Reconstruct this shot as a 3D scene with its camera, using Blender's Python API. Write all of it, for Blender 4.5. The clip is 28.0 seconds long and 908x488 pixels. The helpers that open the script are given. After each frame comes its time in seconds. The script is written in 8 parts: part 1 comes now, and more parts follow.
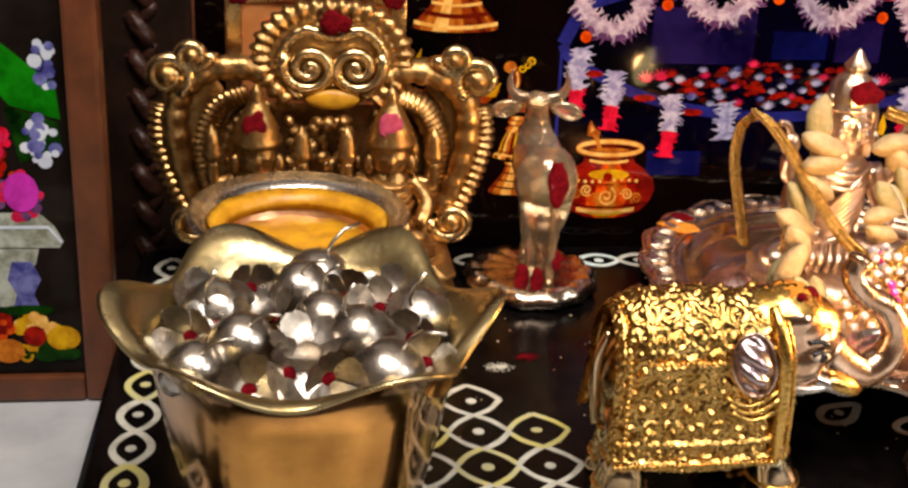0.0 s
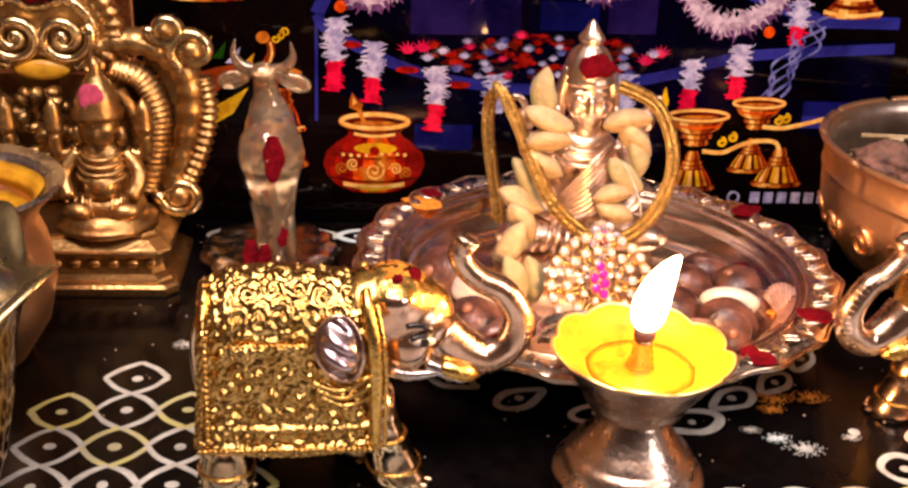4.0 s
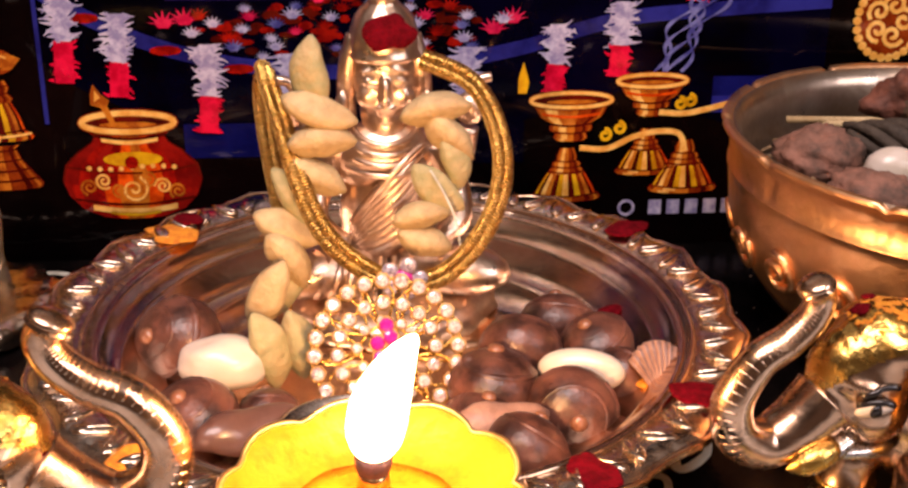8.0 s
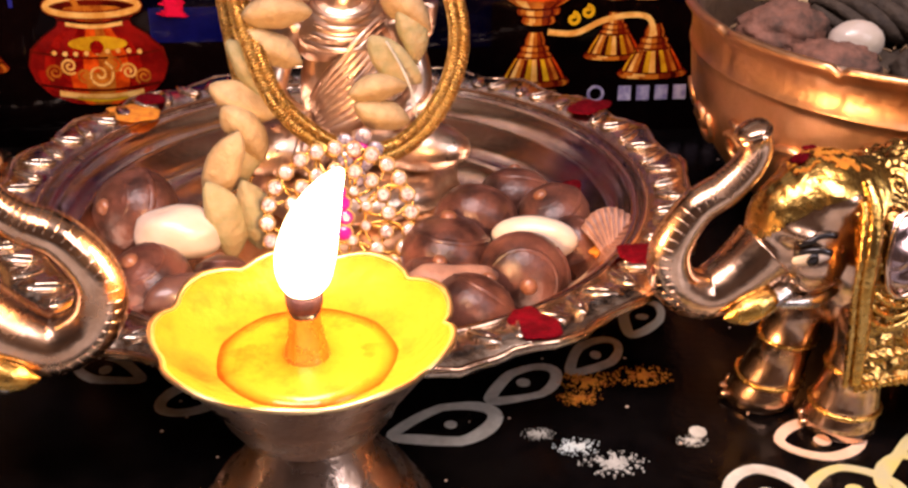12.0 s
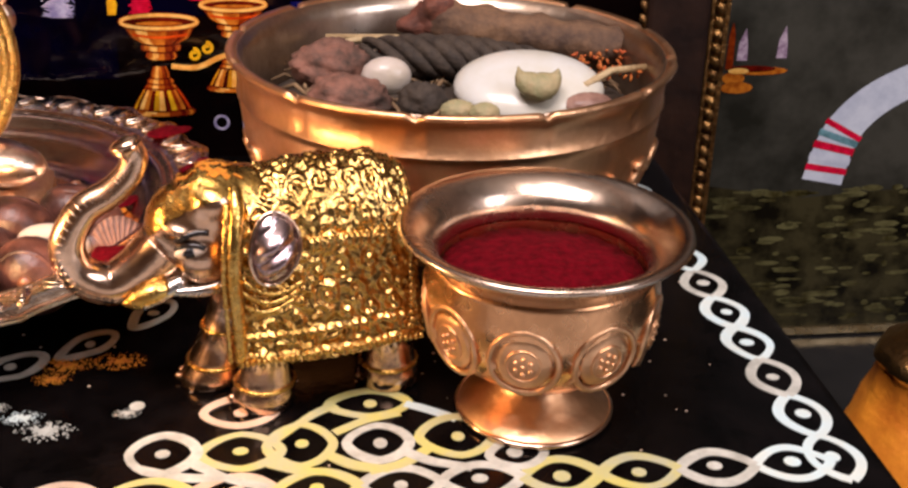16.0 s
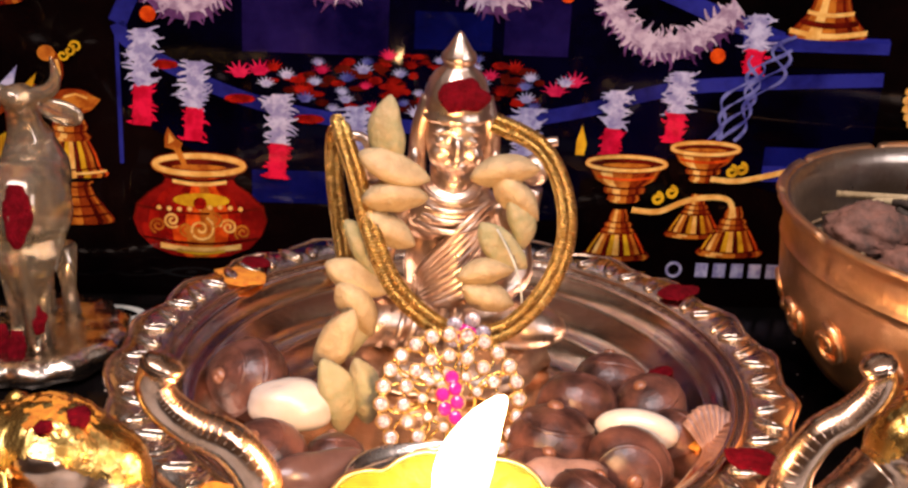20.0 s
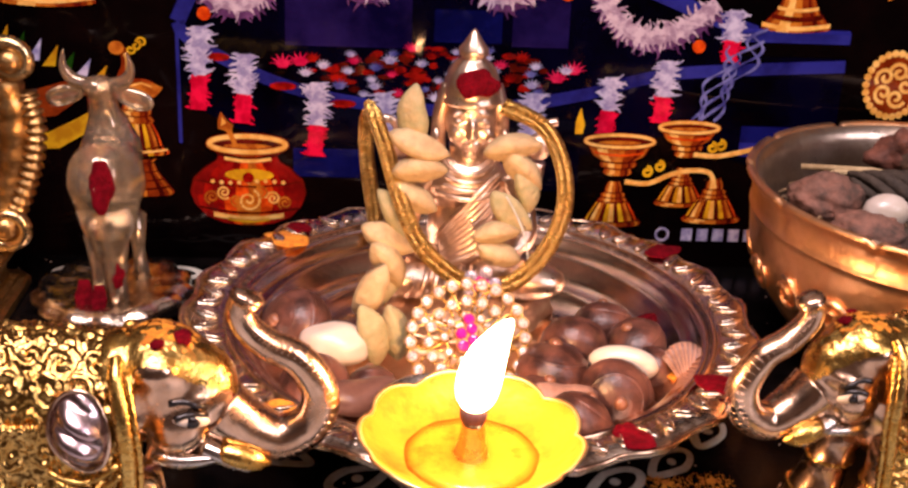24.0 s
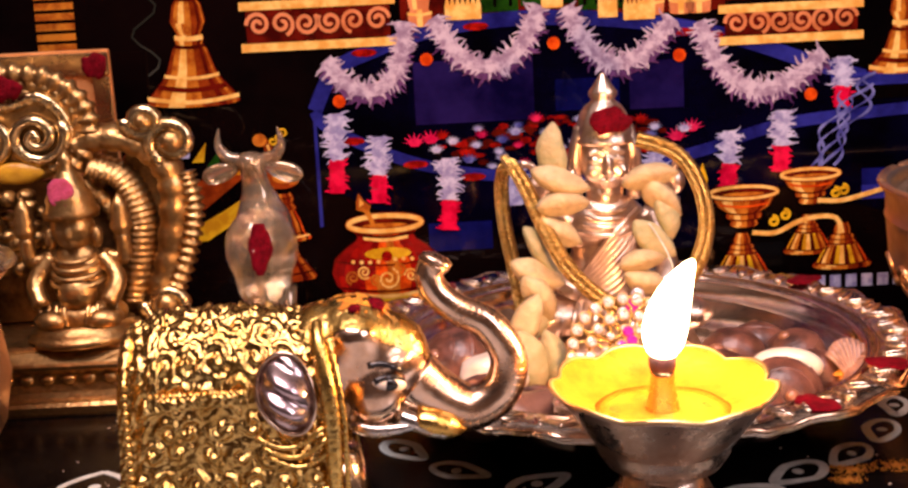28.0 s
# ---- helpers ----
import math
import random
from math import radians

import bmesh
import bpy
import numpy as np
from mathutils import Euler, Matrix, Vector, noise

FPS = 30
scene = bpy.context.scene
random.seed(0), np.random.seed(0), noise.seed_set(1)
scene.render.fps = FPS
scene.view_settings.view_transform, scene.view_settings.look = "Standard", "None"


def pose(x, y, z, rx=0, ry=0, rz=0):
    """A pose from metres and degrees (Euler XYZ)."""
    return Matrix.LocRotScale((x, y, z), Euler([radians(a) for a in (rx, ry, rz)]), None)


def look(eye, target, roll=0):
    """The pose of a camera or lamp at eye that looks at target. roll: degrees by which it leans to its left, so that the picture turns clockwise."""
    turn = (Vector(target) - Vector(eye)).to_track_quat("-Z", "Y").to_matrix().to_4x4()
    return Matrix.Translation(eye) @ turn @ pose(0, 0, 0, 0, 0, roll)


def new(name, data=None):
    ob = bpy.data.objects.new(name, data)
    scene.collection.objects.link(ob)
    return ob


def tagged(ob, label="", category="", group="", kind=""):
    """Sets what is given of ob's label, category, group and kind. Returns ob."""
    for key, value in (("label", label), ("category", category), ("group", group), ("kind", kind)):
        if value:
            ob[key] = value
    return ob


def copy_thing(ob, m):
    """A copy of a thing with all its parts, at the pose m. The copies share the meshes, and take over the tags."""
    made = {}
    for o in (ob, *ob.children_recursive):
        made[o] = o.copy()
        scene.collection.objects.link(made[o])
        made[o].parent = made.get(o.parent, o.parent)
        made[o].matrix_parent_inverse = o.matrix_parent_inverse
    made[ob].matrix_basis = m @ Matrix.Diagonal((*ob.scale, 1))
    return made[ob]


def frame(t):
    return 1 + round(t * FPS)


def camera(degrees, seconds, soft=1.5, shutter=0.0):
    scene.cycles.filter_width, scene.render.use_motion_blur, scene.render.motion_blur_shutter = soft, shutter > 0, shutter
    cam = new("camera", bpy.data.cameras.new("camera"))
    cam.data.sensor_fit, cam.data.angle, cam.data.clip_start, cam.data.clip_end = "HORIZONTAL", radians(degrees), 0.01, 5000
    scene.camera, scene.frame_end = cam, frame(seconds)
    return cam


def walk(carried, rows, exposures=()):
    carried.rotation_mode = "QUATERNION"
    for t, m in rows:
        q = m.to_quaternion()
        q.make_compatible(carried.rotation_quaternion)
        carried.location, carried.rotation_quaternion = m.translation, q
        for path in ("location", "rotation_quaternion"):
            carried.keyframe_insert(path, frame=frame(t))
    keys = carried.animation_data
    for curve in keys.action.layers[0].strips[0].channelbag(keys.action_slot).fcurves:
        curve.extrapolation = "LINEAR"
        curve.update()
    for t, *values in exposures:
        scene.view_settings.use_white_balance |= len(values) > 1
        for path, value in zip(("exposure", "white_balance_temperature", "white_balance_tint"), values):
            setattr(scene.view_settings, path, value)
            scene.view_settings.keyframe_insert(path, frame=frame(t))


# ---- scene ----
cam = camera(43.1, 28.0, soft=2.6)
PATH = [
    (0, (-0.25550, -0.32194, 0.21501), (-0.21299, -0.04913, 0.09766), 3.27),
    (0.5, (-0.25258, -0.32792, 0.23027), (-0.21051, -0.05690, 0.10872), 3.57),
    (1, (-0.23810, -0.33303, 0.24378), (-0.19931, -0.06317, 0.11860), 3.50),
    (1.5, (-0.21742, -0.33555, 0.24016), (-0.18269, -0.06503, 0.11521), 3.05),
    (2, (-0.18809, -0.33928, 0.23699), (-0.15670, -0.06878, 0.11113), 2.76),
    (2.5, (-0.16732, -0.33512, 0.23162), (-0.13776, -0.06432, 0.10594), 2.78),
    (3, (-0.14831, -0.32962, 0.22476), (-0.11925, -0.05830, 0.10007), 2.81),
    (3.5, (-0.13584, -0.32354, 0.22174), (-0.10648, -0.05251, 0.09651), 2.93),
    (4, (-0.11620, -0.32502, 0.21874), (-0.08884, -0.05366, 0.09377), 2.74),
    (4.5, (-0.08346, -0.32647, 0.19792), (-0.06124, -0.05148, 0.08008), 2.08),
    (6.5, (-0.04910, -0.31398, 0.18699), (-0.01999, -0.03777, 0.07357), 0.97),
    (7, (-0.04348, -0.27593, 0.18811), (-0.01525, -0.00107, 0.07125), 0.72),
    (7.5, (-0.03333, -0.23828, 0.18303), (-0.00676, 0.03524, 0.06271), 0.76),
    (8, (-0.02948, -0.19871, 0.17445), (-0.00309, 0.07255, 0.04908), 0.75),
    (8.5, (-0.03081, -0.19304, 0.17953), (-0.00323, 0.07790, 0.05371), 0.73),
    (9, (-0.03044, -0.18694, 0.18717), (-0.00398, 0.08520, 0.06373), 0.53),
    (9.5, (-0.03921, -0.18389, 0.19144), (-0.01107, 0.08948, 0.07112), 0.73),
    (10, (-0.03243, -0.19066, 0.19224), (-0.00590, 0.08026, 0.06615), 0.16),
    (10.5, (-0.03008, -0.19911, 0.18371), (-0.00343, 0.06759, 0.04896), 0.40),
    (11, (-0.02502, -0.20091, 0.16945), (0.00338, 0.06236, 0.02844), 0.80),
    (11.5, (-0.01528, -0.19963, 0.15657), (0.00744, 0.06394, 0.01510), 0.33),
    (13.5, (-0.01803, -0.25936, 0.17236), (0.01071, 0.00720, 0.03776), 0.81),
    (14, (-0.00047, -0.26143, 0.17073), (0.02599, 0.00559, 0.03656), 0.60),
    (14.5, (0.01942, -0.26556, 0.17393), (0.04746, 0.00155, 0.04026), 0.78),
    (15, (0.05204, -0.26492, 0.17801), (0.07997, 0.00231, 0.04455), 0.80),
    (15.5, (0.07946, -0.26476, 0.17025), (0.10737, 0.00235, 0.03655), 0.87),
    (16, (0.10471, -0.26350, 0.17142), (0.14148, 0.00409, 0.04087), 1.85),
    (16.5, (0.10164, -0.26316, 0.18353), (0.14363, 0.00761, 0.06140), 2.67),
    (17, (0.07033, -0.25269, 0.20534), (0.11051, 0.02093, 0.08906), 2.70),
    (17.5, (0.03887, -0.24855, 0.21901), (0.07662, 0.02711, 0.10682), 2.63),
    (18, (0.00947, -0.24072, 0.22227), (0.04354, 0.03600, 0.11152), 2.86),
    (18.5, (-0.02012, -0.22940, 0.21794), (0.01231, 0.04775, 0.10777), 3.14),
    (19, (-0.04445, -0.21518, 0.19885), (-0.01750, 0.06184, 0.08691), 3.14),
    (19.5, (-0.04835, -0.20680, 0.18526), (-0.02493, 0.06926, 0.07017), 3.25),
    (20, (-0.04502, -0.20705, 0.18410), (-0.02211, 0.06843, 0.06754), 3.25),
    (20.5, (-0.04373, -0.21173, 0.18493), (-0.02164, 0.06373, 0.06815), 3.18),
    (21, (-0.04490, -0.21541, 0.18287), (-0.02330, 0.05977, 0.06536), 3.19),
    (21.5, (-0.04322, -0.21799, 0.18252), (-0.02194, 0.05722, 0.06503), 3.13),
    (23.5, (-0.05178, -0.24879, 0.19895), (-0.03051, 0.02525, 0.07873), 2.80),
    (24, (-0.05111, -0.26515, 0.20266), (-0.03111, 0.00858, 0.08154), 2.79),
    (24.5, (-0.04464, -0.28047, 0.20562), (-0.02571, -0.00650, 0.08486), 2.54),
    (25, (-0.04391, -0.28863, 0.20335), (-0.02883, -0.01489, 0.08155), 1.72),
    (25.5, (-0.03742, -0.29431, 0.19272), (-0.03024, -0.01616, 0.08056), -0.36),
    (26, (-0.02717, -0.29963, 0.17409), (-0.02044, -0.01302, 0.08573), -1.67),
    (26.5, (-0.02703, -0.30004, 0.15471), (-0.02086, -0.00887, 0.08273), -2.70),
    (27, (-0.03083, -0.29864, 0.14525), (-0.02455, -0.00590, 0.07995), -2.90),
    (27.5, (-0.04819, -0.30051, 0.14585), (-0.04265, -0.00754, 0.08154), -2.90),
    (28, (-0.07842, -0.29599, 0.14667), (-0.07671, -0.00363, 0.07941), -2.90),
]
walk(cam, [(t, look(eye, target, roll)) for t, eye, target, roll in PATH], exposures=[(0.0, 0.4, 6400, 0), (3.0, 0.44, 6700, 18), (7.0, 0.22, 6600, 20), (9.0, 0.1, 6400, 12), (10.0, 0.13, 6100, 6), (11.0, 0.12, 6400, 24), (14.0, 0.13, 6400, 15), (16.0, 0.22, 6100, 12), (18.0, 0.18, 5500, 8), (20.0, 0.1, 5900, 12), (24.0, 0.2, 6400, 26), (27.0, 0.3, 6500, 28), (28.0, 0.32, 6500, 28)])

# ---- light: a room lamp overhead in front, the oil flame, a dim room ----
world = bpy.data.worlds.new("room_air")
scene.world = world
world.use_nodes = True
world.node_tree.nodes["Background"].inputs[0].default_value = (0.9, 0.75, 0.6, 1)
world.node_tree.nodes["Background"].inputs[1].default_value = 0.08


def lamp(name, kind, at, power, color, size=0.1, target=None, size_y=None):
    data = bpy.data.lights.new(name, kind)
    data.energy, data.color = power, color
    ob = new(name, data)
    ob.location = at
    if kind == "AREA":
        data.shape, data.size, data.size_y = "RECTANGLE", size, size_y or size
        ob.matrix_world = look(at, target)
    else:
        data.shadow_soft_size = size
    return ob


FLAME = (-0.0255, -0.026, 0.067)
lamp("room_lamp", "AREA", (-0.15, -0.55, 1.35), 29.0, (1.0, 0.82, 0.76), 1.0, (0, 0.0, 0.0), 0.5)
# added fill from the right, with no opening or fixture behind it
lamp("side_fill", "AREA", (1.1, -0.9, 0.9), 9.0, (1.0, 0.92, 0.95), 0.5, (0.05, 0.1, 0.0), 0.8)
lamp("flame_light", "POINT", FLAME, 0.75, (1.0, 0.5, 0.19), 0.006)


# ---- materials ----
def material(name, color, rough=0.5, metal=0.0, color2=None, scale=200.0, bump=0.0, bump_scale=600.0, mix=0.5, detail=5.0,
             coat=0.0, emission=None, strength=0.0, rough2=None, spread=(0.35, 0.65), transmission=0.0, spec=0.5):
    m = bpy.data.materials.new(name)
    m.use_nodes = True
    nt = m.node_tree
    b = nt.nodes["Principled BSDF"]
    b.inputs["Roughness"].default_value = rough
    b.inputs["Metallic"].default_value = metal
    b.inputs["Coat Weight"].default_value = coat
    b.inputs["Coat Roughness"].default_value = 0.06
    b.inputs["Specular IOR Level"].default_value = spec
    b.inputs["Transmission Weight"].default_value = transmission
    b.inputs["Base Color"].default_value = (*color, 1)
    tc = nt.nodes.new("ShaderNodeTexCoord")
    if color2 or rough2 is not None:
        n = nt.nodes.new("ShaderNodeTexNoise")
        n.inputs["Scale"].default_value, n.inputs["Detail"].default_value, n.inputs["Roughness"].default_value = scale, detail, 0.65
        nt.links.new(tc.outputs["Object"], n.inputs["Vector"])
        r = nt.nodes.new("ShaderNodeMapRange")
        r.inputs["From Min"].default_value, r.inputs["From Max"].default_value = spread
        nt.links.new(n.outputs["Fac"], r.inputs["Value"])
        if color2:
            mx = nt.nodes.new("ShaderNodeMix")
            mx.data_type = "RGBA"
            mx.inputs["A"].default_value, mx.inputs["B"].default_value = (*color, 1), (*color2, 1)
            nt.links.new(r.outputs["Result"], mx.inputs["Factor"])
            nt.links.new(mx.outputs["Result"], b.inputs["Base Color"])
        if rough2 is not None:
            mr = nt.nodes.new("ShaderNodeMapRange")
            mr.inputs["To Min"].default_value, mr.inputs["To Max"].default_value = rough, rough2
            nt.links.new(r.outputs["Result"], mr.inputs["Value"])
            nt.links.new(mr.outputs["Result"], b.inputs["Roughness"])
    if bump:
        n2 = nt.nodes.new("ShaderNodeTexNoise")
        n2.inputs["Scale"].default_value, n2.inputs["Detail"].default_value = bump_scale, 4.0
        nt.links.new(tc.outputs["Object"], n2.inputs["Vector"])
        bp = nt.nodes.new("ShaderNodeBump")
        bp.inputs["Strength"].default_value, bp.inputs["Distance"].default_value = bump, 0.001
        nt.links.new(n2.outputs["Fac"], bp.inputs["Height"])
        nt.links.new(bp.outputs["Normal"], b.inputs["Normal"])
    if emission:
        b.inputs["Emission Color"].default_value = (*emission, 1)
        b.inputs["Emission Strength"].default_value = strength
    return m


def chased(m, scale, strength, distance=0.0008, curl=1.6):
    """Adds a chased relief of curling ridges to a metal."""
    nt = m.node_tree
    b = nt.nodes["Principled BSDF"]
    tc = nt.nodes.new("ShaderNodeTexCoord")
    nz = nt.nodes.new("ShaderNodeTexNoise")
    nz.inputs["Scale"].default_value, nz.inputs["Detail"].default_value, nz.inputs["Distortion"].default_value = scale, 1.5, curl
    fold = nt.nodes.new("ShaderNodeMath")
    fold.operation = "PINGPONG"
    fold.inputs[1].default_value = 0.07
    bp = nt.nodes.new("ShaderNodeBump")
    bp.inputs["Strength"].default_value, bp.inputs["Distance"].default_value = strength, distance * 6
    nt.links.new(tc.outputs["Object"], nz.inputs["Vector"])
    nt.links.new(nz.outputs["Fac"], fold.inputs[0])
    nt.links.new(fold.outputs["Value"], bp.inputs["Height"])
    nt.links.new(bp.outputs["Normal"], b.inputs["Normal"])
    return m


GOLD = material("gold_plate", (0.83, 0.56, 0.17), 0.18, 1.0, (0.6, 0.34, 0.07), 220, 0.25, 700, rough2=0.32)
GOLD_CHASED = material("chased_gold", (0.8, 0.53, 0.17), 0.12, 1.0, (0.46, 0.26, 0.06), 120, 0.0, 900, rough2=0.25)
chased(GOLD_CHASED, 450, 0.16, 0.0008)
ROSE = material("polished_rose_metal", (0.86, 0.6, 0.42), 0.15, 1.0, (0.58, 0.36, 0.22), 100, 0.12, 300, rough2=0.3)
SILVER = material("silver", (0.74, 0.7, 0.65), 0.17, 1.0, (0.52, 0.46, 0.4), 160, 0.12, 500, rough2=0.3)
SILVER_WARM = material("old_silver", (0.86, 0.65, 0.48), 0.14, 1.0, (0.64, 0.4, 0.25), 60, 0.1, 200, rough2=0.25)
SILVER_RIM = material("chased_silver", (0.78, 0.69, 0.58), 0.15, 1.0, (0.58, 0.44, 0.32), 140, 0.5, 260, rough2=0.28)
CLOUDED = material("gilt_silver", (0.8, 0.64, 0.44), 0.1, 1.0, (0.6, 0.42, 0.22), 70, 0.12, 250, rough2=0.22)
BRASS = material("brass", (0.6, 0.38, 0.15), 0.28, 1.0, (0.3, 0.17, 0.06), 150, 0.35, 500, rough2=0.42)
BRASS_DARK = material("dark_brass", (0.46, 0.28, 0.1), 0.3, 1.0, (0.18, 0.1, 0.035), 130, 0.5, 420, rough2=0.48)
BRASS_PALE = material("pale_brass", (0.72, 0.55, 0.3), 0.2, 1.0, (0.5, 0.34, 0.14), 90, 0.12, 250, rough2=0.32)
COPPER = material("copper", (0.92, 0.56, 0.31), 0.3, 1.0, (0.72, 0.4, 0.2), 60, 0.25, 300, rough2=0.46)
COPPER_GREY = material("tinned_copper", (0.6, 0.5, 0.4), 0.25, 1.0, (0.36, 0.27, 0.19), 50, 0.2, 200, rough2=0.42)
STEEL = material("lamp_metal", (0.68, 0.53, 0.42), 0.22, 1.0, (0.48, 0.33, 0.23), 120, 0.2, 500, rough2=0.36)
EAR = material("ear_silver", (0.64, 0.5, 0.48), 0.18, 1.0, (0.46, 0.34, 0.36), 120, 0.1, 300, rough2=0.28)
POT_BRASS = material("pot_brass", (0.6, 0.31, 0.08), 0.1, 1.0, (0.36, 0.17, 0.04), 30, 0.12, 150, rough2=0.2)
POT_RIM = material("satin_brass", (0.58, 0.49, 0.27), 0.24, 1.0, (0.4, 0.31, 0.14), 60, 0.2, 250, rough2=0.4)
FLOWER = material("satin_silver", (0.66, 0.62, 0.56), 0.25, 1.0, (0.3, 0.26, 0.21), 90, 0.22, 300, rough2=0.38)
BOARD = material("black_lacquer", (0.0012, 0.001, 0.001), 0.12, 0.0, (0.004, 0.003, 0.003), 90, 0.1, 500, rough2=0.22, spec=0.13)
CHALK = material("painted_white", (0.56, 0.57, 0.5), 0.6, 0.0, (0.34, 0.34, 0.29), 140, 0.2, 900)
CHALK_YELLOW = material("painted_yellow", (0.55, 0.5, 0.11), 0.6, 0.0, (0.42, 0.42, 0.27), 60, 0.2, 900)
CHALK_PINK = material("painted_pink", (0.68, 0.5, 0.38), 0.6, 0.0, (0.5, 0.38, 0.26), 120, 0.2, 900)
CHALK_BLUE = material("painted_pale_blue", (0.55, 0.7, 0.72), 0.6, 0.0, (0.6, 0.66, 0.6), 90, 0.2, 900)
KUMKUM = material("red_powder", (0.14, 0.002, 0.007), 0.95, 0.0, (0.065, 0.001, 0.003), 420, 0.9, 700, spec=0.06)
TURMERIC = material("yellow_paste", (0.62, 0.32, 0.012), 0.4, 0.0, (0.38, 0.165, 0.007), 90, 0.5, 260)
TURMERIC_DRY = material("yellow_powder", (0.72, 0.29, 0.015), 0.9, 0.0, (0.5, 0.14, 0.008), 400, 0.8, 900)
POD = material("dried_pod", (0.5, 0.38, 0.2), 0.6, 0.0, (0.36, 0.25, 0.12), 130, 0.8, 500)
POD_GREEN = material("green_pod", (0.26, 0.25, 0.12), 0.65, 0.0, (0.4, 0.31, 0.16), 200, 0.8, 500)
SHELL_BROWN = material("brown_shell", (0.022, 0.008, 0.006), 0.36, 0.0, (0.13, 0.05, 0.034), 75, 0.45, 330, spread=(0.38, 0.62))
SHELL_WHITE = material("white_shell", (0.58, 0.51, 0.45), 0.32, 0.0, (0.5, 0.43, 0.33), 60, 0.1, 300, coat=0.2)
SHELL_PALE = material("cream_shell", (0.34, 0.2, 0.15), 0.4, 0.0, (0.18, 0.095, 0.07), 160, 0.25, 300)
STONE_PINK = material("dusty_nut", (0.26, 0.115, 0.075), 0.8, 0.0, (0.05, 0.03, 0.02), 110, 1.0, 260)
WOOD = material("dry_root", (0.19, 0.105, 0.052), 0.8, 0.0, (0.06, 0.032, 0.018), 90, 1.0, 300)
ROOT_DARK = material("dark_root", (0.055, 0.038, 0.024), 0.8, 0.0, (0.02, 0.013, 0.008), 150, 0.9, 400)
FRAME_WOOD = material("dark_frame", (0.008, 0.004, 0.003), 0.35, 0.0, (0.022, 0.01, 0.006), 60, 0.25, 300, spec=0.3)
FRAME_BROWN = material("brown_frame", (0.11, 0.034, 0.012), 0.35, 0.0, (0.06, 0.02, 0.008), 50, 0.2, 300)
ROPE_GOLD = material("gilt_moulding", (0.55, 0.31, 0.11), 0.35, 0.8, (0.16, 0.08, 0.03), 200, 0.5, 700)
MARBLE = material("pale_marble", (0.4, 0.42, 0.44), 0.25, 0.0, (0.27, 0.29, 0.31), 14, 0.05, 200)
WALL = material("room_wall", (0.13, 0.085, 0.06), 0.8, 0.0, (0.1, 0.065, 0.045), 8, 0.1, 60)
CEILING = material("ceiling_paint", (0.75, 0.7, 0.62), 0.8, 0.0, (0.68, 0.63, 0.55), 5, 0.05, 60)
FLOOR = material("dark_floor", (0.008, 0.008, 0.008), 0.2, 0.0, (0.016, 0.015, 0.014), 20, 0.1, 200, spec=0.2)
FLAME_M = material("flame", (1, 0.8, 0.5), 0.5, emission=(1.0, 0.72, 0.34), strength=28.0)
CHAR = material("burnt_wick", (0.02, 0.012, 0.02), 0.7, 0.0, (0.06, 0.03, 0.05), 900, 0.4, 2000)
OIL = material("lamp_oil", (0.34, 0.125, 0.006), 0.2, 0.2, (0.17, 0.05, 0.002), 110, 0.25, 260, coat=0.3, spread=(0.48, 0.72))
GEM_CLEAR = material("clear_stone", (0.74, 0.64, 0.67), 0.06, 0.2, (0.3, 0.22, 0.24), 1100, spread=(0.42, 0.58), coat=1.0)
GEM_PINK = material("pink_stone", (0.75, 0.02, 0.28), 0.1, 0.0, (0.5, 0.01, 0.2), 700, coat=1.0)
CHAIN = chased(material("gold_chain", (0.8, 0.52, 0.17), 0.34, 1.0, (0.36, 0.19, 0.04), 700), 900, 0.9, 0.0006)
CRYSTAL = material("cast_glass", (0.86, 0.74, 0.55), 0.06, 0.14, (0.7, 0.54, 0.36), 90, 0.6, 160, transmission=0.9, rough2=0.16)
ORANGE_CLOTH = material("orange_cloth", (0.9, 0.33, 0.02), 0.6, 0.0, (0.65, 0.18, 0.01), 50, 0.4, 300)
CELADON = material("celadon_ceramic", (0.3, 0.28, 0.13), 0.3, 0.0, (0.16, 0.14, 0.06), 40, 0.2, 200, coat=0.3)
ROOMY = material("eye_black", (0.01, 0.008, 0.008), 0.2)


def printed(name, color, color2=None, scale=90, spread=(0.4, 0.6)):
    """A print under glass: a matt colour with a clear reflecting face."""
    color, color2 = ([min(1, c) ** 1.4 * 0.9 for c in q] for q in (color, color2 or tuple(c * 0.6 for c in color)))
    return material("print_" + name, tuple(color), 0.05, 0.0, tuple(color2), scale, spread=spread, spec=0.07)


P_BLACK = printed("black", (0.006, 0.004, 0.005), (0.018, 0.008, 0.008), 12)
P_NAVY = printed("navy", (0.006, 0.004, 0.03), (0.003, 0.002, 0.008), 22)
P_VIOLET = printed("violet", (0.042, 0.026, 0.13), (0.014, 0.008, 0.06), 25)
P_BLUE = printed("blue", (0.04, 0.046, 0.28), (0.07, 0.07, 0.33), 40)
P_RIM = printed("rim", (0.06, 0.064, 0.31), (0.026, 0.024, 0.15), 30)
P_WHITE = printed("white", (0.57, 0.55, 0.68), (0.33, 0.31, 0.48), 260)
P_PINKWHITE = printed("pinkish_white", (0.6, 0.52, 0.59), (0.36, 0.27, 0.36), 240)
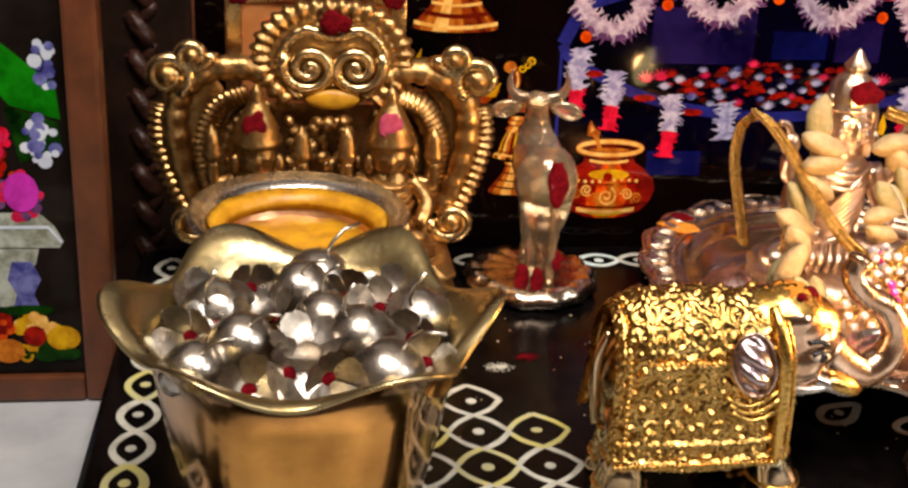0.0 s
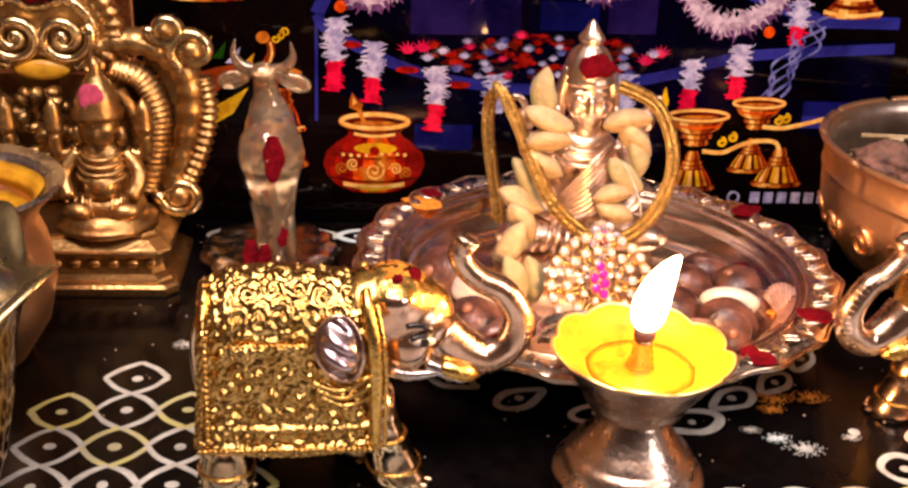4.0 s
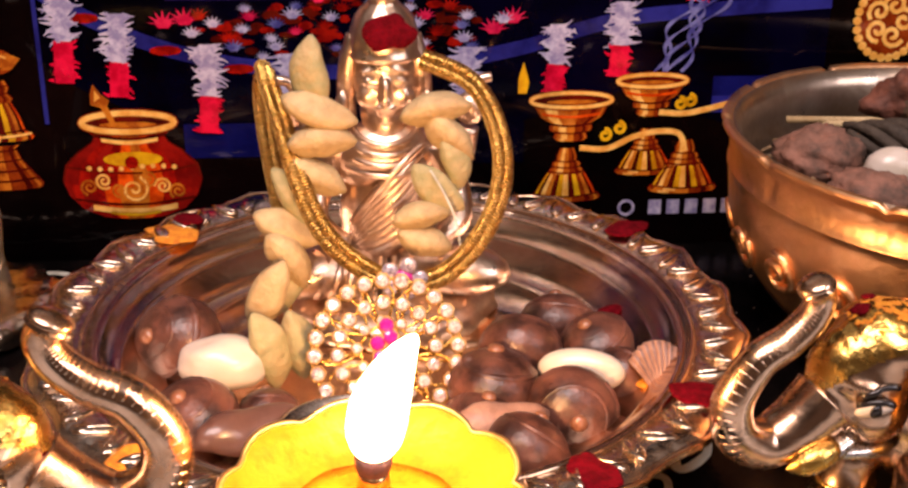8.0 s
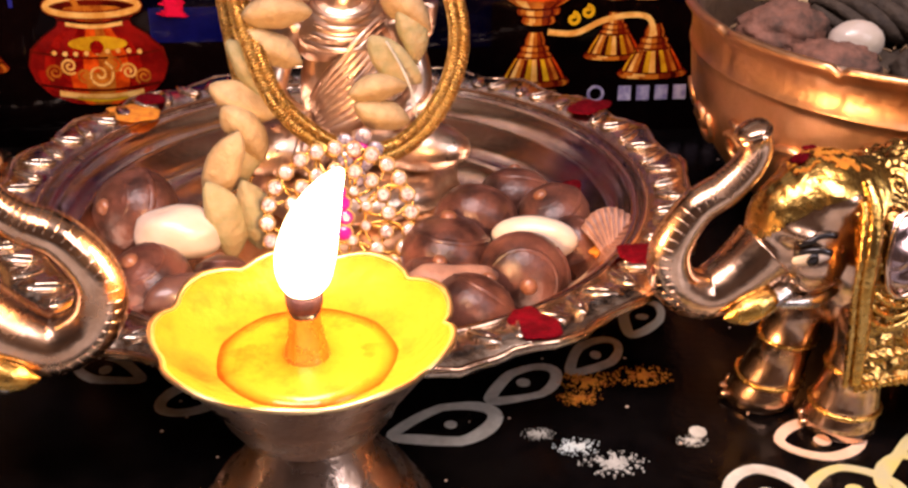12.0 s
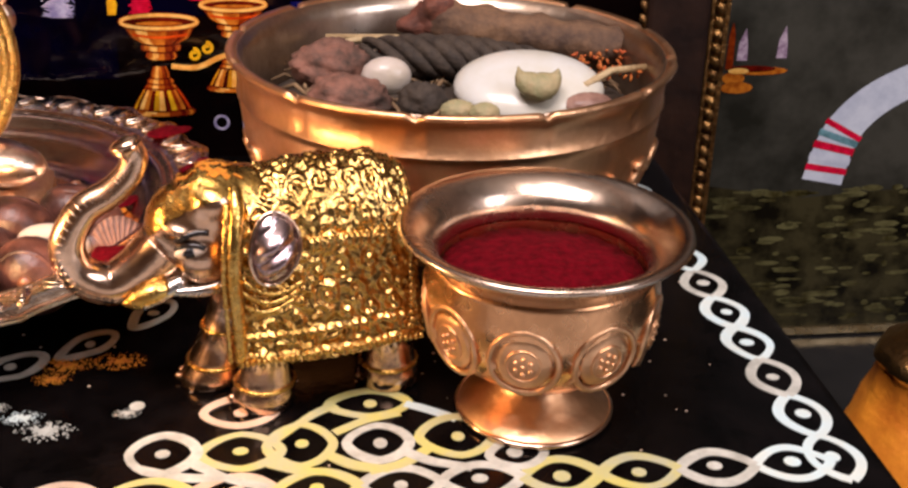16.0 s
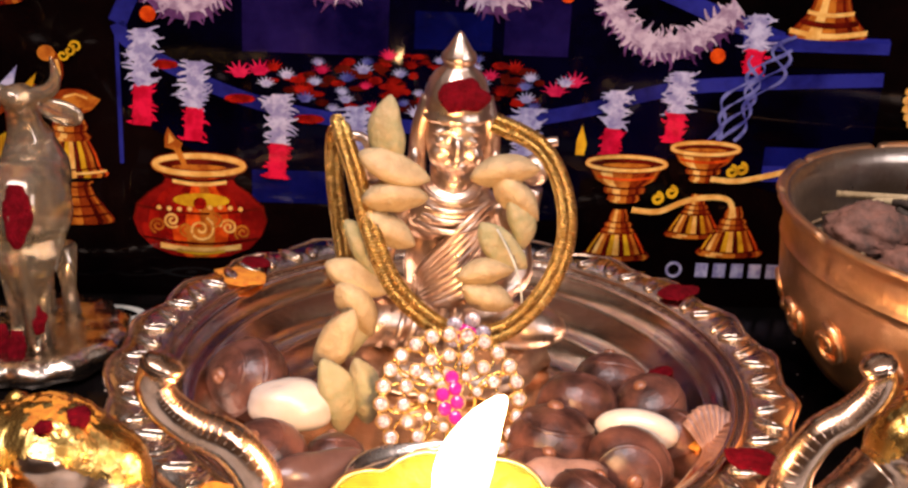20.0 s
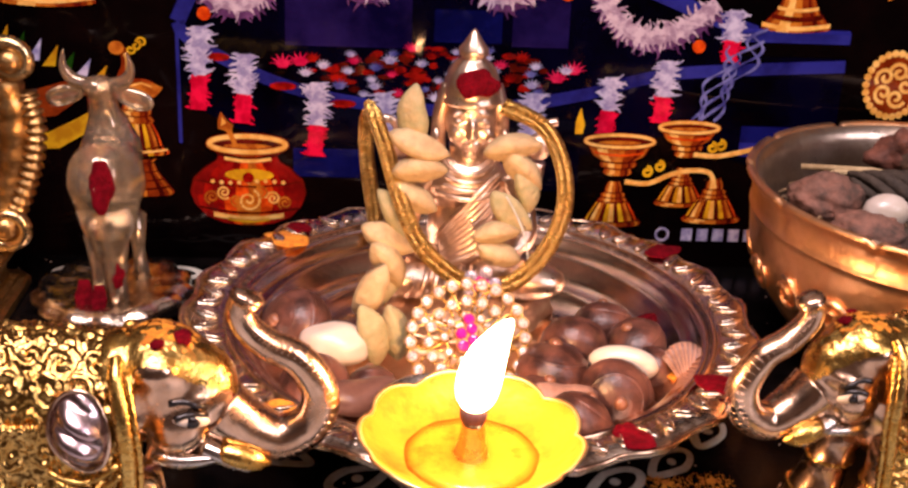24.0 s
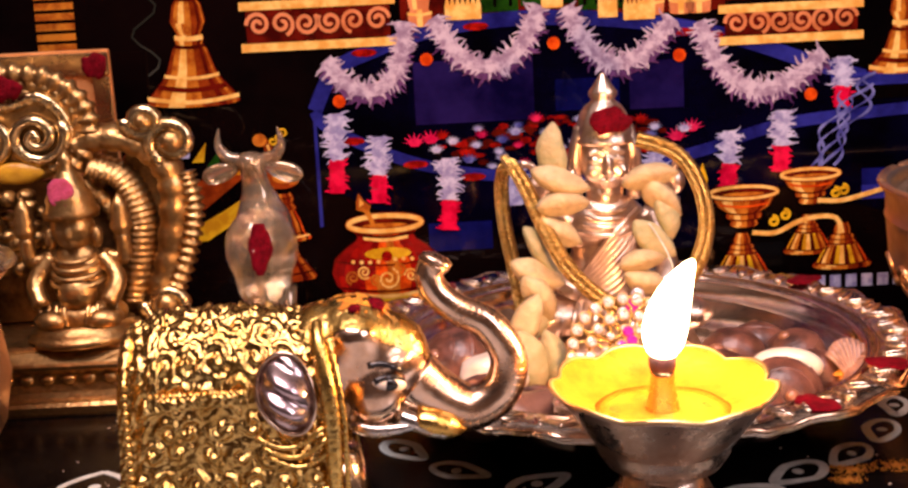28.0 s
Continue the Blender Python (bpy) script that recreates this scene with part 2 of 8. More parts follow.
P_RED = printed("red", (0.72, 0.03, 0.11), (0.5, 0.015, 0.06), 200)
P_SCARLET = printed("scarlet", (0.42, 0.03, 0.015), (0.22, 0.012, 0.01), 200)
P_ROSE = printed("rose", (0.7, 0.06, 0.16), (0.5, 0.02, 0.1), 200)
P_ORANGE = printed("orange", (0.75, 0.17, 0.02), (0.5, 0.08, 0.01), 200)
P_GOLD = printed("gold", (0.58, 0.26, 0.045), (0.38, 0.13, 0.024), 170, (0.42, 0.6))
P_GOLD_LIGHT = printed("light_gold", (0.84, 0.6, 0.24), (0.7, 0.42, 0.12), 170)
P_GOLD_DARK = printed("dark_gold", (0.34, 0.085, 0.018), (0.22, 0.045, 0.01), 150)
P_MAROON = printed("maroon", (0.2, 0.025, 0.012), (0.09, 0.012, 0.008), 90)
P_GREEN = printed("green", (0.03, 0.11, 0.015), (0.008, 0.03, 0.006), 60)
P_YELLOW = printed("yellow", (0.72, 0.5, 0.03), (0.5, 0.28, 0.02), 90)
P_SMOKE = printed("smoke", (0.26, 0.27, 0.5), (0.1, 0.1, 0.3), 120)
P_GREY = printed("grey", (0.12, 0.118, 0.1), (0.05, 0.05, 0.04), 12)
P_CYAN = printed("cyan", (0.3, 0.5, 0.55))
P_DEEP = printed("deep_blue", (0.022, 0.026, 0.18), (0.012, 0.012, 0.09), 26)
P_POT = printed("pot_red", (0.36, 0.03, 0.02), (0.2, 0.015, 0.012), 60)
P_PLUM = printed("plum", (0.24, 0.12, 0.26), (0.12, 0.05, 0.14), 120)
P_PALE = printed("pale_blue_white", (0.66, 0.7, 0.76), (0.56, 0.6, 0.68), 60)
P_DUSK = printed("dusk", (0.045, 0.035, 0.03), (0.02, 0.016, 0.014), 14)
P_COPPER = printed("copper_tone", (0.7, 0.33, 0.17), (0.55, 0.23, 0.1), 40)


# ---- builders; all lengths in the meshes are centimetres, scaled when linked ----
CM = Matrix.Scale(0.01, 4)


def part(name, bm, mat, parent, label="", flat=False):
    me = bpy.data.meshes.new(name)
    bmesh.ops.recalc_face_normals(bm, faces=bm.faces)
    bm.transform(CM)
    bm.to_mesh(me)
    bm.free()
    me.materials.append(mat)
    if not flat:
        me.shade_smooth()
    ob = new(name, me)
    ob.parent = parent
    if label:
        ob["label"] = label
    return ob


def thing(name, x, y, z=0.0, rz=0.0, label="", category="", group="", kind="", rx=0.0, ry=0.0):
    ob = new(name)
    ob.empty_display_size = 0.01
    ob.matrix_world = pose(x * 0.01, y * 0.01, z * 0.01, rx, ry, rz)
    return tagged(ob, label, category, group, kind)


def solo(name, bm, mat, x, y, z=0.0, rz=0.0, label="", category="", group="", kind="", rx=0.0, ry=0.0, flat=False):
    ob = part(name, bm, mat, None, flat=flat)
    ob.matrix_world = pose(x * 0.01, y * 0.01, z * 0.01, rx, ry, rz)
    return tagged(ob, label, category, group, kind)


def lathe(bm, profile, seg=48, cx=0.0, cy=0.0, cz=0.0, mod=None, ring_shape=False):
    """A turned shape; ring_shape: the profile closes on itself."""
    rings = []
    for r, z in profile:
        ring = []
        for i in range(seg):
            a = 2 * math.pi * i / seg
            rr, zz = mod(a, r, z) if mod else (r, z)
            ring.append(bm.verts.new((cx + rr * math.cos(a), cy + rr * math.sin(a), cz + zz)))
        rings.append(ring)
    for a, b in list(zip(rings, rings[1:])) + ([(rings[-1], rings[0])] if ring_shape else []):
        for i in range(seg):
            j = (i + 1) % seg
            bm.faces.new((a[i], a[j], b[j], b[i]))
    for ring in () if ring_shape else (rings[0], rings[-1]):
        bm.faces.new(ring)
    return bm


def tube(bm, pts, rad, seg=8, closed=False, flatten=1.0):
    pts = [Vector(p) for p in pts]
    n = len(pts)
    rads = rad if isinstance(rad, (list, tuple)) else [rad] * n
    up, rings = None, []
    for i, p in enumerate(pts):
        a = pts[i - 1] if (i or closed) else p
        b = pts[(i + 1) % n] if (i < n - 1 or closed) else p
        d = (b - a).normalized()
        if up is None:
            up = d.orthogonal().normalized()
        up = (up - d * up.dot(d)).normalized()
        side = d.cross(up)
        rings.append([bm.verts.new(p + rads[i] * (math.cos(2 * math.pi * k / seg) * up + flatten * math.sin(2 * math.pi * k / seg) * side)) for k in range(seg)])
    pairs = list(zip(rings, rings[1:])) + ([(rings[-1], rings[0])] if closed else [])
    for r, s in pairs:
        for k in range(seg):
            j = (k + 1) % seg
            bm.faces.new((r[k], r[j], s[j], s[k]))
    if not closed:
        bm.faces.new(rings[0])
        bm.faces.new(rings[-1])
    return bm


def blob(bm, c, r, rot=(0, 0, 0), seg=14, rings=9, mod=None):
    m = Matrix.Translation(c) @ Euler([radians(a) for a in rot]).to_matrix().to_4x4()
    rows = []
    for i in range(1, rings):
        th = math.pi * i / rings
        row = []
        for k in range(seg):
            ph = 2 * math.pi * k / seg
            v = Vector((math.sin(th) * math.cos(ph), math.sin(th) * math.sin(ph), math.cos(th)))
            s = mod(v) if mod else 1.0
            row.append(bm.verts.new(m @ Vector((v.x * r[0] * s, v.y * r[1] * s, v.z * r[2] * s))))
        rows.append(row)
    top, bot = bm.verts.new(m @ Vector((0, 0, r[2]))), bm.verts.new(m @ Vector((0, 0, -r[2])))
    for k in range(seg):
        j = (k + 1) % seg
        bm.faces.new((top, rows[0][k], rows[0][j]))
        bm.faces.new((rows[-1][k], bot, rows[-1][j]))
        for a, b in zip(rows, rows[1:]):
            bm.faces.new((a[k], b[k], b[j], a[j]))
    return bm


def box(bm, x0, x1, y0, y1, z0, z1, bevel=0.0):
    m = Matrix.Translation(((x0 + x1) / 2, (y0 + y1) / 2, (z0 + z1) / 2)) @ Matrix.Diagonal((x1 - x0, y1 - y0, z1 - z0, 1))
    got = bmesh.ops.create_cube(bm, size=1, matrix=m)
    if bevel:
        edges = list({e for v in got["verts"] for e in v.link_edges})
        bmesh.ops.bevel(bm, geom=edges, offset=bevel, segments=2, affect="EDGES", profile=0.6)
    return bm


def sheet(bm, pts, h0, h1):
    """A flat piece with an outline in x, y, standing from h0 to h1."""
    a = [bm.verts.new((x, y, h0)) for x, y in pts]
    b = [bm.verts.new((x, y, h1)) for x, y in pts]
    bm.faces.new(b)
    for i in range(len(pts)):
        j = (i + 1) % len(pts)
        bm.faces.new((a[i], a[j], b[j], b[i]))
    return bm


def ribbon(bm, pts, w, h0, h1, closed=False):
    """A band of width w along points in x, y."""
    n, rows = len(pts), []
    for i, (x, y) in enumerate(pts):
        a = pts[i - 1] if (i or closed) else pts[i]
        b = pts[(i + 1) % n] if (i < n - 1 or closed) else pts[i]
        d = Vector((b[0] - a[0], b[1] - a[1])).normalized()
        ww = w[i] if isinstance(w, (list, tuple)) else w
        o = Vector((-d.y, d.x)) * ww / 2
        rows.append([bm.verts.new((x + s * o.x, y + s * o.y, h)) for s, h in ((-1, h0), (-1, h1), (1, h1), (1, h0))])
    pairs = list(zip(rows, rows[1:])) + ([(rows[-1], rows[0])] if closed else [])
    for r, s in pairs:
        for k in range(3):
            bm.faces.new((r[k], s[k], s[k + 1], r[k + 1]))
    return bm


def disc(bm, x, y, r, h0, h1, seg=12, ry=None):
    return sheet(bm, [(x + r * math.cos(2 * math.pi * i / seg), y + (ry or r) * math.sin(2 * math.pi * i / seg)) for i in range(seg)], h0, h1)


def curve(keys, n=40, closed=False):
    """A smooth line through the keys (Catmull-Rom)."""
    keys = [Vector(k) for k in keys]
    m, out = len(keys), []
    spans = m if closed else m - 1
    for s in range(spans):
        g = [keys[(s + o) % m] if closed else keys[min(max(s + o, 0), m - 1)] for o in (-1, 0, 1, 2)]
        k = max(2, n // spans)
        for i in range(k):
            t = i / k
            out.append(0.5 * (2 * g[1] + (g[2] - g[0]) * t + (2 * g[0] - 5 * g[1] + 4 * g[2] - g[3]) * t * t + (3 * g[1] - g[0] - 3 * g[2] + g[3]) * t ** 3))
    if not closed:
        out.append(keys[-1])
    return out


def spiral(cx, cy, r0, r1, a0, turns, n=28):
    return [(cx + (r0 + (r1 - r0) * i / n) * math.cos(a0 + turns * 2 * math.pi * i / n), cy + (r0 + (r1 - r0) * i / n) * math.sin(a0 + turns * 2 * math.pi * i / n)) for i in range(n + 1)]


def dab(r, h, flat=1.0, seed=0):
    """A lumpy dab of powder or paste in the x, y plane."""
    def lumpy(v):
        return 1 + 0.34 * noise.noise(Vector((v.x * 1.5, v.y * 1.5, seed))) + 0.1 * noise.noise(Vector((v.x * 5, v.y * 5, seed + 3)))
    return blob(bmesh.new(), (0, 0, 0), (r, r * flat, h), seg=30, rings=10, mod=lumpy)


def moulded(bm, c, lumps, k=0.3, seg=48, rings=36, grow=0.0, keep=None, rough=None):
    """One smooth skin over soft-joined ellipsoids, seen from an inner point; keep: only where it holds."""
    th = np.pi * (np.arange(rings) + 0.5) / rings
    ph = 2 * np.pi * np.arange(seg) / seg
    d = np.stack([np.outer(np.sin(th), np.cos(ph)), np.outer(np.sin(th), np.sin(ph)), np.outer(np.cos(th), np.ones(seg))], -1)
    t = np.full(d.shape[:2], max(max(q[1]) for q in lumps) * 3.0)
    c = np.array(c, float)
    for _ in range(48):
        p = c + d * t[..., None]
        total = 0
        for q in lumps:
            o = p - np.array(q[0], float)
            if len(q) > 2:
                a = radians(q[2])
                o = np.stack([o[..., 0] * math.cos(a) - o[..., 2] * math.sin(a), o[..., 1], o[..., 0] * math.sin(a) + o[..., 2] * math.cos(a)], -1)
            r = np.array(q[1], float)
            k0, k1 = np.linalg.norm(o / r, axis=-1), np.linalg.norm(o / r ** 2, axis=-1) + 1e-9
            total = total + np.exp(np.clip(-k0 * (k0 - 1) / k1 / (k * 0.3), -60, 60))
        t = np.maximum(0.05, t + np.log(total + 1e-30) * k * 0.3 * 0.85)
    p = c + d * (t + grow)[..., None]
    if rough:
        p = p + d * np.array([[rough(Vector(x)) for x in row] for row in p])[..., None]
    vs = [[bm.verts.new(x) for x in row] for row in p]
    faces = [(a[i], b[i], b[(i + 1) % seg], a[(i + 1) % seg]) for a, b in zip(vs, vs[1:]) for i in range(seg)] + [tuple(vs[0]), tuple(vs[-1])]
    for f in faces:
        if not keep or all(keep(v.co) for v in f):
            bm.faces.new(f)
    for v in [v for v in bm.verts if not v.link_faces]:
        bm.verts.remove(v)
    return bm


rnd = random.Random(7)


# ---- the room round the altar ----
def slab(name, x0, x1, y0, y1, z0, z1, mat, label, bevel=0.0):
    ob = part(name, box(bmesh.new(), x0, x1, y0, y1, z0, z1, bevel), mat, None, flat=True)
    return tagged(ob, label, kind="structure")


slab("floor", -130, 130, -170, 45, -16, -12.6, FLOOR, "dark polished stone floor of the prayer corner")
slab("wall_north", -130, 130, 45, 50, -16, 150, WALL, "dim plain wall behind the framed pictures")
slab("wall_south", -130, 130, -175, -170, -16, 150, WALL, "dim plain wall facing the altar")
slab("wall_west", -135, -130, -170, 45, -16, 150, WALL, "dim plain side wall of the prayer corner")
slab("wall_east", 130, 135, -170, 45, -16, 150, WALL, "dim plain side wall of the prayer corner")
slab("ceiling", -130, 130, -170, 45, 150, 155, CEILING, "plain painted ceiling of the room")
slab("marble_ledge", -80, -32.6, -25, 13.5, -12.4, -2.2, MARBLE, "pale grey marble ledge beside the black board", 0.3)
slab("marble_step", -32, 60, -30, -7.6, -12.4, -1.0, MARBLE, "pale marble step in front of the black board", 0.3)

# ---- the black board with its painted kolam ----
board = thing("kolam_board", 0, 0, 0, label="black lacquered board painted with a white looped kolam", category="board", kind="structure")
part("board_top", box(bmesh.new(), -32.2, 24.6, -6.9, 17.6, -12.4, 0, 0.25), BOARD, board, flat=True)


def strand(name, pts, mat, w=0.31, closed=False):
    pts = [(p[0] + 0.05 * noise.noise((p[0], p[1], 3)), p[1] + 0.05 * noise.noise((p[0], p[1], 9))) for p in pts]
    ww = [w * (1 + 0.35 * noise.noise((p[0] * 0.9, p[1] * 0.9, 1.5))) for p in pts]
    return part(name, ribbon(bmesh.new(), pts, ww, -0.02, 0.018 + 0.006 * rnd.random(), closed), mat, board, flat=True)


def kolam_dot(x, y, mat, r=0.2):
    part("kolam_dot", disc(bmesh.new(), x + rnd.uniform(-0.06, 0.06), y + rnd.uniform(-0.06, 0.06), r * rnd.uniform(0.85, 1.15), -0.02, 0.02, 10, r * rnd.uniform(0.8, 1.1)), mat, board, flat=True)


def braid(x0, y0, x1, y1, n, mats, amp=0.62, w=0.27):
    """Two crossing strands round a row of n dots."""
    d = Vector((x1 - x0, y1 - y0))
    step = d.length / n
    d.normalize()
    o = Vector((-d.y, d.x))
    for k in range(n):
        mat = mats[k % len(mats)]
        for s in (-1, 1):
            pts = []
            for i in range(15):
                t = i / 14
                q = Vector((x0, y0)) + d * step * (k + t) + o * s * amp * math.sin(math.pi * t) ** 0.8 * (1 if 0 < t < 1 else 0)
                pts.append((q.x, q.y))
            strand("kolam_loop", pts, mat, w)
        q = Vector((x0, y0)) + d * step * (k + 0.5)
        kolam_dot(q.x, q.y, mat)


def eye_loop(x, y, ang, mat, size=1.0, tail=1.0):
    """A drop-shaped loop round a dot, its point leading off towards ang."""
    pts = []
    for i in range(29):
        a = 2 * math.pi * i / 28
        r = Vector((1.05 * math.cos(a), 0.62 * math.sin(a) * (1 - 0.55 * max(0, math.cos(a)))))
        r.x += 0.5 * max(0, math.cos(a)) * tail
        r.rotate(Matrix.Rotation(ang, 2))
        pts.append((x + size * r.x, y + size * r.y))
    strand("kolam_loop", pts[:-1], mat, 0.3 * size ** 0.5, True)
    kolam_dot(x, y, mat, 0.17)


W_, Y_, K_, B_ = CHALK, CHALK_YELLOW, CHALK_PINK, CHALK_BLUE
braid(-31.0, -4.2, -14.5, -4.2, 8, [W_, Y_, W_, K_])
braid(-14.5, -4.2, -0.45, -4.2, 7, [W_, W_, B_])
braid(-0.45, -4.2, 9.5, -4.2, 5, [W_, W_, K_, Y_, K_])
braid(9.5, -4.2, 23.2, -4.2, 7, [Y_, W_, W_, Y_, Y_, W_, B_])
braid(23.4, -5.0, 22.7, 13.8, 10, [B_, B_, W_])
braid(-30.7, -4.2, -30.7, 16.2, 10, [W_, Y_, W_])
braid(-18.0, 15.8, -8.25, 15.8, 5, [W_, B_])


def diamond_motif(cx, cy, step, rows, mats):
    """A peak of diamond loops that rises from the braid, one round each dot."""
    for j, row in enumerate(rows):
        for k in row:
            x, y, mat = cx + k * step, cy + j * step, mats[int(abs(k * 2) + j) % len(mats)]
            h = 0.52 * step
            corners = [(x + h, y), (x, y + h), (x - h, y), (x, y - h)]
            for n in range(4):
                p, q = corners[n], corners[(n + 1) % 4]
                mid = (x + (p[0] + q[0] - 2 * x) * 0.57, y + (p[1] + q[1] - 2 * y) * 0.57)
                strand("kolam_loop", [(v.x, v.y) for v in curve([(*p, 0), (*mid, 0), (*q, 0)], 10)], mat, 0.21)
            kolam_dot(x, y, mat)


def round_cell(x, y, mat, hx=0.98, hy=0.86):
    """A painted loop round one dot, drawn fuller than a diamond."""
    pts = []
    for k in range(24):
        a = 2 * math.pi * k / 24
        c, q = math.cos(a), math.sin(a)
        pts.append((x + hx * math.copysign(abs(c) ** 1.25, c), y + hy * math.copysign(abs(q) ** 1.25, q)))
    strand("kolam_loop", pts, mat, 0.26, True)
    kolam_dot(x, y, mat)


for x, y, mat, hx, hy in ((6.7, -2.55, W_, 0.85, 0.8), (8.5, -0.85, K_, 0.95, 0.66), (8.6, -2.6, Y_, 1.0, 0.72), (10.05, -2.45, Y_, 0.82, 0.9), (11.85, -0.72, Y_, 1.05, 0.6), (12.0, -2.5, W_, 0.8, 0.75), (14.0, -2.35, Y_, 0.95, 0.85), (15.4, -3.25, W_, 0.7, 0.55)):
    round_cell(x, y, mat, hx, hy)
for keys, mat in ((((7.4, -2.9), (8.2, -3.6), (9.3, -4.1)), W_), (((9.4, -2.2), (10.2, -1.3), (11.0, -0.7)), Y_), (((12.8, -0.8), (13.5, -1.2), (14.1, -1.6)), B_), (((10.7, -2.9), (11.4, -3.4), (12.2, -3.6)), Y_), (((12.6, -2.9), (13.3, -3.4), (14.2, -3.7)), W_), (((6.2, -3.1), (7.3, -3.55), (8.2, -3.6)), W_), (((10.9, -2.0), (11.7, -1.5), (12.6, -1.2)), Y_), (((9.2, -3.1), (9.9, -3.5), (10.6, -3.6)), Y_), (((13.2, -2.9), (12.5, -3.4), (11.7, -3.65)), Y_)):
    strand("kolam_loop", [(v.x, v.y) for v in curve([(*q, 0) for q in keys], 10)], mat, 0.28)
diamond_motif(-19.1, -2.9, 2.1, ((-2, -1, 0, 1, 2), (-1, 0, 1), (-1, 0, 1), (0,)), [W_, Y_, W_])
# drop-shaped loops round the foot of the dish
for x, y, ang, mat, size in ((-5.6, 1.9, 30, W_, 1.1), (0.25, 0.35, 195, W_, 1.35), (2.2, 1.8, 215, W_, 1.1), (4.1, 2.9, 225, W_, 1.0), (5.7, 4.6, 240, B_, 1.0), (-7.9, 3.2, 330, W_, 1.0), (-9.6, 5.0, 310, B_, 1.0), (-3.0, 0.9, 10, K_, 1.1), (6.9, 6.6, 250, W_, 0.9), (-10.6, 7.2, 290, W_, 0.9)):
    eye_loop(x, y, radians(ang), mat, size * 0.78, 0.5)
kolam_dot(5.8, -0.4, W_, 0.22)
# a few spills of powder and paint on the board
for x, y, r, mat in ((3.7, -1.35, 0.42, CHALK), (3.0, -0.7, 0.3, CHALK_BLUE), (2.2, -0.2, 0.22, CHALK), (5.1, 1.9, 0.42, TURMERIC_DRY), (3.7, 1.8, 0.4, TURMERIC_DRY),
                     (3.4, 1.1, 0.3, TURMERIC_DRY), (-17.6, 5.8, 0.35, CHALK), (-16.4, 6.6, 0.3, KUMKUM), (5.6, -0.7, 0.2, CHALK)):
    bm = bmesh.new()
    for _ in range(230):
        q = r * rnd.random() ** 1.3 * 1.9
        a = rnd.uniform(0, 6.28)
        disc(bm, x + q * math.cos(a), y + 0.6 * q * math.sin(a), r * rnd.uniform(0.02, 0.1) * (1.6 - q / (1.9 * r)), 0.0, 0.02 + 0.012 * rnd.random(), 6)
    tagged(part("powder_spill", bm, mat, None, flat=True), "small dusty spill of powder on the black board", "powder", kind="stuff")

bm = bmesh.new()
for _ in range(260):
    x, y = rnd.uniform(-21, 23), rnd.uniform(-9, 17)
    disc(bm, x, y, rnd.uniform(0.015, 0.05), 0.0, 0.012, 6)
tagged(part("powder_dust", bm, CHALK_PINK, None, flat=True), "fine pale specks of powder scattered on the black board", "powder", kind="stuff")

# ---- the large framed print behind the altar ----
poster = thing("framed_print", 0, 17.98, 0, rx=85.63, label="large framed devotional print under glass in a dark gilt-edged frame", category="picture")
part("print_sheet", box(bmesh.new(), -29.7, 24.1, -6, 40, -0.6, 0.0), P_BLACK, poster, "dark printed sheet behind glass", flat=True)
fr = part("frame_left", box(bmesh.new(), -34.0, -29.72, -6, 44, -1.0, 0.5, 0.2), FRAME_WOOD, poster, "dark carved frame side", flat=True)
part("frame_right", box(bmesh.new(), 24.12, 26.7, -6, 44, -1.0, 0.5, 0.2), FRAME_WOOD, poster, "dark carved frame side", flat=True)
part("frame_top", box(bmesh.new(), -34.0, 26.7, 40.02, 44.4, -1.0, 0.5, 0.2), FRAME_WOOD, poster, "dark carved frame side", flat=True)


def twist_trim(name, x, y0, y1, parent, r=0.16, h=0.1, pitch=0.55, mat=ROPE_GOLD, along="y"):
    bm = bmesh.new()
    n = int((y1 - y0) / pitch)
    for i in range(n):
        c = (x, y0 + (i + 0.5) * pitch, h) if along == "y" else (y0 + (i + 0.5) * pitch, x, h)
        blob(bm, c, (r, pitch * 0.62, r), (0, 0, 28 if along == "y" else -62), 7, 5)
    return part(name, bm, mat, parent, "gilt twisted rope moulding")


twist_trim("rope_trim", 24.1, 0, 40, poster, 0.17, 0.12)
part("gilt_line", box(bmesh.new(), -29.85, -29.6, -6, 40, 0.0, 0.16), FRAME_BROWN, poster, flat=True)
CARVED = material("carved_wood", (0.05, 0.018, 0.011), 0.4, 0.0, (0.015, 0.006, 0.004), 120, 0.8, 260, spec=0.3)
for i in range(26):
    y = -2 + i * 1.7
    bm = blob(bmesh.new(), (-31.85, y, 0.5), (0.42, 0.95, 0.4), (0, 0, 32), 14, 10, lambda v: 1 + 0.22 * noise.noise(v * 2.5 + Vector((0, 0, i % 3))))
    blob(bm, (-31.5, y + 0.75, 0.45), (0.3, 0.55, 0.28), (0, 0, -35), 10, 7)
    blob(bm, (-32.2, y + 0.4, 0.4), (0.25, 0.5, 0.22), (0, 0, 65), 9, 6)
    part("carved_leaf", bm, CARVED, fr)


def art(name, bm, mat, label=""):
    """One printed shape of the picture."""
    return part(name, bm, mat, poster, label, flat=True)


def rect(x0, x1, y0, y1, h):
    return sheet(bmesh.new(), [(x0, y0), (x1, y0), (x1, y1), (x0, y1)], h - 0.02, h)


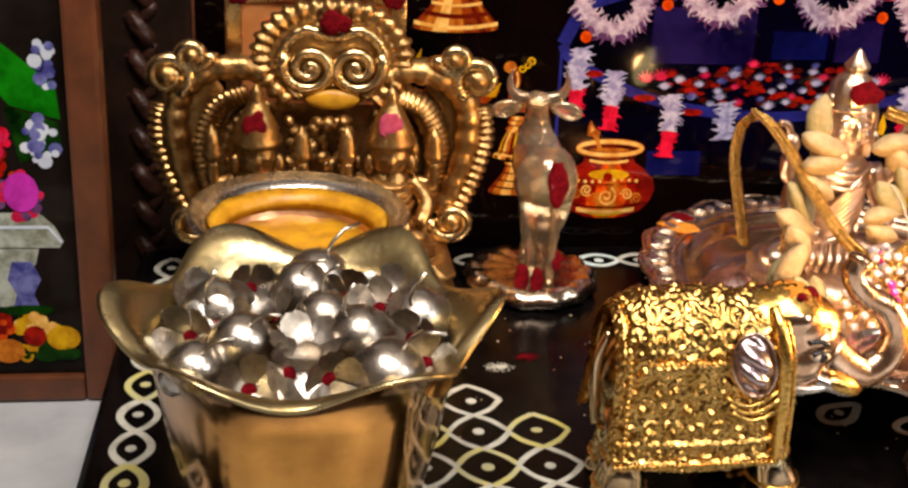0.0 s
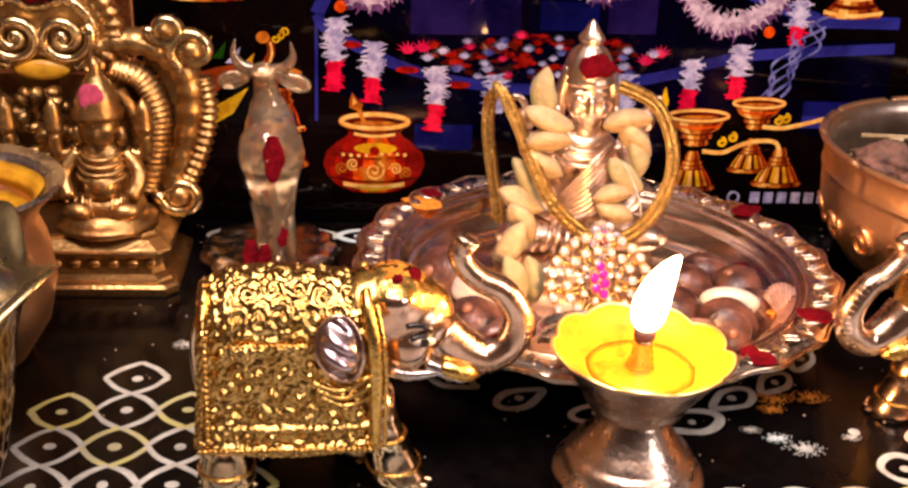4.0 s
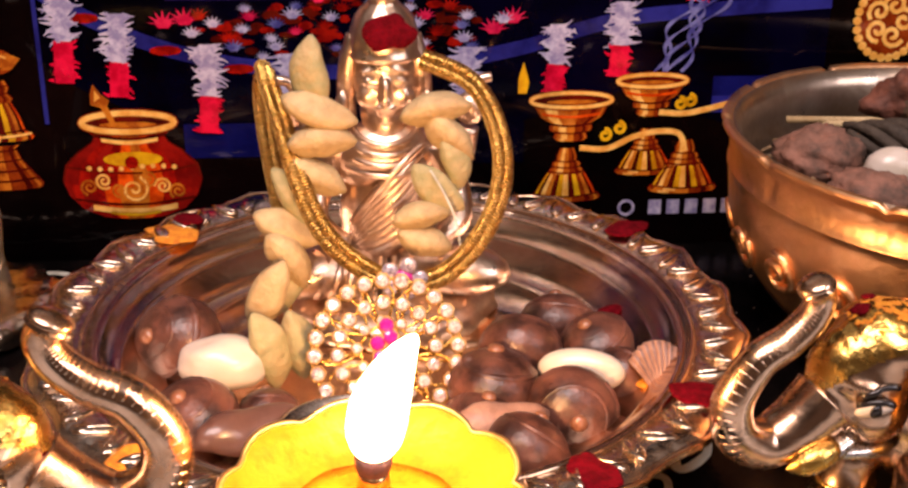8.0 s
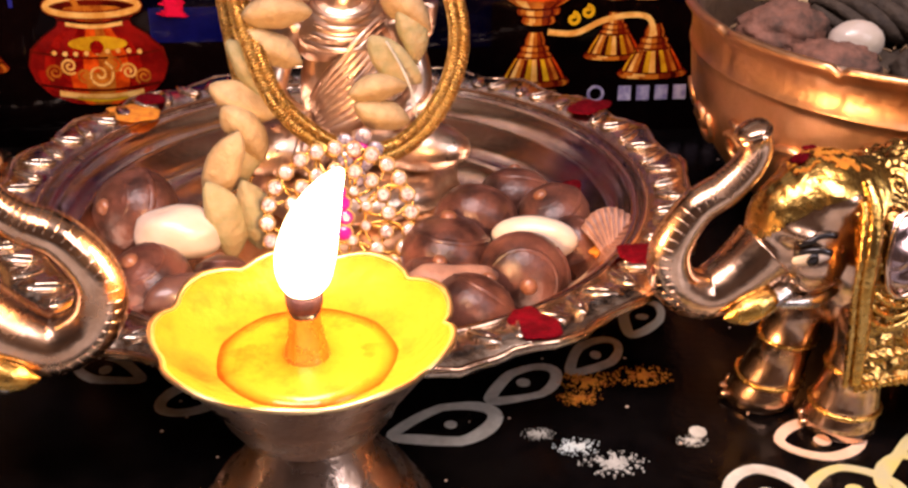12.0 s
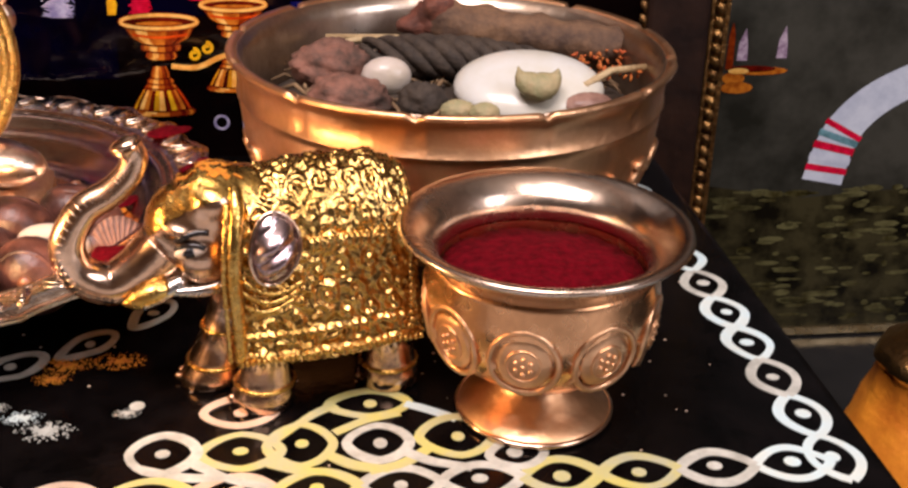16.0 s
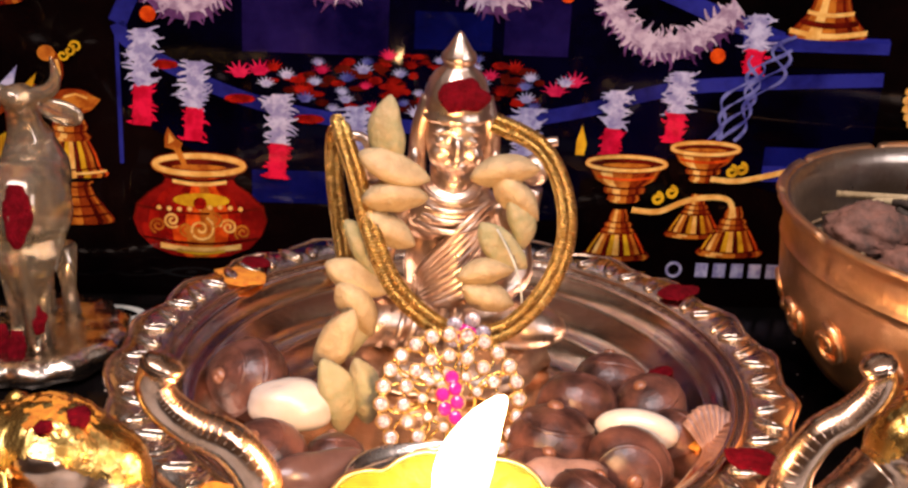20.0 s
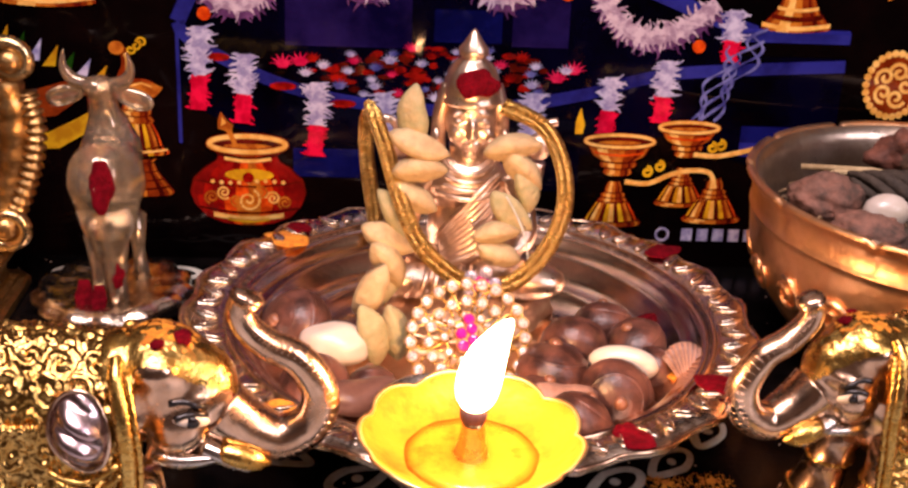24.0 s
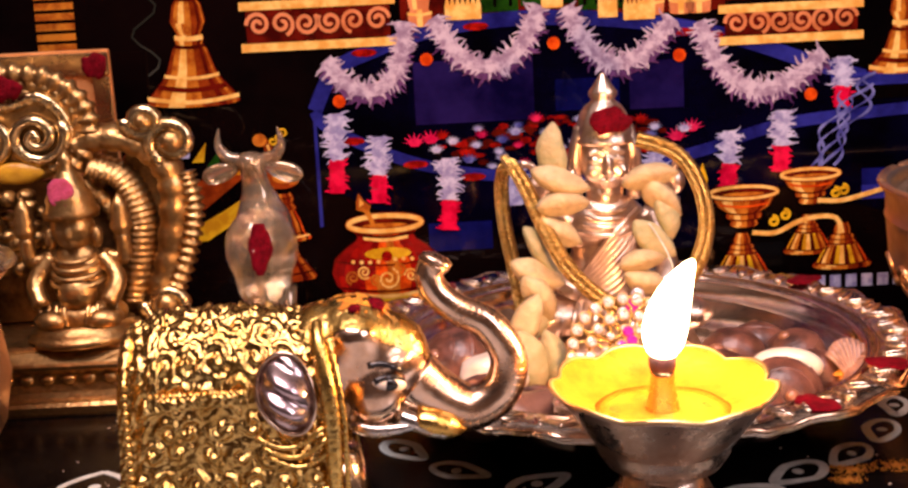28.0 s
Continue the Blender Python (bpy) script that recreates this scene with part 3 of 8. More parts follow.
# the blue stage
rim_top = curve([(-13.1, 9.6, 0), (-12.2, 11.2, 0), (-10.6, 11.95, 0), (-8.2, 12.65, 0), (-5.2, 12.97, 0), (-2.0, 12.9, 0), (1.6, 12.45, 0), (4.6, 11.75, 0), (8.0, 10.5, 0), (10.0, 9.85, 0)], 60)
rim_low = curve([(-13.1, 9.6, 0), (-12.6, 8.9, 0), (-10.3, 7.7, 0), (-8.1, 6.95, 0), (-5.5, 6.5, 0), (-1.5, 6.35, 0), (2.8, 7.05, 0), (5.4, 7.8, 0), (7.7, 8.2, 0), (13.9, 8.6, 0)], 60)
outline = [(p.x, p.y) for p in rim_top] + [(13.9, 9.7), (13.9, 3.2)] + [(p.x, p.y - 2.6) for p in reversed(rim_low[:-8])]
art("stage_shadow", sheet(bmesh.new(), outline, 0.0, 0.01), P_NAVY)
for x0, x1, y0, y1, mat in ((-8.9, -3.9, 8.8, 11.4, P_VIOLET), (-3.4, 0.1, 9.0, 11.6, P_NAVY), (0.12, 2.4, 9.0, 11.0, P_VIOLET), (2.5, 5.5, 8.6, 10.4, P_NAVY),
                            (-8.6, -5.9, 3.4, 4.6, P_DEEP), (-8.2, -5.9, 4.6, 5.4, P_NAVY), (-1.0, 3.2, 3.0, 6.2, P_NAVY), (9.9, 13.2, 4.7, 5.3, P_BLUE), (9.9, 13.0, 5.3, 6.0, P_DEEP), (10.2, 12.9, 6.0, 6.7, P_NAVY), (-3.0, -0.3, 9.1, 10.4, P_DEEP)):
    art("stage_panel", rect(x0, x1, y0, y1, 0.02), mat)
for name, line, w in (("stage_rim", rim_top, 0.62), ("stage_rim", rim_low, 0.5)):
    art(name, ribbon(bmesh.new(), [(p.x, p.y) for p in line], w, 0.01, 0.035), P_RIM)
art("stage_bar", rect(8.6, 13.95, 9.5, 9.98, 0.04), P_RIM)
art("stage_bar", rect(8.6, 13.95, 8.95, 9.5, 0.04), P_BLACK)
art("stage_bar", rect(8.6, 13.9, 9.9, 10.06, 0.045), P_BLUE)
art("stage_bar", rect(-13.2, -13.06, 4.7, 9.5, 0.04), P_RIM)
for x, y in ((-10.9, 11.9), (-6.2, 12.75), (2.4, 12.1), (-11.6, 8.25), (-9.0, 7.15), (-6.6, 6.5), (3.6, 11.9)):
    art("petal_mark", disc(bmesh.new(), x, y, 0.55, 0.03, 0.045, 9, 0.17), P_SCARLET)


def fluffy(bm, pts, w, h, step=0.16, tuft=0.34):
    """A string of petals: a core with small tufts standing out all round."""
    pts = [Vector((p[0], p[1])) for p in pts]
    ribbon(bm, [(p.x, p.y) for p in pts], w * 0.62, h - 0.02, h)
    for i in range(1, len(pts)):
        d = (pts[i] - pts[i - 1])
        k = max(1, int(d.length / step))
        d.normalize()
        o = Vector((-d.y, d.x))
        for j in range(k):
            p = pts[i - 1].lerp(pts[i], (j + rnd.random()) / k)
            for s in (-1, 1):
                base = p + o * s * w * rnd.uniform(0.1, 0.34)
                ang = rnd.uniform(-0.6, 0.6)
                hh, size, curl = h + 0.006 * rnd.random(), tuft * rnd.uniform(0.6, 1.3), rnd.uniform(-1.3, 1.3)
                left, right = [], []
                for q in range(4):
                    way = (o * s) * math.cos(ang + curl * q / 3) + d * math.sin(ang + curl * q / 3)
                    side = Vector((-way.y, way.x)) * (0.075 - 0.02 * q)
                    left.append(bm.verts.new((*(base - side), hh)))
                    right.append(bm.verts.new((*(base + side), hh)))
                    base = base + way * size / 3
                for q in range(3):
                    bm.faces.new((left[q], right[q], right[q + 1], left[q + 1]))


def swag(keys):
    bm = bmesh.new()
    fluffy(bm, [(p.x + 0.05, p.y - 0.28) for p in curve([(*k, 0) for k in keys], 26)], 0.95, 0.055)
    tagged(art("garland_shade", bm, P_PLUM), kind="stuff")
    bm = bmesh.new()
    fluffy(bm, [(p.x, p.y) for p in curve([(*k, 0) for k in keys], 26)], 0.9, 0.07, 0.12, 0.4)
    tagged(art("garland_swag", bm, P_PINKWHITE, "printed looped garland of white petals"), kind="stuff")


swag([(-12.5, 11.7), (-11.6, 10.6), (-10.4, 10.4), (-9.5, 11.3), (-9.15, 13.1)])
swag([(-7.95, 13.2), (-7.2, 11.9), (-5.9, 11.1), (-4.5, 11.7), (-3.55, 13.5)])
swag([(-2.4, 13.4), (-1.7, 11.9), (-0.45, 10.95), (0.9, 11.5), (2.0, 12.7)])
swag([(3.1, 12.5), (3.9, 10.7), (5.3, 9.6), (6.9, 9.9), (8.3, 11.0)])


def drop(x, y0, y1, red=True, k=0.58):
    bm = bmesh.new()
    ym = y0 + (y1 - y0) * k
    fluffy(bm, [(x, y0), (x, (y0 + ym) / 2), (x, ym if red else y1)], 0.8, 0.075, 0.09, 0.42)
    tagged(art("garland_drop", bm, P_WHITE), kind="stuff")
    if red:
        bm = bmesh.new()
        fluffy(bm, [(x, ym), (x - 0.05, (y1 + ym) / 2), (x - 0.08, y1)], 1.0, 0.08, 0.12, 0.22)
        tagged(art("garland_tassel", bm, P_RED), kind="stuff")


for x, y0, y1 in ((-12.3, 9.45, 6.1), (-10.55, 8.4, 5.6), (-7.65, 7.35, 4.3), (4.25, 7.9, 5.5), (6.5, 8.65, 6.05), (9.08, 10.75, 8.65)):
    drop(x, y0, y1)
for x, y0, y1 in ((-4.9, 7.0, 5.2), (1.15, 7.15, 5.4)):
    drop(x, y0, y1, False)
for x, y in ((-12.05, 9.95), (-8.32, 11.5), (-3.0, 11.9), (2.24, 11.15), (7.73, 9.25)):
    art("marigold", disc(bmesh.new(), x, y, 0.27, 0.04, 0.07, 14), P_ORANGE)


def lotus(x, y, r, mat):
    """A printed bloom: a fan of pointed petals in one outline."""
    n, pts = 7, []
    for i in range(n):
        a = math.pi * (1 - (0.02 + 0.96 * i / (n - 1)))
        for da, q in ((0.2, 0.5), (0.0, 1.0), (-0.2, 0.5)):
            pts.append((x + r * q * math.cos(a + da), y + r * q * (0.12 + 0.8 * math.sin(min(max(a + da, 0.02), 3.12)))))
    pts.append((x + 0.3 * r, y - 0.18 * r))
    pts.append((x - 0.3 * r, y - 0.18 * r))
    art("lotus_bloom", sheet(bmesh.new(), pts, 0.045, 0.06 + 0.01 * rnd.random()), mat)


for mat, count in ((P_SCARLET, 46), (P_MAROON, 40), (P_NAVY, 30)):
    bm = bmesh.new()
    for _ in range(count):
        a, q = rnd.uniform(0, 6.28), rnd.random() ** 0.5
        disc(bm, -2.9 + 5.2 * q * math.cos(a), 7.85 + 1.0 * q * math.sin(a), rnd.uniform(0.16, 0.42), 0.03, 0.036 + 0.008 * rnd.random(), 8, rnd.uniform(0.08, 0.17))
    tagged(art("lotus_leaves", bm, mat), kind="stuff")
for i in range(46):
    a, q = i * 2.4, ((i + 0.5) / 46) ** 0.5
    lotus(-2.9 + 5.7 * q * math.cos(a), 7.75 + 1.1 * q * math.sin(a), rnd.uniform(0.26, 0.42), [P_WHITE, P_SCARLET, P_WHITE, P_SMOKE, P_ROSE, P_WHITE][i % 6])
for x, y in ((2.7, 8.05), (2.05, 7.7), (-9.0, 8.0), (-8.3, 8.1)):
    lotus(x, y, 0.55, P_ROSE)


RAMP_GOLD = (P_MAROON, P_GOLD_DARK, P_GOLD_DARK, P_GOLD, P_GOLD, P_GOLD_LIGHT, P_GOLD_LIGHT, P_GOLD, P_GOLD, P_GOLD_DARK, P_GOLD_DARK, P_MAROON, P_GOLD_DARK, P_GOLD, P_GOLD_DARK, P_MAROON)
RAMP_POT = (P_MAROON, P_POT, P_POT, P_SCARLET, P_POT, P_SCARLET, P_ORANGE, P_GOLD, P_ORANGE, P_SCARLET, P_POT, P_POT, P_POT, P_MAROON)
RAMP_FLUTED = (P_GOLD_DARK, P_YELLOW, P_MAROON, P_GOLD_LIGHT, P_GOLD, P_MAROON, P_YELLOW, P_GOLD_LIGHT, P_MAROON, P_YELLOW, P_GOLD_DARK, P_GOLD, P_MAROON, P_ORANGE, P_MAROON)
RAMP_LEG = (P_MAROON, P_COPPER, P_COPPER, P_GOLD_LIGHT, P_COPPER, P_COPPER, P_MAROON)


def flat_turned(name, x, y, profile, ramp, bands=(), h=0.05, label=""):
    """A printed turned vessel, shaded from side to side in the print's own tones, with bands across."""
    bm, rows, n = bmesh.new(), [], len(ramp)
    dense = []
    for (r0, z0), (r1, z1) in zip(profile, profile[1:]):
        dense += [(r0 + (r1 - r0) * k / 3, z0 + (z1 - z0) * k / 3) for k in range(3)]
    dense.append(profile[-1])
    for r, z in dense:
        rows.append([bm.verts.new((x + r * math.sin((i / n - 0.5) * math.pi), y + z - 0.12 * r * math.cos((i / n - 0.5) * math.pi), h)) for i in range(n + 1)])
    kinds = list(dict.fromkeys(ramp))
    for j, (p, q) in enumerate(zip(rows, rows[1:])):
        swell = 1 if j + 1 < len(dense) and dense[j + 1][0] > dense[j][0] + 0.02 else 0
        for i in range(n):
            f = bm.faces.new((p[i], p[i + 1], q[i + 1], q[i]))
            f.material_index = kinds.index(ramp[min(n - 1, max(0, i + swell * (1 if i < n / 2 else 0)))])
    ob = part(name, bm, kinds[0], poster, label, flat=True)
    for m2 in kinds[1:]:
        ob.data.materials.append(m2)

    def half(z):
        pts = sorted((b, a) for a, b in profile)
        for (z0, r0), (z1, r1) in zip(pts, pts[1:]):
            if z0 <= z <= z1:
                return r0 + (r1 - r0) * (z - z0) / max(z1 - z0, 1e-6)
        return pts[-1][1]

    for z, th, m2, k in bands:
        r = half(z) * k
        top = [(x - r + 2 * r * i / 9, y + z + th / 2 - 0.12 * r * math.sin(math.pi * i / 9)) for i in range(10)]
        low = [(a, b - th) for a, b in reversed(top)]
        part("band", sheet(bmesh.new(), top + low, h, h + 0.012), m2, ob, flat=True)
    return ob


def ring_mouth(owner, x, y, r, ry, w, h):
    """The round mouth of a printed vessel: a lit lip round a dark hollow."""
    part("mouth_inside", disc(bmesh.new(), x, y, r, h, h + 0.008, 28, ry), P_MAROON, owner, flat=True)
    part("mouth_glow", disc(bmesh.new(), x, y - ry * 0.25, r * 0.62, h + 0.008, h + 0.014, 20, ry * 0.3), P_GOLD, owner, flat=True)
    for k, (m2, ww) in enumerate(((P_GOLD_DARK, w * 1.5), (P_GOLD_LIGHT, w))):
        part("mouth_lip", ribbon(bmesh.new(), [(x + r * math.cos(a * 0.196), y + ry * math.sin(a * 0.196)) for a in range(32)], ww, h + 0.006 * k, h + 0.016 + 0.006 * k, True), m2, owner, flat=True)


# the printed pot
pot = flat_turned("printed_pot", -10.45, 1.4, [(1.15, 0.0), (1.75, 0.25), (2.2, 0.75), (2.38, 1.3), (2.25, 1.85), (1.75, 2.35), (1.3, 2.65), (1.2, 2.85), (1.35, 3.0), (1.45, 3.2)], RAMP_POT,
                  [(0.3, 0.2, P_GOLD_LIGHT, 0.8), (0.12, 0.12, P_YELLOW, 0.6), (1.78, 0.07, P_MAROON, 0.98), (0.62, 0.08, P_MAROON, 0.98), (2.72, 0.14, P_GOLD_LIGHT, 0.75), (2.88, 0.1, P_MAROON, 1.0)], label="printed red and gold pot")
for i in range(7):
    part("scroll", ribbon(bmesh.new(), spiral(-11.95 + i * 0.5, 2.45 + 0.22 * math.sin(i * 1.9), 0.04, 0.3 if i != 3 else 0.5, i, 1.7, 22), 0.085, 0.062, 0.072), P_GOLD_LIGHT if i % 2 else P_GOLD, pot, flat=True)
for i in range(9):
    part("pearl", disc(bmesh.new(), -11.9 + i * 0.36, 3.12 - 0.05 * math.sin(i * 0.39 * 2), 0.09, 0.062, 0.074, 8), P_GOLD_LIGHT, pot, flat=True)
part("glow", disc(bmesh.new(), -10.4, 3.42, 1.0, 0.062, 0.068, 20, 0.26), P_YELLOW, pot, flat=True)
part("flower", disc(bmesh.new(), -10.45, 3.3, 0.24, 0.07, 0.082, 10), P_SCARLET, pot, flat=True)
ring_mouth(pot, -10.45, 4.72, 1.55, 0.33, 0.2, 0.064)
part("ladle", sheet(bmesh.new(), [(-11.0, 4.6), (-11.3, 5.25), (-11.62, 5.35), (-11.62, 5.7), (-11.5, 6.05), (-11.25, 5.7), (-11.0, 5.5), (-11.08, 5.3), (-10.82, 4.62)], 0.09, 0.1), P_GOLD, pot, flat=True)
part("ladle_glint", sheet(bmesh.new(), [(-11.5, 5.45), (-11.46, 5.85), (-11.28, 5.6)], 0.1, 0.106), P_GOLD_LIGHT, pot, flat=True)


# printed oil lamps
def printed_lamp(x, y, bowl_y, s=1.0):
    foot = flat_turned("printed_lamp_foot", x, y, [(1.12 * s, 0.22 * s), (0.98 * s, 0.5 * s), (0.68 * s, 0.98 * s)], RAMP_FLUTED, h=0.055)
    flat_turned("printed_lamp_base", x, y, [(1.22 * s, 0), (1.3 * s, 0.1 * s), (1.15 * s, 0.26 * s)], RAMP_GOLD, [(0.2 * s, 0.05, P_MAROON, 1.0)])
    flat_turned("printed_lamp_stem", x, y, [(0.66 * s, 0.98 * s), (0.6 * s, 1.12 * s), (0.5 * s, 1.2 * s), (0.52 * s, 1.35 * s), (0.36 * s, 1.45 * s), (0.36 * s, 1.62 * s), (0.24 * s, 1.9 * s)], RAMP_GOLD, [(1.02 * s, 0.06, P_MAROON, 1.0), (1.2 * s, 0.05, P_MAROON, 1.0), (1.42 * s, 0.05, P_MAROON, 1.0)], 0.06)
    if bowl_y:
        bowl = flat_turned("printed_lamp_bowl", x + 0.1, bowl_y, [(0.5 * s, 0.0), (0.62 * s, 0.1 * s), (0.55 * s, 0.28 * s), (0.75 * s, 0.36 * s), (0.78 * s, 0.52 * s), (0.68 * s, 0.6 * s), (1.1 * s, 0.85 * s), (1.3 * s, 1.2 * s), (1.42 * s, 1.42 * s)], RAMP_GOLD, [(0.3 * s, 0.06, P_MAROON, 1.0), (0.58 * s, 0.07, P_MAROON, 1.0), (0.95 * s, 0.09, P_ORANGE, 0.9)], 0.06)
        ring_mouth(bowl, x + 0.1, bowl_y + 1.44 * s, 1.45 * s, 0.26 * s, 0.13, 0.074)
    return foot


printed_lamp(4.75, 1.62, 3.8)
printed_lamp(7.6, 2.55, 4.65, 0.86)
printed_lamp(9.05, 1.85, None)
for keys in (((5.2, 3.5, 0), (6.2, 3.45, 0), (7.1, 3.85, 0), (8.0, 4.05, 0), (8.8, 3.95, 0), (9.05, 3.3, 0)), ((8.0, 4.75, 0), (9.0, 4.7, 0), (10.2, 4.95, 0), (11.4, 5.3, 0))):
    art("printed_lamp_arm", ribbon(bmesh.new(), [(p.x, p.y) for p in curve(keys, 24)], 0.2, 0.04, 0.065), P_GOLD_LIGHT)
for x, y in ((6.1, 3.95), (6.6, 4.2), (8.75, 5.05), (9.1, 5.15)):
    art("printed_bird", ribbon(bmesh.new(), spiral(x, y, 0.06, 0.24, 0.4, 1.2, 14), 0.13, 0.05, 0.07), P_YELLOW)
art("flame_shape", sheet(bmesh.new(), [(2.95, 5.5), (3.25, 5.5), (3.33, 5.9), (3.12, 6.6), (2.95, 6.0)], 0.03, 0.06), P_YELLOW)
for k in range(5):
    pts = [(7.7 + 0.22 * k + 0.42 * math.sin(i * 0.75 + k * 1.7) * (0.5 + i / 16) + 0.12 * i, 6.2 + 0.24 * i) for i in range(13 + k)]
    line = curve([(*q, 0) for q in pts], 60)
    art("printed_smoke", ribbon(bmesh.new(), [(p.x, p.y) for p in line], [0.04 + 0.1 * abs(math.sin(i * 0.23 + k)) for i in range(len(line))], 0.075, 0.082 + 0.002 * k), P_SMOKE)
# the maker's line at the foot of the print, as plain bars
art("print_mark", ribbon(bmesh.new(), [(7.02 + 0.27 * math.cos(a * 0.524), 1.2 + 0.27 * math.sin(a * 0.524)) for a in range(12)], 0.1, 0.03, 0.05, True), P_WHITE)
for i in range(7):
    art("print_mark", rect(7.85 + i * 0.68, 8.32 + i * 0.68, 0.93, 1.47, 0.05), P_WHITE)


def pedestal(x0, x1, y0, y1, top):
    art("printed_plinth", rect(x0 + 0.25, x1 - 0.25, y0, y1, 0.05), P_MAROON, "printed red plinth with gilt scrolls")
    for yy in (y0, y1 - 0.1):
        art("plinth_edge", rect(x0, x1, yy - 0.15, yy + 0.2, 0.07), P_GOLD_LIGHT)
    n = int((x1 - x0) / 0.95)
    for i in range(n):
        x = x0 + 0.75 + i * (x1 - x0 - 1.5) / max(1, n - 1)
        art("plinth_scroll", ribbon(bmesh.new(), spiral(x, (y0 + y1) / 2 + 0.06, 0.08, 0.5, i * 1.9, 1.5 * (-1) ** i, 22), 0.16, 0.055, 0.068), P_COPPER)
    art("plinth_top", sheet(bmesh.new(), [(x0 + 0.1, y1 + 0.3), (x1 - 0.1, y1 + 0.3), (x1 - 1.0, top), (x0 + 1.0, top)], 0.03, 0.05), P_MAROON)
    art("plinth_top_edge", ribbon(bmesh.new(), [(x0 + 0.9, y1 + 0.62), (x1 - 0.9, y1 + 0.62)], 0.18, 0.05, 0.065), P_GOLD)


pedestal(-15.95, -9.5, 12.3, 14.1, 16.6)
pedestal(3.9, 9.95, 11.6, 13.0, 15.6)
# printed green skirts with gilt hems, gilt legs of a seat, and red drapes
art("printed_drape", rect(-9.3, 4.2, 12.95, 21, 0.01), P_MAROON)
for x0, x1, y0, mat in ((-7.0, -4.4, 13.3, P_GREEN), (-4.3, -2.0, 13.5, P_GREEN), (-1.9, 0.1, 13.2, P_GREEN)):
    art("printed_skirt", rect(x0, x1, y0, 20, 0.045), mat, "printed green pleated skirt")
    for i in range(4):
        xx = x0 + (x1 - x0) * (i + 0.5) / 4
        art("skirt_pleat", ribbon(bmesh.new(), [(xx, y0 + 0.2), (xx + 0.12, y0 + 3), (xx, 20)], 0.14, 0.045, 0.05), P_BLACK)
for x, y, w in ((-6.7, 13.3, 1.5), (-3.0, 13.6, 0.9), (-0.7, 13.1, 0.8), (0.6, 12.95, 1.3)):
    n = 7
    pts = [(x - w / 2, y - 0.25)] + [(x - w / 2 + w * i / (2 * n), y + (0.75 if i % 2 else 0.35)) for i in range(2 * n + 1)] + [(x + w / 2, y - 0.25)]
    art("skirt_hem", sheet(bmesh.new(), pts, 0.05, 0.07), P_GOLD_LIGHT)
for x in (-8.5, 1.15, 2.35, 3.1):
    flat_turned("printed_leg", x, 12.9, [(0.5, 0), (0.55, 0.4), (0.42, 0.7), (0.5, 1.2), (0.5, 6)], RAMP_LEG, [(0.5, 0.12, P_GOLD_LIGHT, 1), (1.3, 0.12, P_MAROON, 1)], 0.06)
for x, y in ((-4.4, 14.3), (-0.2, 14.2)):
    art("flame_shape", sheet(bmesh.new(), [(x - 0.15, y), (x + 0.15, y), (x + 0.28, y + 0.5), (x, y + 1.3), (x - 0.28, y + 0.5)], 0.05, 0.08), P_YELLOW)


def tall_lamp(x, y, s=1.0, top=8.0):
    prof = [(1.95, 0.0), (1.85, 0.25), (1.25, 0.9), (1.0, 1.35), (0.72, 2.2), (0.55, 2.35), (0.62, 2.6), (0.5, 2.8), (0.74, 3.3), (0.6, 4.0), (0.45, 4.2), (0.62, 4.5), (0.55, 5.4), (0.6, top)]
    flat_turned("printed_tall_lamp", x, y, [(r * s, z * s) for r, z in prof], RAMP_GOLD,
                [(0.2 * s, 0.18, P_GOLD_LIGHT, 1.02), (1.1 * s, 0.14, P_GOLD_LIGHT, 1.0), (0.65 * s, 0.2, P_MAROON, 0.96), (2.3 * s, 0.14, P_MAROON, 1.0), (2.65 * s, 0.2, P_GOLD_LIGHT, 1.0), (4.25 * s, 0.16, P_MAROON, 1.0)], 0.055,
                "printed tall brass lamp")


tall_lamp(-18.1, 10.25)
tall_lamp(11.6, 10.1, 0.74)
# the many-tiered lamp in the print
flat_turned("printed_tall_lamp", 17.3, 7.0, [(0.95, 0), (0.8, 0.5), (0.62, 0.8), (0.75, 1.2), (0.6, 1.7), (0.78, 2.3), (0.55, 2.9), (0.7, 3.4), (0.55, 4.3), (1.65, 4.7), (1.2, 5.1), (0.8, 5.6), (0.7, 6.3), (1.9, 6.9), (2.4, 7.6), (2.6, 9.5)], RAMP_GOLD,
            [(0.8, 0.14, P_MAROON, 1), (1.2, 0.14, P_GOLD_LIGHT, 1), (1.7, 0.12, P_MAROON, 1), (2.3, 0.16, P_GOLD_LIGHT, 1), (2.9, 0.12, P_MAROON, 1), (3.4, 0.14, P_GOLD_LIGHT, 1), (4.7, 0.18, P_GOLD_LIGHT, 1), (5.2, 0.16, P_MAROON, 1), (6.9, 0.2, P_GOLD_LIGHT, 1), (7.4, 0.2, P_MAROON, 1), (7.9, 0.25, P_GOLD_LIGHT, 1)], 0.055, "printed tiered brass lamp")
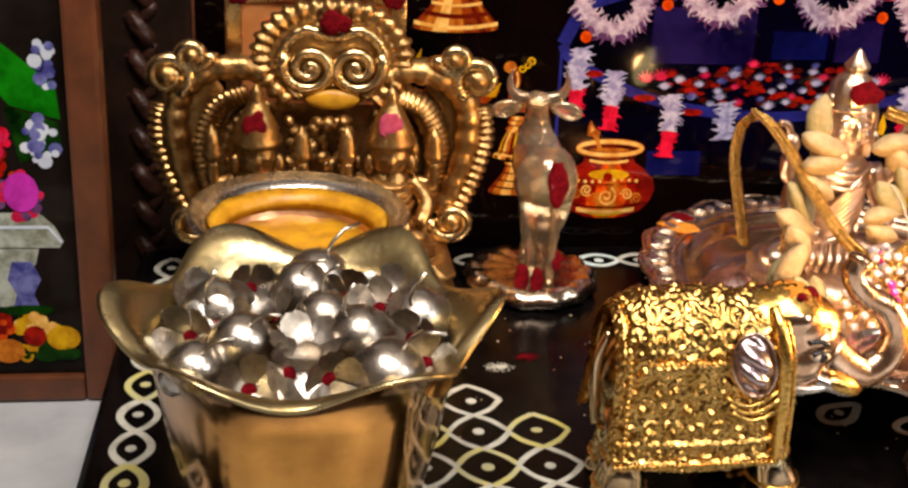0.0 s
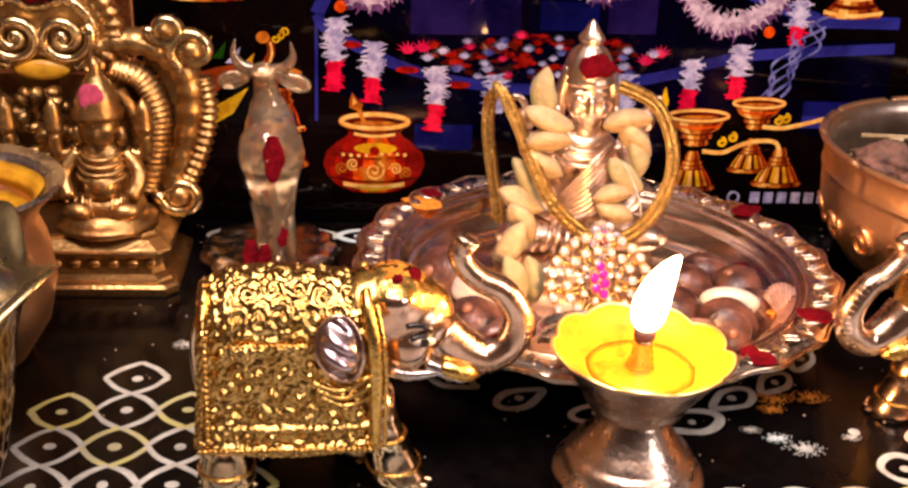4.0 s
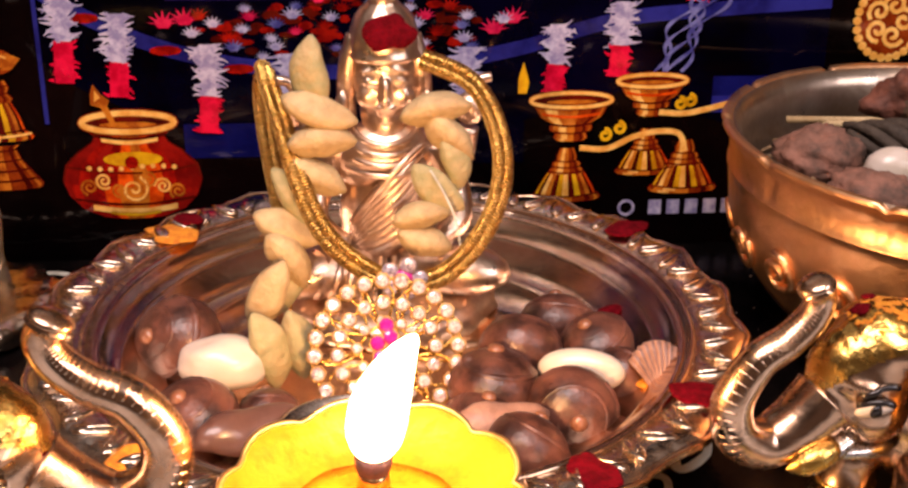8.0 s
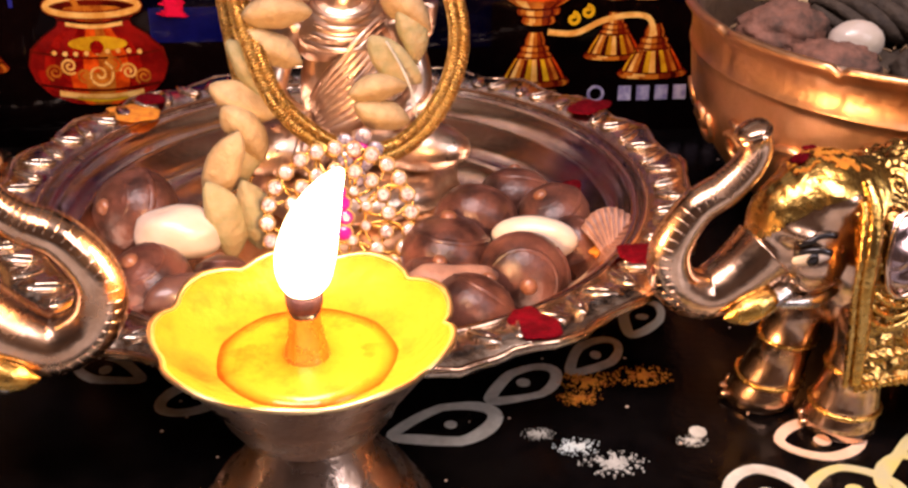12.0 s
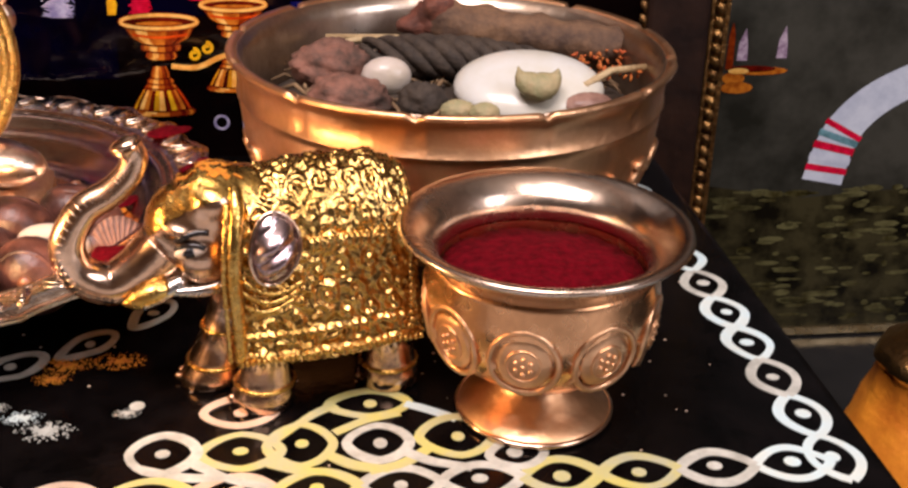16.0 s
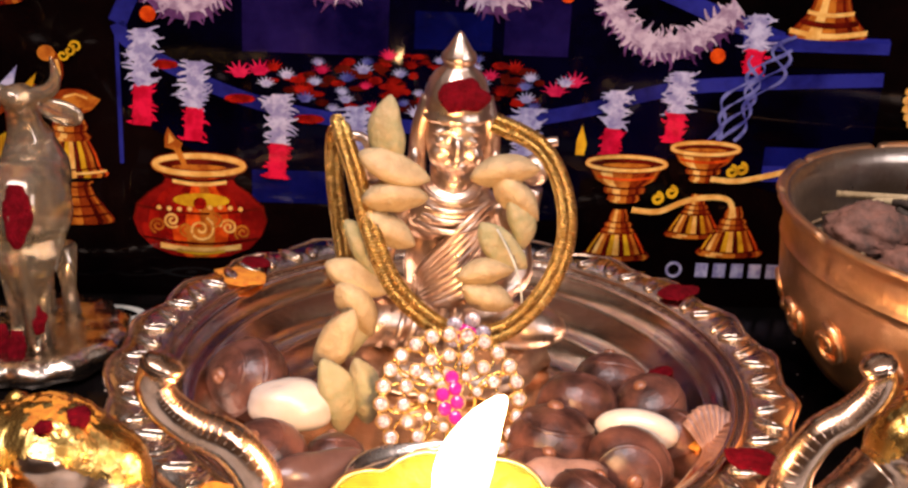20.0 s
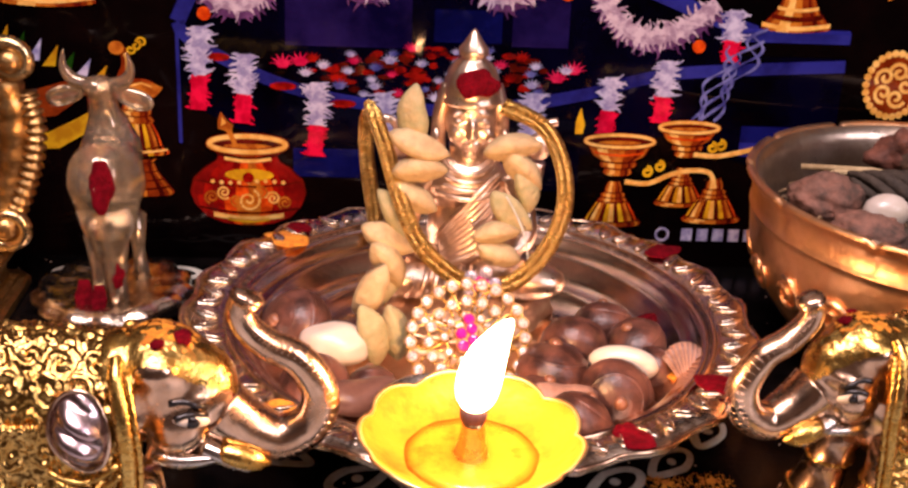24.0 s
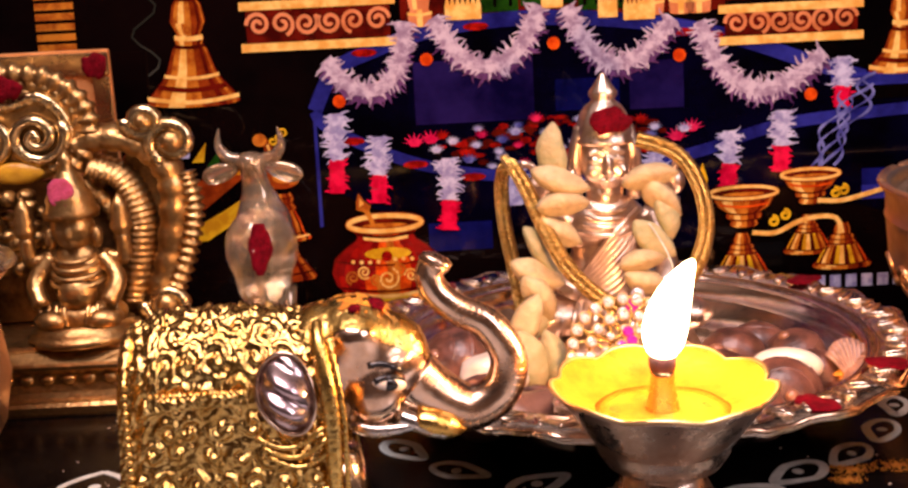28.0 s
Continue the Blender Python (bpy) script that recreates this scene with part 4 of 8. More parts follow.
for s in (-1, 1):
    def side_on(keys):
        return [(17.3 + s * a, b) for a, b in keys]
    beast = art("printed_beast", sheet(bmesh.new(), side_on([(p.x, p.y) for p in curve([(1.3, 12.2, 0), (1.9, 12.0, 0), (2.4, 12.4, 0), (2.9, 12.3, 0), (3.3, 12.8, 0), (3.2, 13.4, 0), (3.7, 13.9, 0), (3.4, 14.3, 0), (2.8, 14.0, 0), (2.6, 13.4, 0), (2.0, 13.1, 0), (1.5, 13.0, 0)], 48, True)]), 0.03, 0.05), P_GOLD_DARK, "printed rearing gilt beast")
    for keys in (((1.5, 12.5), (2.1, 12.6), (2.7, 12.9), (3.0, 13.5), (3.3, 14.0)), ((2.2, 12.3), (2.5, 11.7), (2.9, 11.5)), ((3.0, 12.6), (3.7, 12.3), (4.0, 12.6)), ((1.6, 12.2), (1.8, 11.6), (2.1, 11.4))):
        part("limb", ribbon(bmesh.new(), side_on([(p.x, p.y) for p in curve([(*q, 0) for q in keys], 16)]), 0.22, 0.05, 0.062), P_GOLD, beast, flat=True)
    for k in range(5):
        part("curl", ribbon(bmesh.new(), spiral(17.3 + s * (1.7 + 0.42 * k), 12.45 + 0.36 * k, 0.04, 0.24, k, 1.3 * s, 14), 0.08, 0.062, 0.075), P_GOLD_LIGHT, beast, flat=True)
wheel = art("printed_wheel", disc(bmesh.new(), 16.05, 7.9, 1.2, 0.05, 0.08, 30, 1.35), P_GOLD_DARK)
for i in range(26):
    a = i * 2 * math.pi / 26
    part("tooth", disc(bmesh.new(), 16.05 + 1.18 * math.cos(a), 7.9 + 1.32 * math.sin(a), 0.16, 0.07, 0.09, 7), P_GOLD_LIGHT, wheel, flat=True)
for k in range(5):
    part("scroll", ribbon(bmesh.new(), spiral(16.05 + 0.5 * math.cos(k * 1.26), 7.9 + 0.55 * math.sin(k * 1.26), 0.05, 0.42, k, 1.3, 14), 0.16, 0.08, 0.095), P_GOLD_LIGHT, wheel, flat=True)
for k in range(4):
    art("printed_lamp_rib", ribbon(bmesh.new(), [(p.x, p.y) for p in curve([(17.6, 6.3 + k * 0.33, 0), (18.7, 6.2 + k * 0.33, 0), (19.7, 6.45 + k * 0.3, 0), (20.4, 7.3 + k * 0.1, 0)], 14)], 0.13, 0.06, 0.08), P_YELLOW if k % 2 else P_GOLD_LIGHT)
art("printed_bird", disc(bmesh.new(), 17.75, 7.15, 0.5, 0.07, 0.09, 14, 0.45), P_GOLD)
# printed brass lamp with a bird, half hidden by the glass cow, and a yellow boat dish
bl = -14.85
flat_turned("printed_lamp_base", bl, 2.55, [(1.35, 0.0), (1.4, 0.12), (1.1, 0.5), (0.75, 0.95), (0.6, 1.35), (0.75, 1.5)], RAMP_GOLD, [(0.3, 0.08, P_MAROON, 1), (0.62, 0.07, P_MAROON, 1), (0.95, 0.06, P_MAROON, 1), (1.3, 0.06, P_MAROON, 1)])
flat_turned("printed_lamp_bell", bl, 4.25, [(1.22, 0.0), (1.28, 0.1), (1.0, 0.28), (0.85, 0.8), (0.6, 1.3)], RAMP_FLUTED, [(0.16, 0.08, P_GOLD_LIGHT, 1), (0.28, 0.06, P_MAROON, 1)])
flat_turned("printed_lamp_stem", bl, 5.5, [(0.62, 0.0), (0.72, 0.12), (0.55, 0.3), (0.62, 0.5), (0.5, 0.75)], RAMP_GOLD, [(0.3, 0.05, P_MAROON, 1), (0.55, 0.05, P_MAROON, 1)], 0.055)
bird = art("printed_bird", disc(bmesh.new(), -14.7, 6.85, 0.78, 0.05, 0.075, 18, 0.45), P_GOLD_DARK, "printed brass bird on a lamp")
part("wing", disc(bmesh.new(), -14.55, 6.9, 0.55, 0.075, 0.085, 16, 0.26), P_GOLD, bird, flat=True)
part("wing_glint", ribbon(bmesh.new(), [(-15.0, 7.0), (-14.6, 7.12), (-14.2, 6.98)], 0.07, 0.085, 0.092), P_GOLD_LIGHT, bird, flat=True)
part("tail", sheet(bmesh.new(), [(-14.2, 7.15), (-13.75, 6.95), (-14.05, 6.6), (-14.4, 6.55)], 0.06, 0.08), P_GOLD, bird, flat=True)
part("neck", ribbon(bmesh.new(), [(p.x, p.y) for p in curve([(-15.2, 6.8, 0), (-15.35, 7.3, 0), (-15.15, 7.8, 0), (-15.2, 8.3, 0), (-15.5, 8.5, 0)], 18)], 0.36, 0.06, 0.085), P_GOLD_DARK, bird, flat=True)
part("neck_glint", ribbon(bmesh.new(), [(p.x, p.y) for p in curve([(-15.28, 7.2, 0), (-15.1, 7.8, 0), (-15.18, 8.3, 0)], 12)], 0.1, 0.085, 0.092), P_GOLD_LIGHT, bird, flat=True)
part("head", disc(bmesh.new(), -15.5, 8.5, 0.3, 0.07, 0.09, 14, 0.27), P_GOLD, bird, flat=True)
for k in range(3):
    part("crest", ribbon(bmesh.new(), spiral(-14.95 + 0.22 * k, 8.45 + 0.15 * k, 0.04, 0.2, k, 1.1, 12), 0.08, 0.07, 0.09), P_YELLOW, bird, flat=True)
art("dish_shape", sheet(bmesh.new(), [(-19.4, 4.3), (-18.0, 4.35), (-16.9, 5.0), (-16.2, 6.2), (-17.2, 5.6), (-18.4, 5.0), (-19.4, 4.9)], 0.04, 0.06), P_YELLOW)
art("dish_shape", sheet(bmesh.new(), [(-19.4, 5.5), (-18.0, 5.7), (-16.4, 6.9), (-15.9, 7.4), (-17.6, 7.1), (-19.2, 6.6)], 0.03, 0.05), P_GOLD_DARK)
for k in range(7):
    art("printed_petal", sheet(bmesh.new(), [(-20.2 + k * 0.6, 8.3 - 0.2 * k), (-19.7 + k * 0.6, 8.3 - 0.2 * k), (-19.6 + k * 0.62, 9.3 - 0.25 * k)], 0.04, 0.06), [P_YELLOW, P_GREEN, P_WHITE][k % 3])
# printed ringed pillar and a curl of smoke
for i in range(14):
    art("pillar_ring", rect(-24.35, -22.75, 12.6 + i * 0.42, 12.6 + i * 0.42 + 0.28, 0.05), P_GOLD)
art("printed_smoke", ribbon(bmesh.new(), [(-19.9 + 0.55 * math.sin(i * 0.9), 11.4 + 0.32 * i) for i in range(18)], 0.09, 0.03, 0.05), P_GREY)

# ---- the picture at the far side, standing lower ----
rp = thing("framed_picture", 29.4, 22.6, -12.55, rx=88.0, label="dark framed picture with a gilt rope edge standing on the floor", category="picture")
part("picture_sheet", box(bmesh.new(), 0, 40, 0, 45, -0.6, 0), P_GREY, rp, "dark mottled print under glass", flat=True)
CARVED_GILT = material("carved_gilt", (0.42, 0.23, 0.07), 0.34, 0.9, (0.09, 0.04, 0.014), 110, 0.8, 420)
twist_trim("rope_trim", -0.35, 0, 45, rp, 0.3, 0.1, 0.62, CARVED_GILT)
part("gilt_fillet", box(bmesh.new(), -0.12, 0.12, 0, 45, 0, 0.2, 0.05), CARVED_GILT, rp, flat=True)
part("inner_fillet", box(bmesh.new(), -0.8, -0.62, 0, 45, 0, 0.24, 0.05), CARVED_GILT, rp, flat=True)
twist_trim("rope_trim", -0.4, 0, 40, rp, 0.22, 0.15, 0.55, CARVED_GILT, along="x")
part("gilt_line", box(bmesh.new(), 0, 40, 0.1, 0.5, 0, 0.12), BRASS_PALE, rp, flat=True)
part("frame_side", box(bmesh.new(), -2.2, -0.8, -0.02, 45, -0.9, 0.3, 0.15), FRAME_WOOD, rp, flat=True)
sleeve = curve([(11.6, 14.4, 0), (9.6, 13.6, 0), (7.7, 12.5, 0), (6.4, 10.9, 0), (5.85, 8.5, 0)], 20)
part("printed_garland", ribbon(bmesh.new(), [(p.x, p.y) for p in sleeve], [1.5 + 0.03 * k for k in range(len(sleeve))], 0, 0.02), P_PALE, rp, "printed white garland with banded ends", flat=True)
for k, (m2) in enumerate((P_RED, P_CYAN, P_RED, P_PALE, P_RED)):
    p, q = sleeve[-7 + k], sleeve[-6 + k]
    part("garland_band", ribbon(bmesh.new(), [(p.x, p.y), ((p.x + q.x * 2) / 3, (p.y + q.y * 2) / 3)], 2.15, 0.02, 0.03), m2, rp, flat=True)
# oil lamps mirrored in the glass, laid on as flat coloured shapes
for x, y, w, h in ((0.9, 13.3, 0.8, 0.28), (0.7, 13.75, 0.55, 0.3), (2.0, 14.1, 1.3, 0.2)):
    part("dish_shape", disc(bmesh.new(), x, y, w, 0, 0.02, 12, h), P_GOLD, rp, flat=True)
part("lamp_reflection", disc(bmesh.new(), 1.5, 14.2, 1.2, 0.02, 0.03, 14, 0.16), P_MAROON, rp, flat=True)
part("lamp_reflection", disc(bmesh.new(), 0.9, 14.1, 0.5, 0.03, 0.04, 14, 0.14), P_GOLD_LIGHT, rp, flat=True)
part("lamp_reflection", sheet(bmesh.new(), [(0.25, 14.2), (0.6, 14.2), (0.55, 15.8), (0.4, 16.4), (0.27, 15.8)], 0.02, 0.035), P_GOLD_DARK, rp, flat=True)
part("printed_ground", sheet(bmesh.new(), [(0.05, 0.5), (40, 0.5), (40, 7.4), (12, 8.2), (5, 7.7), (0.05, 8.4)], 0, 0.006), printed("ground", (0.1, 0.09, 0.05), (0.025, 0.022, 0.015), 45), rp, flat=True)
# the two mirrored flames, also flat colour
for x, y in ((1.0, 14.6), (2.9, 14.7)):
    part("flame_shape", sheet(bmesh.new(), [(x - 0.25, y), (x + 0.25, y), (x + 0.2, y + 0.7), (x + 0.05, y + 1.5), (x - 0.22, y + 0.8)], 0, 0.03), P_PINKWHITE, rp, flat=True)
bm = bmesh.new()
for _ in range(150):
    disc(bm, rnd.uniform(0.6, 14), rnd.uniform(0.8, 8.2), rnd.uniform(0.15, 0.8), 0, 0.012, 7, rnd.uniform(0.05, 0.2))
part("printed_grass", bm, printed("moss", (0.2, 0.19, 0.1), (0.08, 0.07, 0.03), 60), rp, flat=True)

# ---- the picture on the marble ledge ----
lp = thing("framed_picture", -32.1, 8.0, -2.15, rx=87.0, label="framed print of a decked green altar with a brown frame", category="picture")
part("picture_sheet", box(bmesh.new(), -30, -1.2, 1.0, 40, -0.6, 0), P_DUSK, lp, "dark print with a bright altar", flat=True)
part("frame_side", box(bmesh.new(), -1.2, 0.0, 0, 41, -0.8, 0.4, 0.15), FRAME_BROWN, lp, flat=True)
part("frame_bottom", box(bmesh.new(), -30, -1.22, 0, 1.0, -0.8, 0.4, 0.15), FRAME_BROWN, lp, flat=True)
part("printed_leaf", sheet(bmesh.new(), [(-6, 15.6), (-3.2, 13.6), (-1.6, 12.2), (-1.5, 11.0), (-3.2, 11.5), (-4.4, 13.0), (-6, 14.2)], 0, 0.02), printed("leaf", (0.04, 0.3, 0.02), (0.02, 0.16, 0.01), 50), lp, flat=True)
part("printed_leaf", sheet(bmesh.new(), [(-3.4, 11.5), (-1.6, 10.9), (-1.5, 9.9), (-3.0, 9.4)], 0, 0.02), P_GREEN, lp, flat=True)
for x, y, w, h, n, mats in ((-4.6, 12.5, 0.7, 0.8, 14, (P_RED, P_SCARLET)), (-4.4, 11.4, 0.8, 0.7, 16, (P_YELLOW, P_GOLD_LIGHT)), (-4.2, 10.2, 0.9, 0.6, 16, (P_ROSE, P_RED)), (-4.0, 9.2, 1.1, 0.6, 16, (P_ORANGE, P_SCARLET, P_GREEN)),
                            (-3.2, 8.1, 0.8, 0.9, 14, (P_ROSE, P_PLUM, P_ROSE)), (-2.2, 10.2, 0.6, 0.9, 12, (P_PALE, P_SMOKE)), (-1.9, 13.0, 0.4, 0.9, 8, (P_PALE, P_SMOKE)), (-5.2, 7.9, 1.2, 0.6, 14, (P_YELLOW, P_GREEN)),
                            (-4.2, 2.9, 0.5, 0.45, 8, (P_ORANGE, P_SCARLET)), (-2.9, 2.95, 0.8, 0.45, 10, (P_GOLD_LIGHT, P_YELLOW)), (-3.4, 2.0, 0.6, 0.25, 8, (P_GREEN, P_YELLOW)), (-2.3, 2.1, 0.6, 0.3, 8, (P_GREEN,)), (-5.4, 2.6, 0.8, 0.6, 10, (P_COPPER, P_ORANGE))):
    for k in range(n * 2):
        q, a = rnd.random() ** 0.5, rnd.uniform(0, 6.28)
        part("printed_flower", disc(bmesh.new(), min(-1.35, x + w * q * math.cos(a)), y + h * q * math.sin(a), rnd.uniform(0.12, 0.27), 0, 0.025 + 0.02 * rnd.random(), 9), mats[k % len(mats)], lp, flat=True)
part("printed_vase", sheet(bmesh.new(), [(-3.7, 3.7), (-2.7, 3.7), (-2.9, 4.3), (-2.6, 4.9), (-2.9, 5.6), (-3.6, 5.6), (-3.8, 4.9), (-3.5, 4.3)], 0.02, 0.035), P_SMOKE, lp, flat=True)
part("printed_stand", disc(bmesh.new(), -3.2, 3.65, 1.0, 0.02, 0.04, 16, 0.22), P_GREEN, lp, flat=True)
P_STONE = printed("pale_stone", (0.5, 0.53, 0.48), (0.27, 0.28, 0.22), 90)
part("printed_table", sheet(bmesh.new(), [(-6, 7.5), (-2.5, 7.5), (-2.0, 7.0), (-1.7, 6.4), (-1.85, 6.15), (-6, 6.15)], 0, 0.02), P_STONE, lp, flat=True)
part("table_edge", ribbon(bmesh.new(), [(-6, 6.95), (-2.2, 6.95), (-1.75, 6.35)], 0.12, 0.02, 0.03), P_PALE, lp, flat=True)
part("table_stem", sheet(bmesh.new(), [(-6, 6.1), (-2.6, 6.1), (-2.75, 5.5), (-3.2, 5.0), (-3.5, 4.4), (-3.3, 3.8), (-5, 3.8), (-4.8, 4.8), (-6, 5.2)], 0, 0.018), P_STONE, lp, flat=True)
part("printed_bud", disc(bmesh.new(), -3.05, 8.3, 0.62, 0.05, 0.07, 18, 0.75), printed("mauve", (0.6, 0.08, 0.5), (0.4, 0.04, 0.32), 60), lp, flat=True)
for x, y, w, h, mat in ((-3.0, 2.6, 0.42, 0.42, P_SCARLET), (-1.95, 2.5, 0.62, 0.5, P_YELLOW), (-2.6, 1.75, 0.42, 0.24, P_GREEN), (-1.85, 1.85, 0.5, 0.28, P_GREEN), (-4.0, 2.0, 0.6, 0.5, P_GOLD)):
    part("printed_fruit", disc(bmesh.new(), x, y, w, 0.05, 0.07, 18, h), mat, lp, flat=True)

# ---- the oil lamp ----
diya = thing("oil_lamp", -2.68, -2.6, 0, label="small brass oil lamp with a petal-edged cup and a lit wick", category="oil lamp")
part("base", lathe(bmesh.new(), [(0.1, 0.02), (2.36, 0.02), (2.44, 0.1), (2.4, 0.26), (2.24, 0.42), (2.14, 0.46), (2.12, 0.56), (2.06, 0.8), (1.94, 1.0), (1.84, 1.04), (1.8, 1.12), (1.55, 1.4), (1.26, 1.8), (1.04, 2.2), (0.96, 2.45), (0.1, 2.45)], 64), STEEL, diya, "turned bell-shaped foot with steps")


def petal(a, r, z, k=9):
    edge = max(0.0, (r - 1.6) / 1.0)
    s = abs(math.sin(a * k / 2))
    return r * (1 + 0.075 * edge * (s ** 0.55 - 0.5)), z + 0.16 * edge * (s - 0.5)


cup = part("cup", lathe(bmesh.new(), [(0.1, 2.42), (0.8, 2.44), (1.45, 2.62), (1.66, 2.95), (1.7, 3.15), (1.74, 3.2), (2.1, 3.75), (2.6, 4.5), (2.63, 4.55), (2.56, 4.55), (2.08, 3.88), (1.6, 3.44), (0.9, 3.2), (0.1, 3.15)], 80, mod=petal), STEEL, diya, "shallow cup with a scalloped petal edge")
# the flame's glow on the oily inside is put into this orange colour
part("oil_glow_lining", lathe(bmesh.new(), [(2.72, 4.6), (2.69, 4.67), (2.62, 4.64), (2.36, 4.36), (2.0, 4.1), (1.5, 3.9), (0.6, 3.8), (0.6, 3.75), (1.5, 3.84), (2.02, 4.04), (2.38, 4.29), (2.6, 4.55), (2.66, 4.56)], 80, mod=petal, ring_shape=True), material("oil_glow_brass", (0.32, 0.118, 0.006), 0.36, 0.3, (0.16, 0.042, 0.002), 75, 0.3, 400, spec=0.2, spread=(0.48, 0.72)), cup, "oily inner face with the flame's orange glow in its colour")
part("oil", lathe(bmesh.new(), [(0.05, 3.98), (0.7, 3.98), (1.3, 3.97), (1.78, 3.975), (1.6, 3.85), (0.05, 3.8)], 48), OIL, diya, "pool of golden oil")
part("petal_edge", lathe(bmesh.new(), [(2.62, 4.64), (2.68, 4.69), (2.73, 4.69), (2.74, 4.62), (2.7, 4.6), (2.66, 4.64)], 80, mod=petal, ring_shape=True), material("bare_brass", (0.8, 0.62, 0.32), 0.3, 1.0, (0.62, 0.42, 0.18), 60, 0.15, 400, rough2=0.45), cup, "bright worn brass along the petal edge")
part("wick_holder", lathe(bmesh.new(), [(0.56, 3.25), (0.48, 3.7), (0.35, 4.4), (0.29, 4.85), (0.3, 4.98), (0.05, 4.98)], 18), BRASS_PALE, diya, "tapered wick holder")
part("wick", lathe(bmesh.new(), [(0.27, 4.9), (0.34, 5.1), (0.34, 5.3), (0.25, 5.5), (0.13, 5.65), (0.03, 5.7)], 12), CHAR, diya, "charred cotton wick")
bm = bmesh.new()
tip = curve([(0, 0, 5.3), (0.02, 0, 5.6), (0.08, 0, 6.1), (0.24, 0, 6.7), (0.5, 0, 7.3), (0.78, 0, 7.75)], 26)
tube(bm, tip, [0.04 + 0.5 * math.sin(math.pi * min(1.0, (i + 1) / len(tip)) ** 0.8) ** 0.9 for i in range(len(tip))], 18)
fl = part("flame", bm, FLAME_M, diya, "bright yellow flame")
fl.visible_shadow = False


# ---- the two elephants ----
def elephant(x, y, rz, s, label, skin, ear_at, ahead=0.0):
    """A gilt elephant facing +x with a raised trunk."""
    e = thing("elephant_figurine", x, y, 0, rz, label, "figurine", "pair of gilt elephants")
    e.scale = (s, s, s)

    grid = random.Random(11)
    scrolls = {(a, b): ((a + 0.5 * (b % 2)) * 0.72 - 2.9 + grid.uniform(-0.12, 0.12), b * 0.64 - 5.4 + grid.uniform(-0.1, 0.1), grid.choice((-1, 1)), grid.uniform(0, 6.28), grid.uniform(0.32, 0.48)) for a in range(-1, 10) for b in range(-1, 19)}

    def relief(xx, v):
        """Embossed scrolls: spirals round scattered centres, with a boss in each and grain between."""
        w = v * 5.3
        b0 = int((w + 5.4) / 0.64 + 0.5)
        a0 = int((xx + 2.9) / 0.72 + 0.5)
        near = [scrolls[(a, b)] for a in (a0 - 1, a0, a0 + 1) for b in (b0 - 1, b0, b0 + 1) if (a, b) in scrolls]
        cx, cy, turn, start, size = min(near, key=lambda q: ((xx - q[0]) ** 2 + (w - q[1]) ** 2) / q[4])
        dx, dy = xx - cx, w - cy
        rho = math.hypot(dx, dy)
        arm = 0.5 + 0.5 * math.cos(math.atan2(dy, dx) * turn + rho * 19 + start)
        fade = max(0.0, 1 - (rho / (size * 1.2)) ** 3)
        boss = max(0.0, 1 - (rho / 0.09) ** 2)
        return 0.1 * arm ** 1.2 * fade + 0.06 * boss + 0.075 * noise.noise((xx * 4.5, w * 4.5, 5.0)) + 0.03 * noise.noise((xx * 12, w * 12, 9.0)) - 0.05

    # saddle cloth: a rounded back with sides that hang and flare a little
    bm = bmesh.new()
    rows, n, m = [], 190, 290
    for i in range(n + 1):
        u = i / n
        xx = -2.6 + 5.3 * u
        end = (1 - 0.16 * max(0.0, 1 - u * 7) ** 1.5) * (1 - 0.06 * max(0.0, u * 6 - 5))
        top = 6.8 + 0.25 * math.sin(math.pi * min(1, u * 1.1)) - 0.4 * max(0.0, 1 - u * 6) ** 2
        half, bottom = 1.72 * end, 1.95 + 0.1 * math.cos(u * 6.28)
        row = []
        for j in range(m + 1):
            v = j / m * 2 - 1
            a = abs(v)
            if a < 0.5:
                th = a / 0.5 * math.pi / 2
                yy, zz = half * math.sin(th) ** 1.05, top - (1 - math.cos(th)) * 2.3
            else:
                k = (a - 0.5) / 0.5
                yy, zz = half + 0.3 * k ** 1.4, (top - 2.3) * (1 - k) + bottom * k
            d = relief(xx, v)
            hem = i < 8 or i > n - 6 or a > 0.955 or abs(a - 0.86) < 0.012 or (abs(a - 0.44) < 0.02 and -1.9 < xx < 0.6) or (abs(xx + 1.65) < 0.12 and a < 0.44)
            if hem:
                d = 0.1 + 0.03 * math.sin(xx * 28) * math.sin(v * 90) + 0.05 * noise.noise((xx * 8, v * 40, 2.0))
            sg = 1 if v >= 0 else -1
            up = max(0.0, 1 - a / 0.45)
            row.append(bm.verts.new((ahead + xx - (0.3 * (a - 0.5) if a > 0.5 else 0) * (1 if u < 0.5 else 0), sg * (yy + d * (1 - up)), zz + d * up)))
        rows.append(row)
    for a, b in zip(rows, rows[1:]):
        for j in range(m):
            bm.faces.new((a[j], b[j], b[j + 1], a[j + 1]))
    cloth = part("saddle_cloth", bm, GOLD_CHASED, e, "chased gold saddle cloth with a raised hem")
    # the inner face of the cloth, a little smaller
    lining = cloth.data.copy()
    for v in lining.vertices:
        v.co.y *= 0.88
        v.co.z -= 0.0012 if v.co.z > 0.05 else 0.0
    inner = new("cloth_lining", lining)
    inner.parent = cloth

    def side(zz):
        """How far out the cloth lies at a height."""
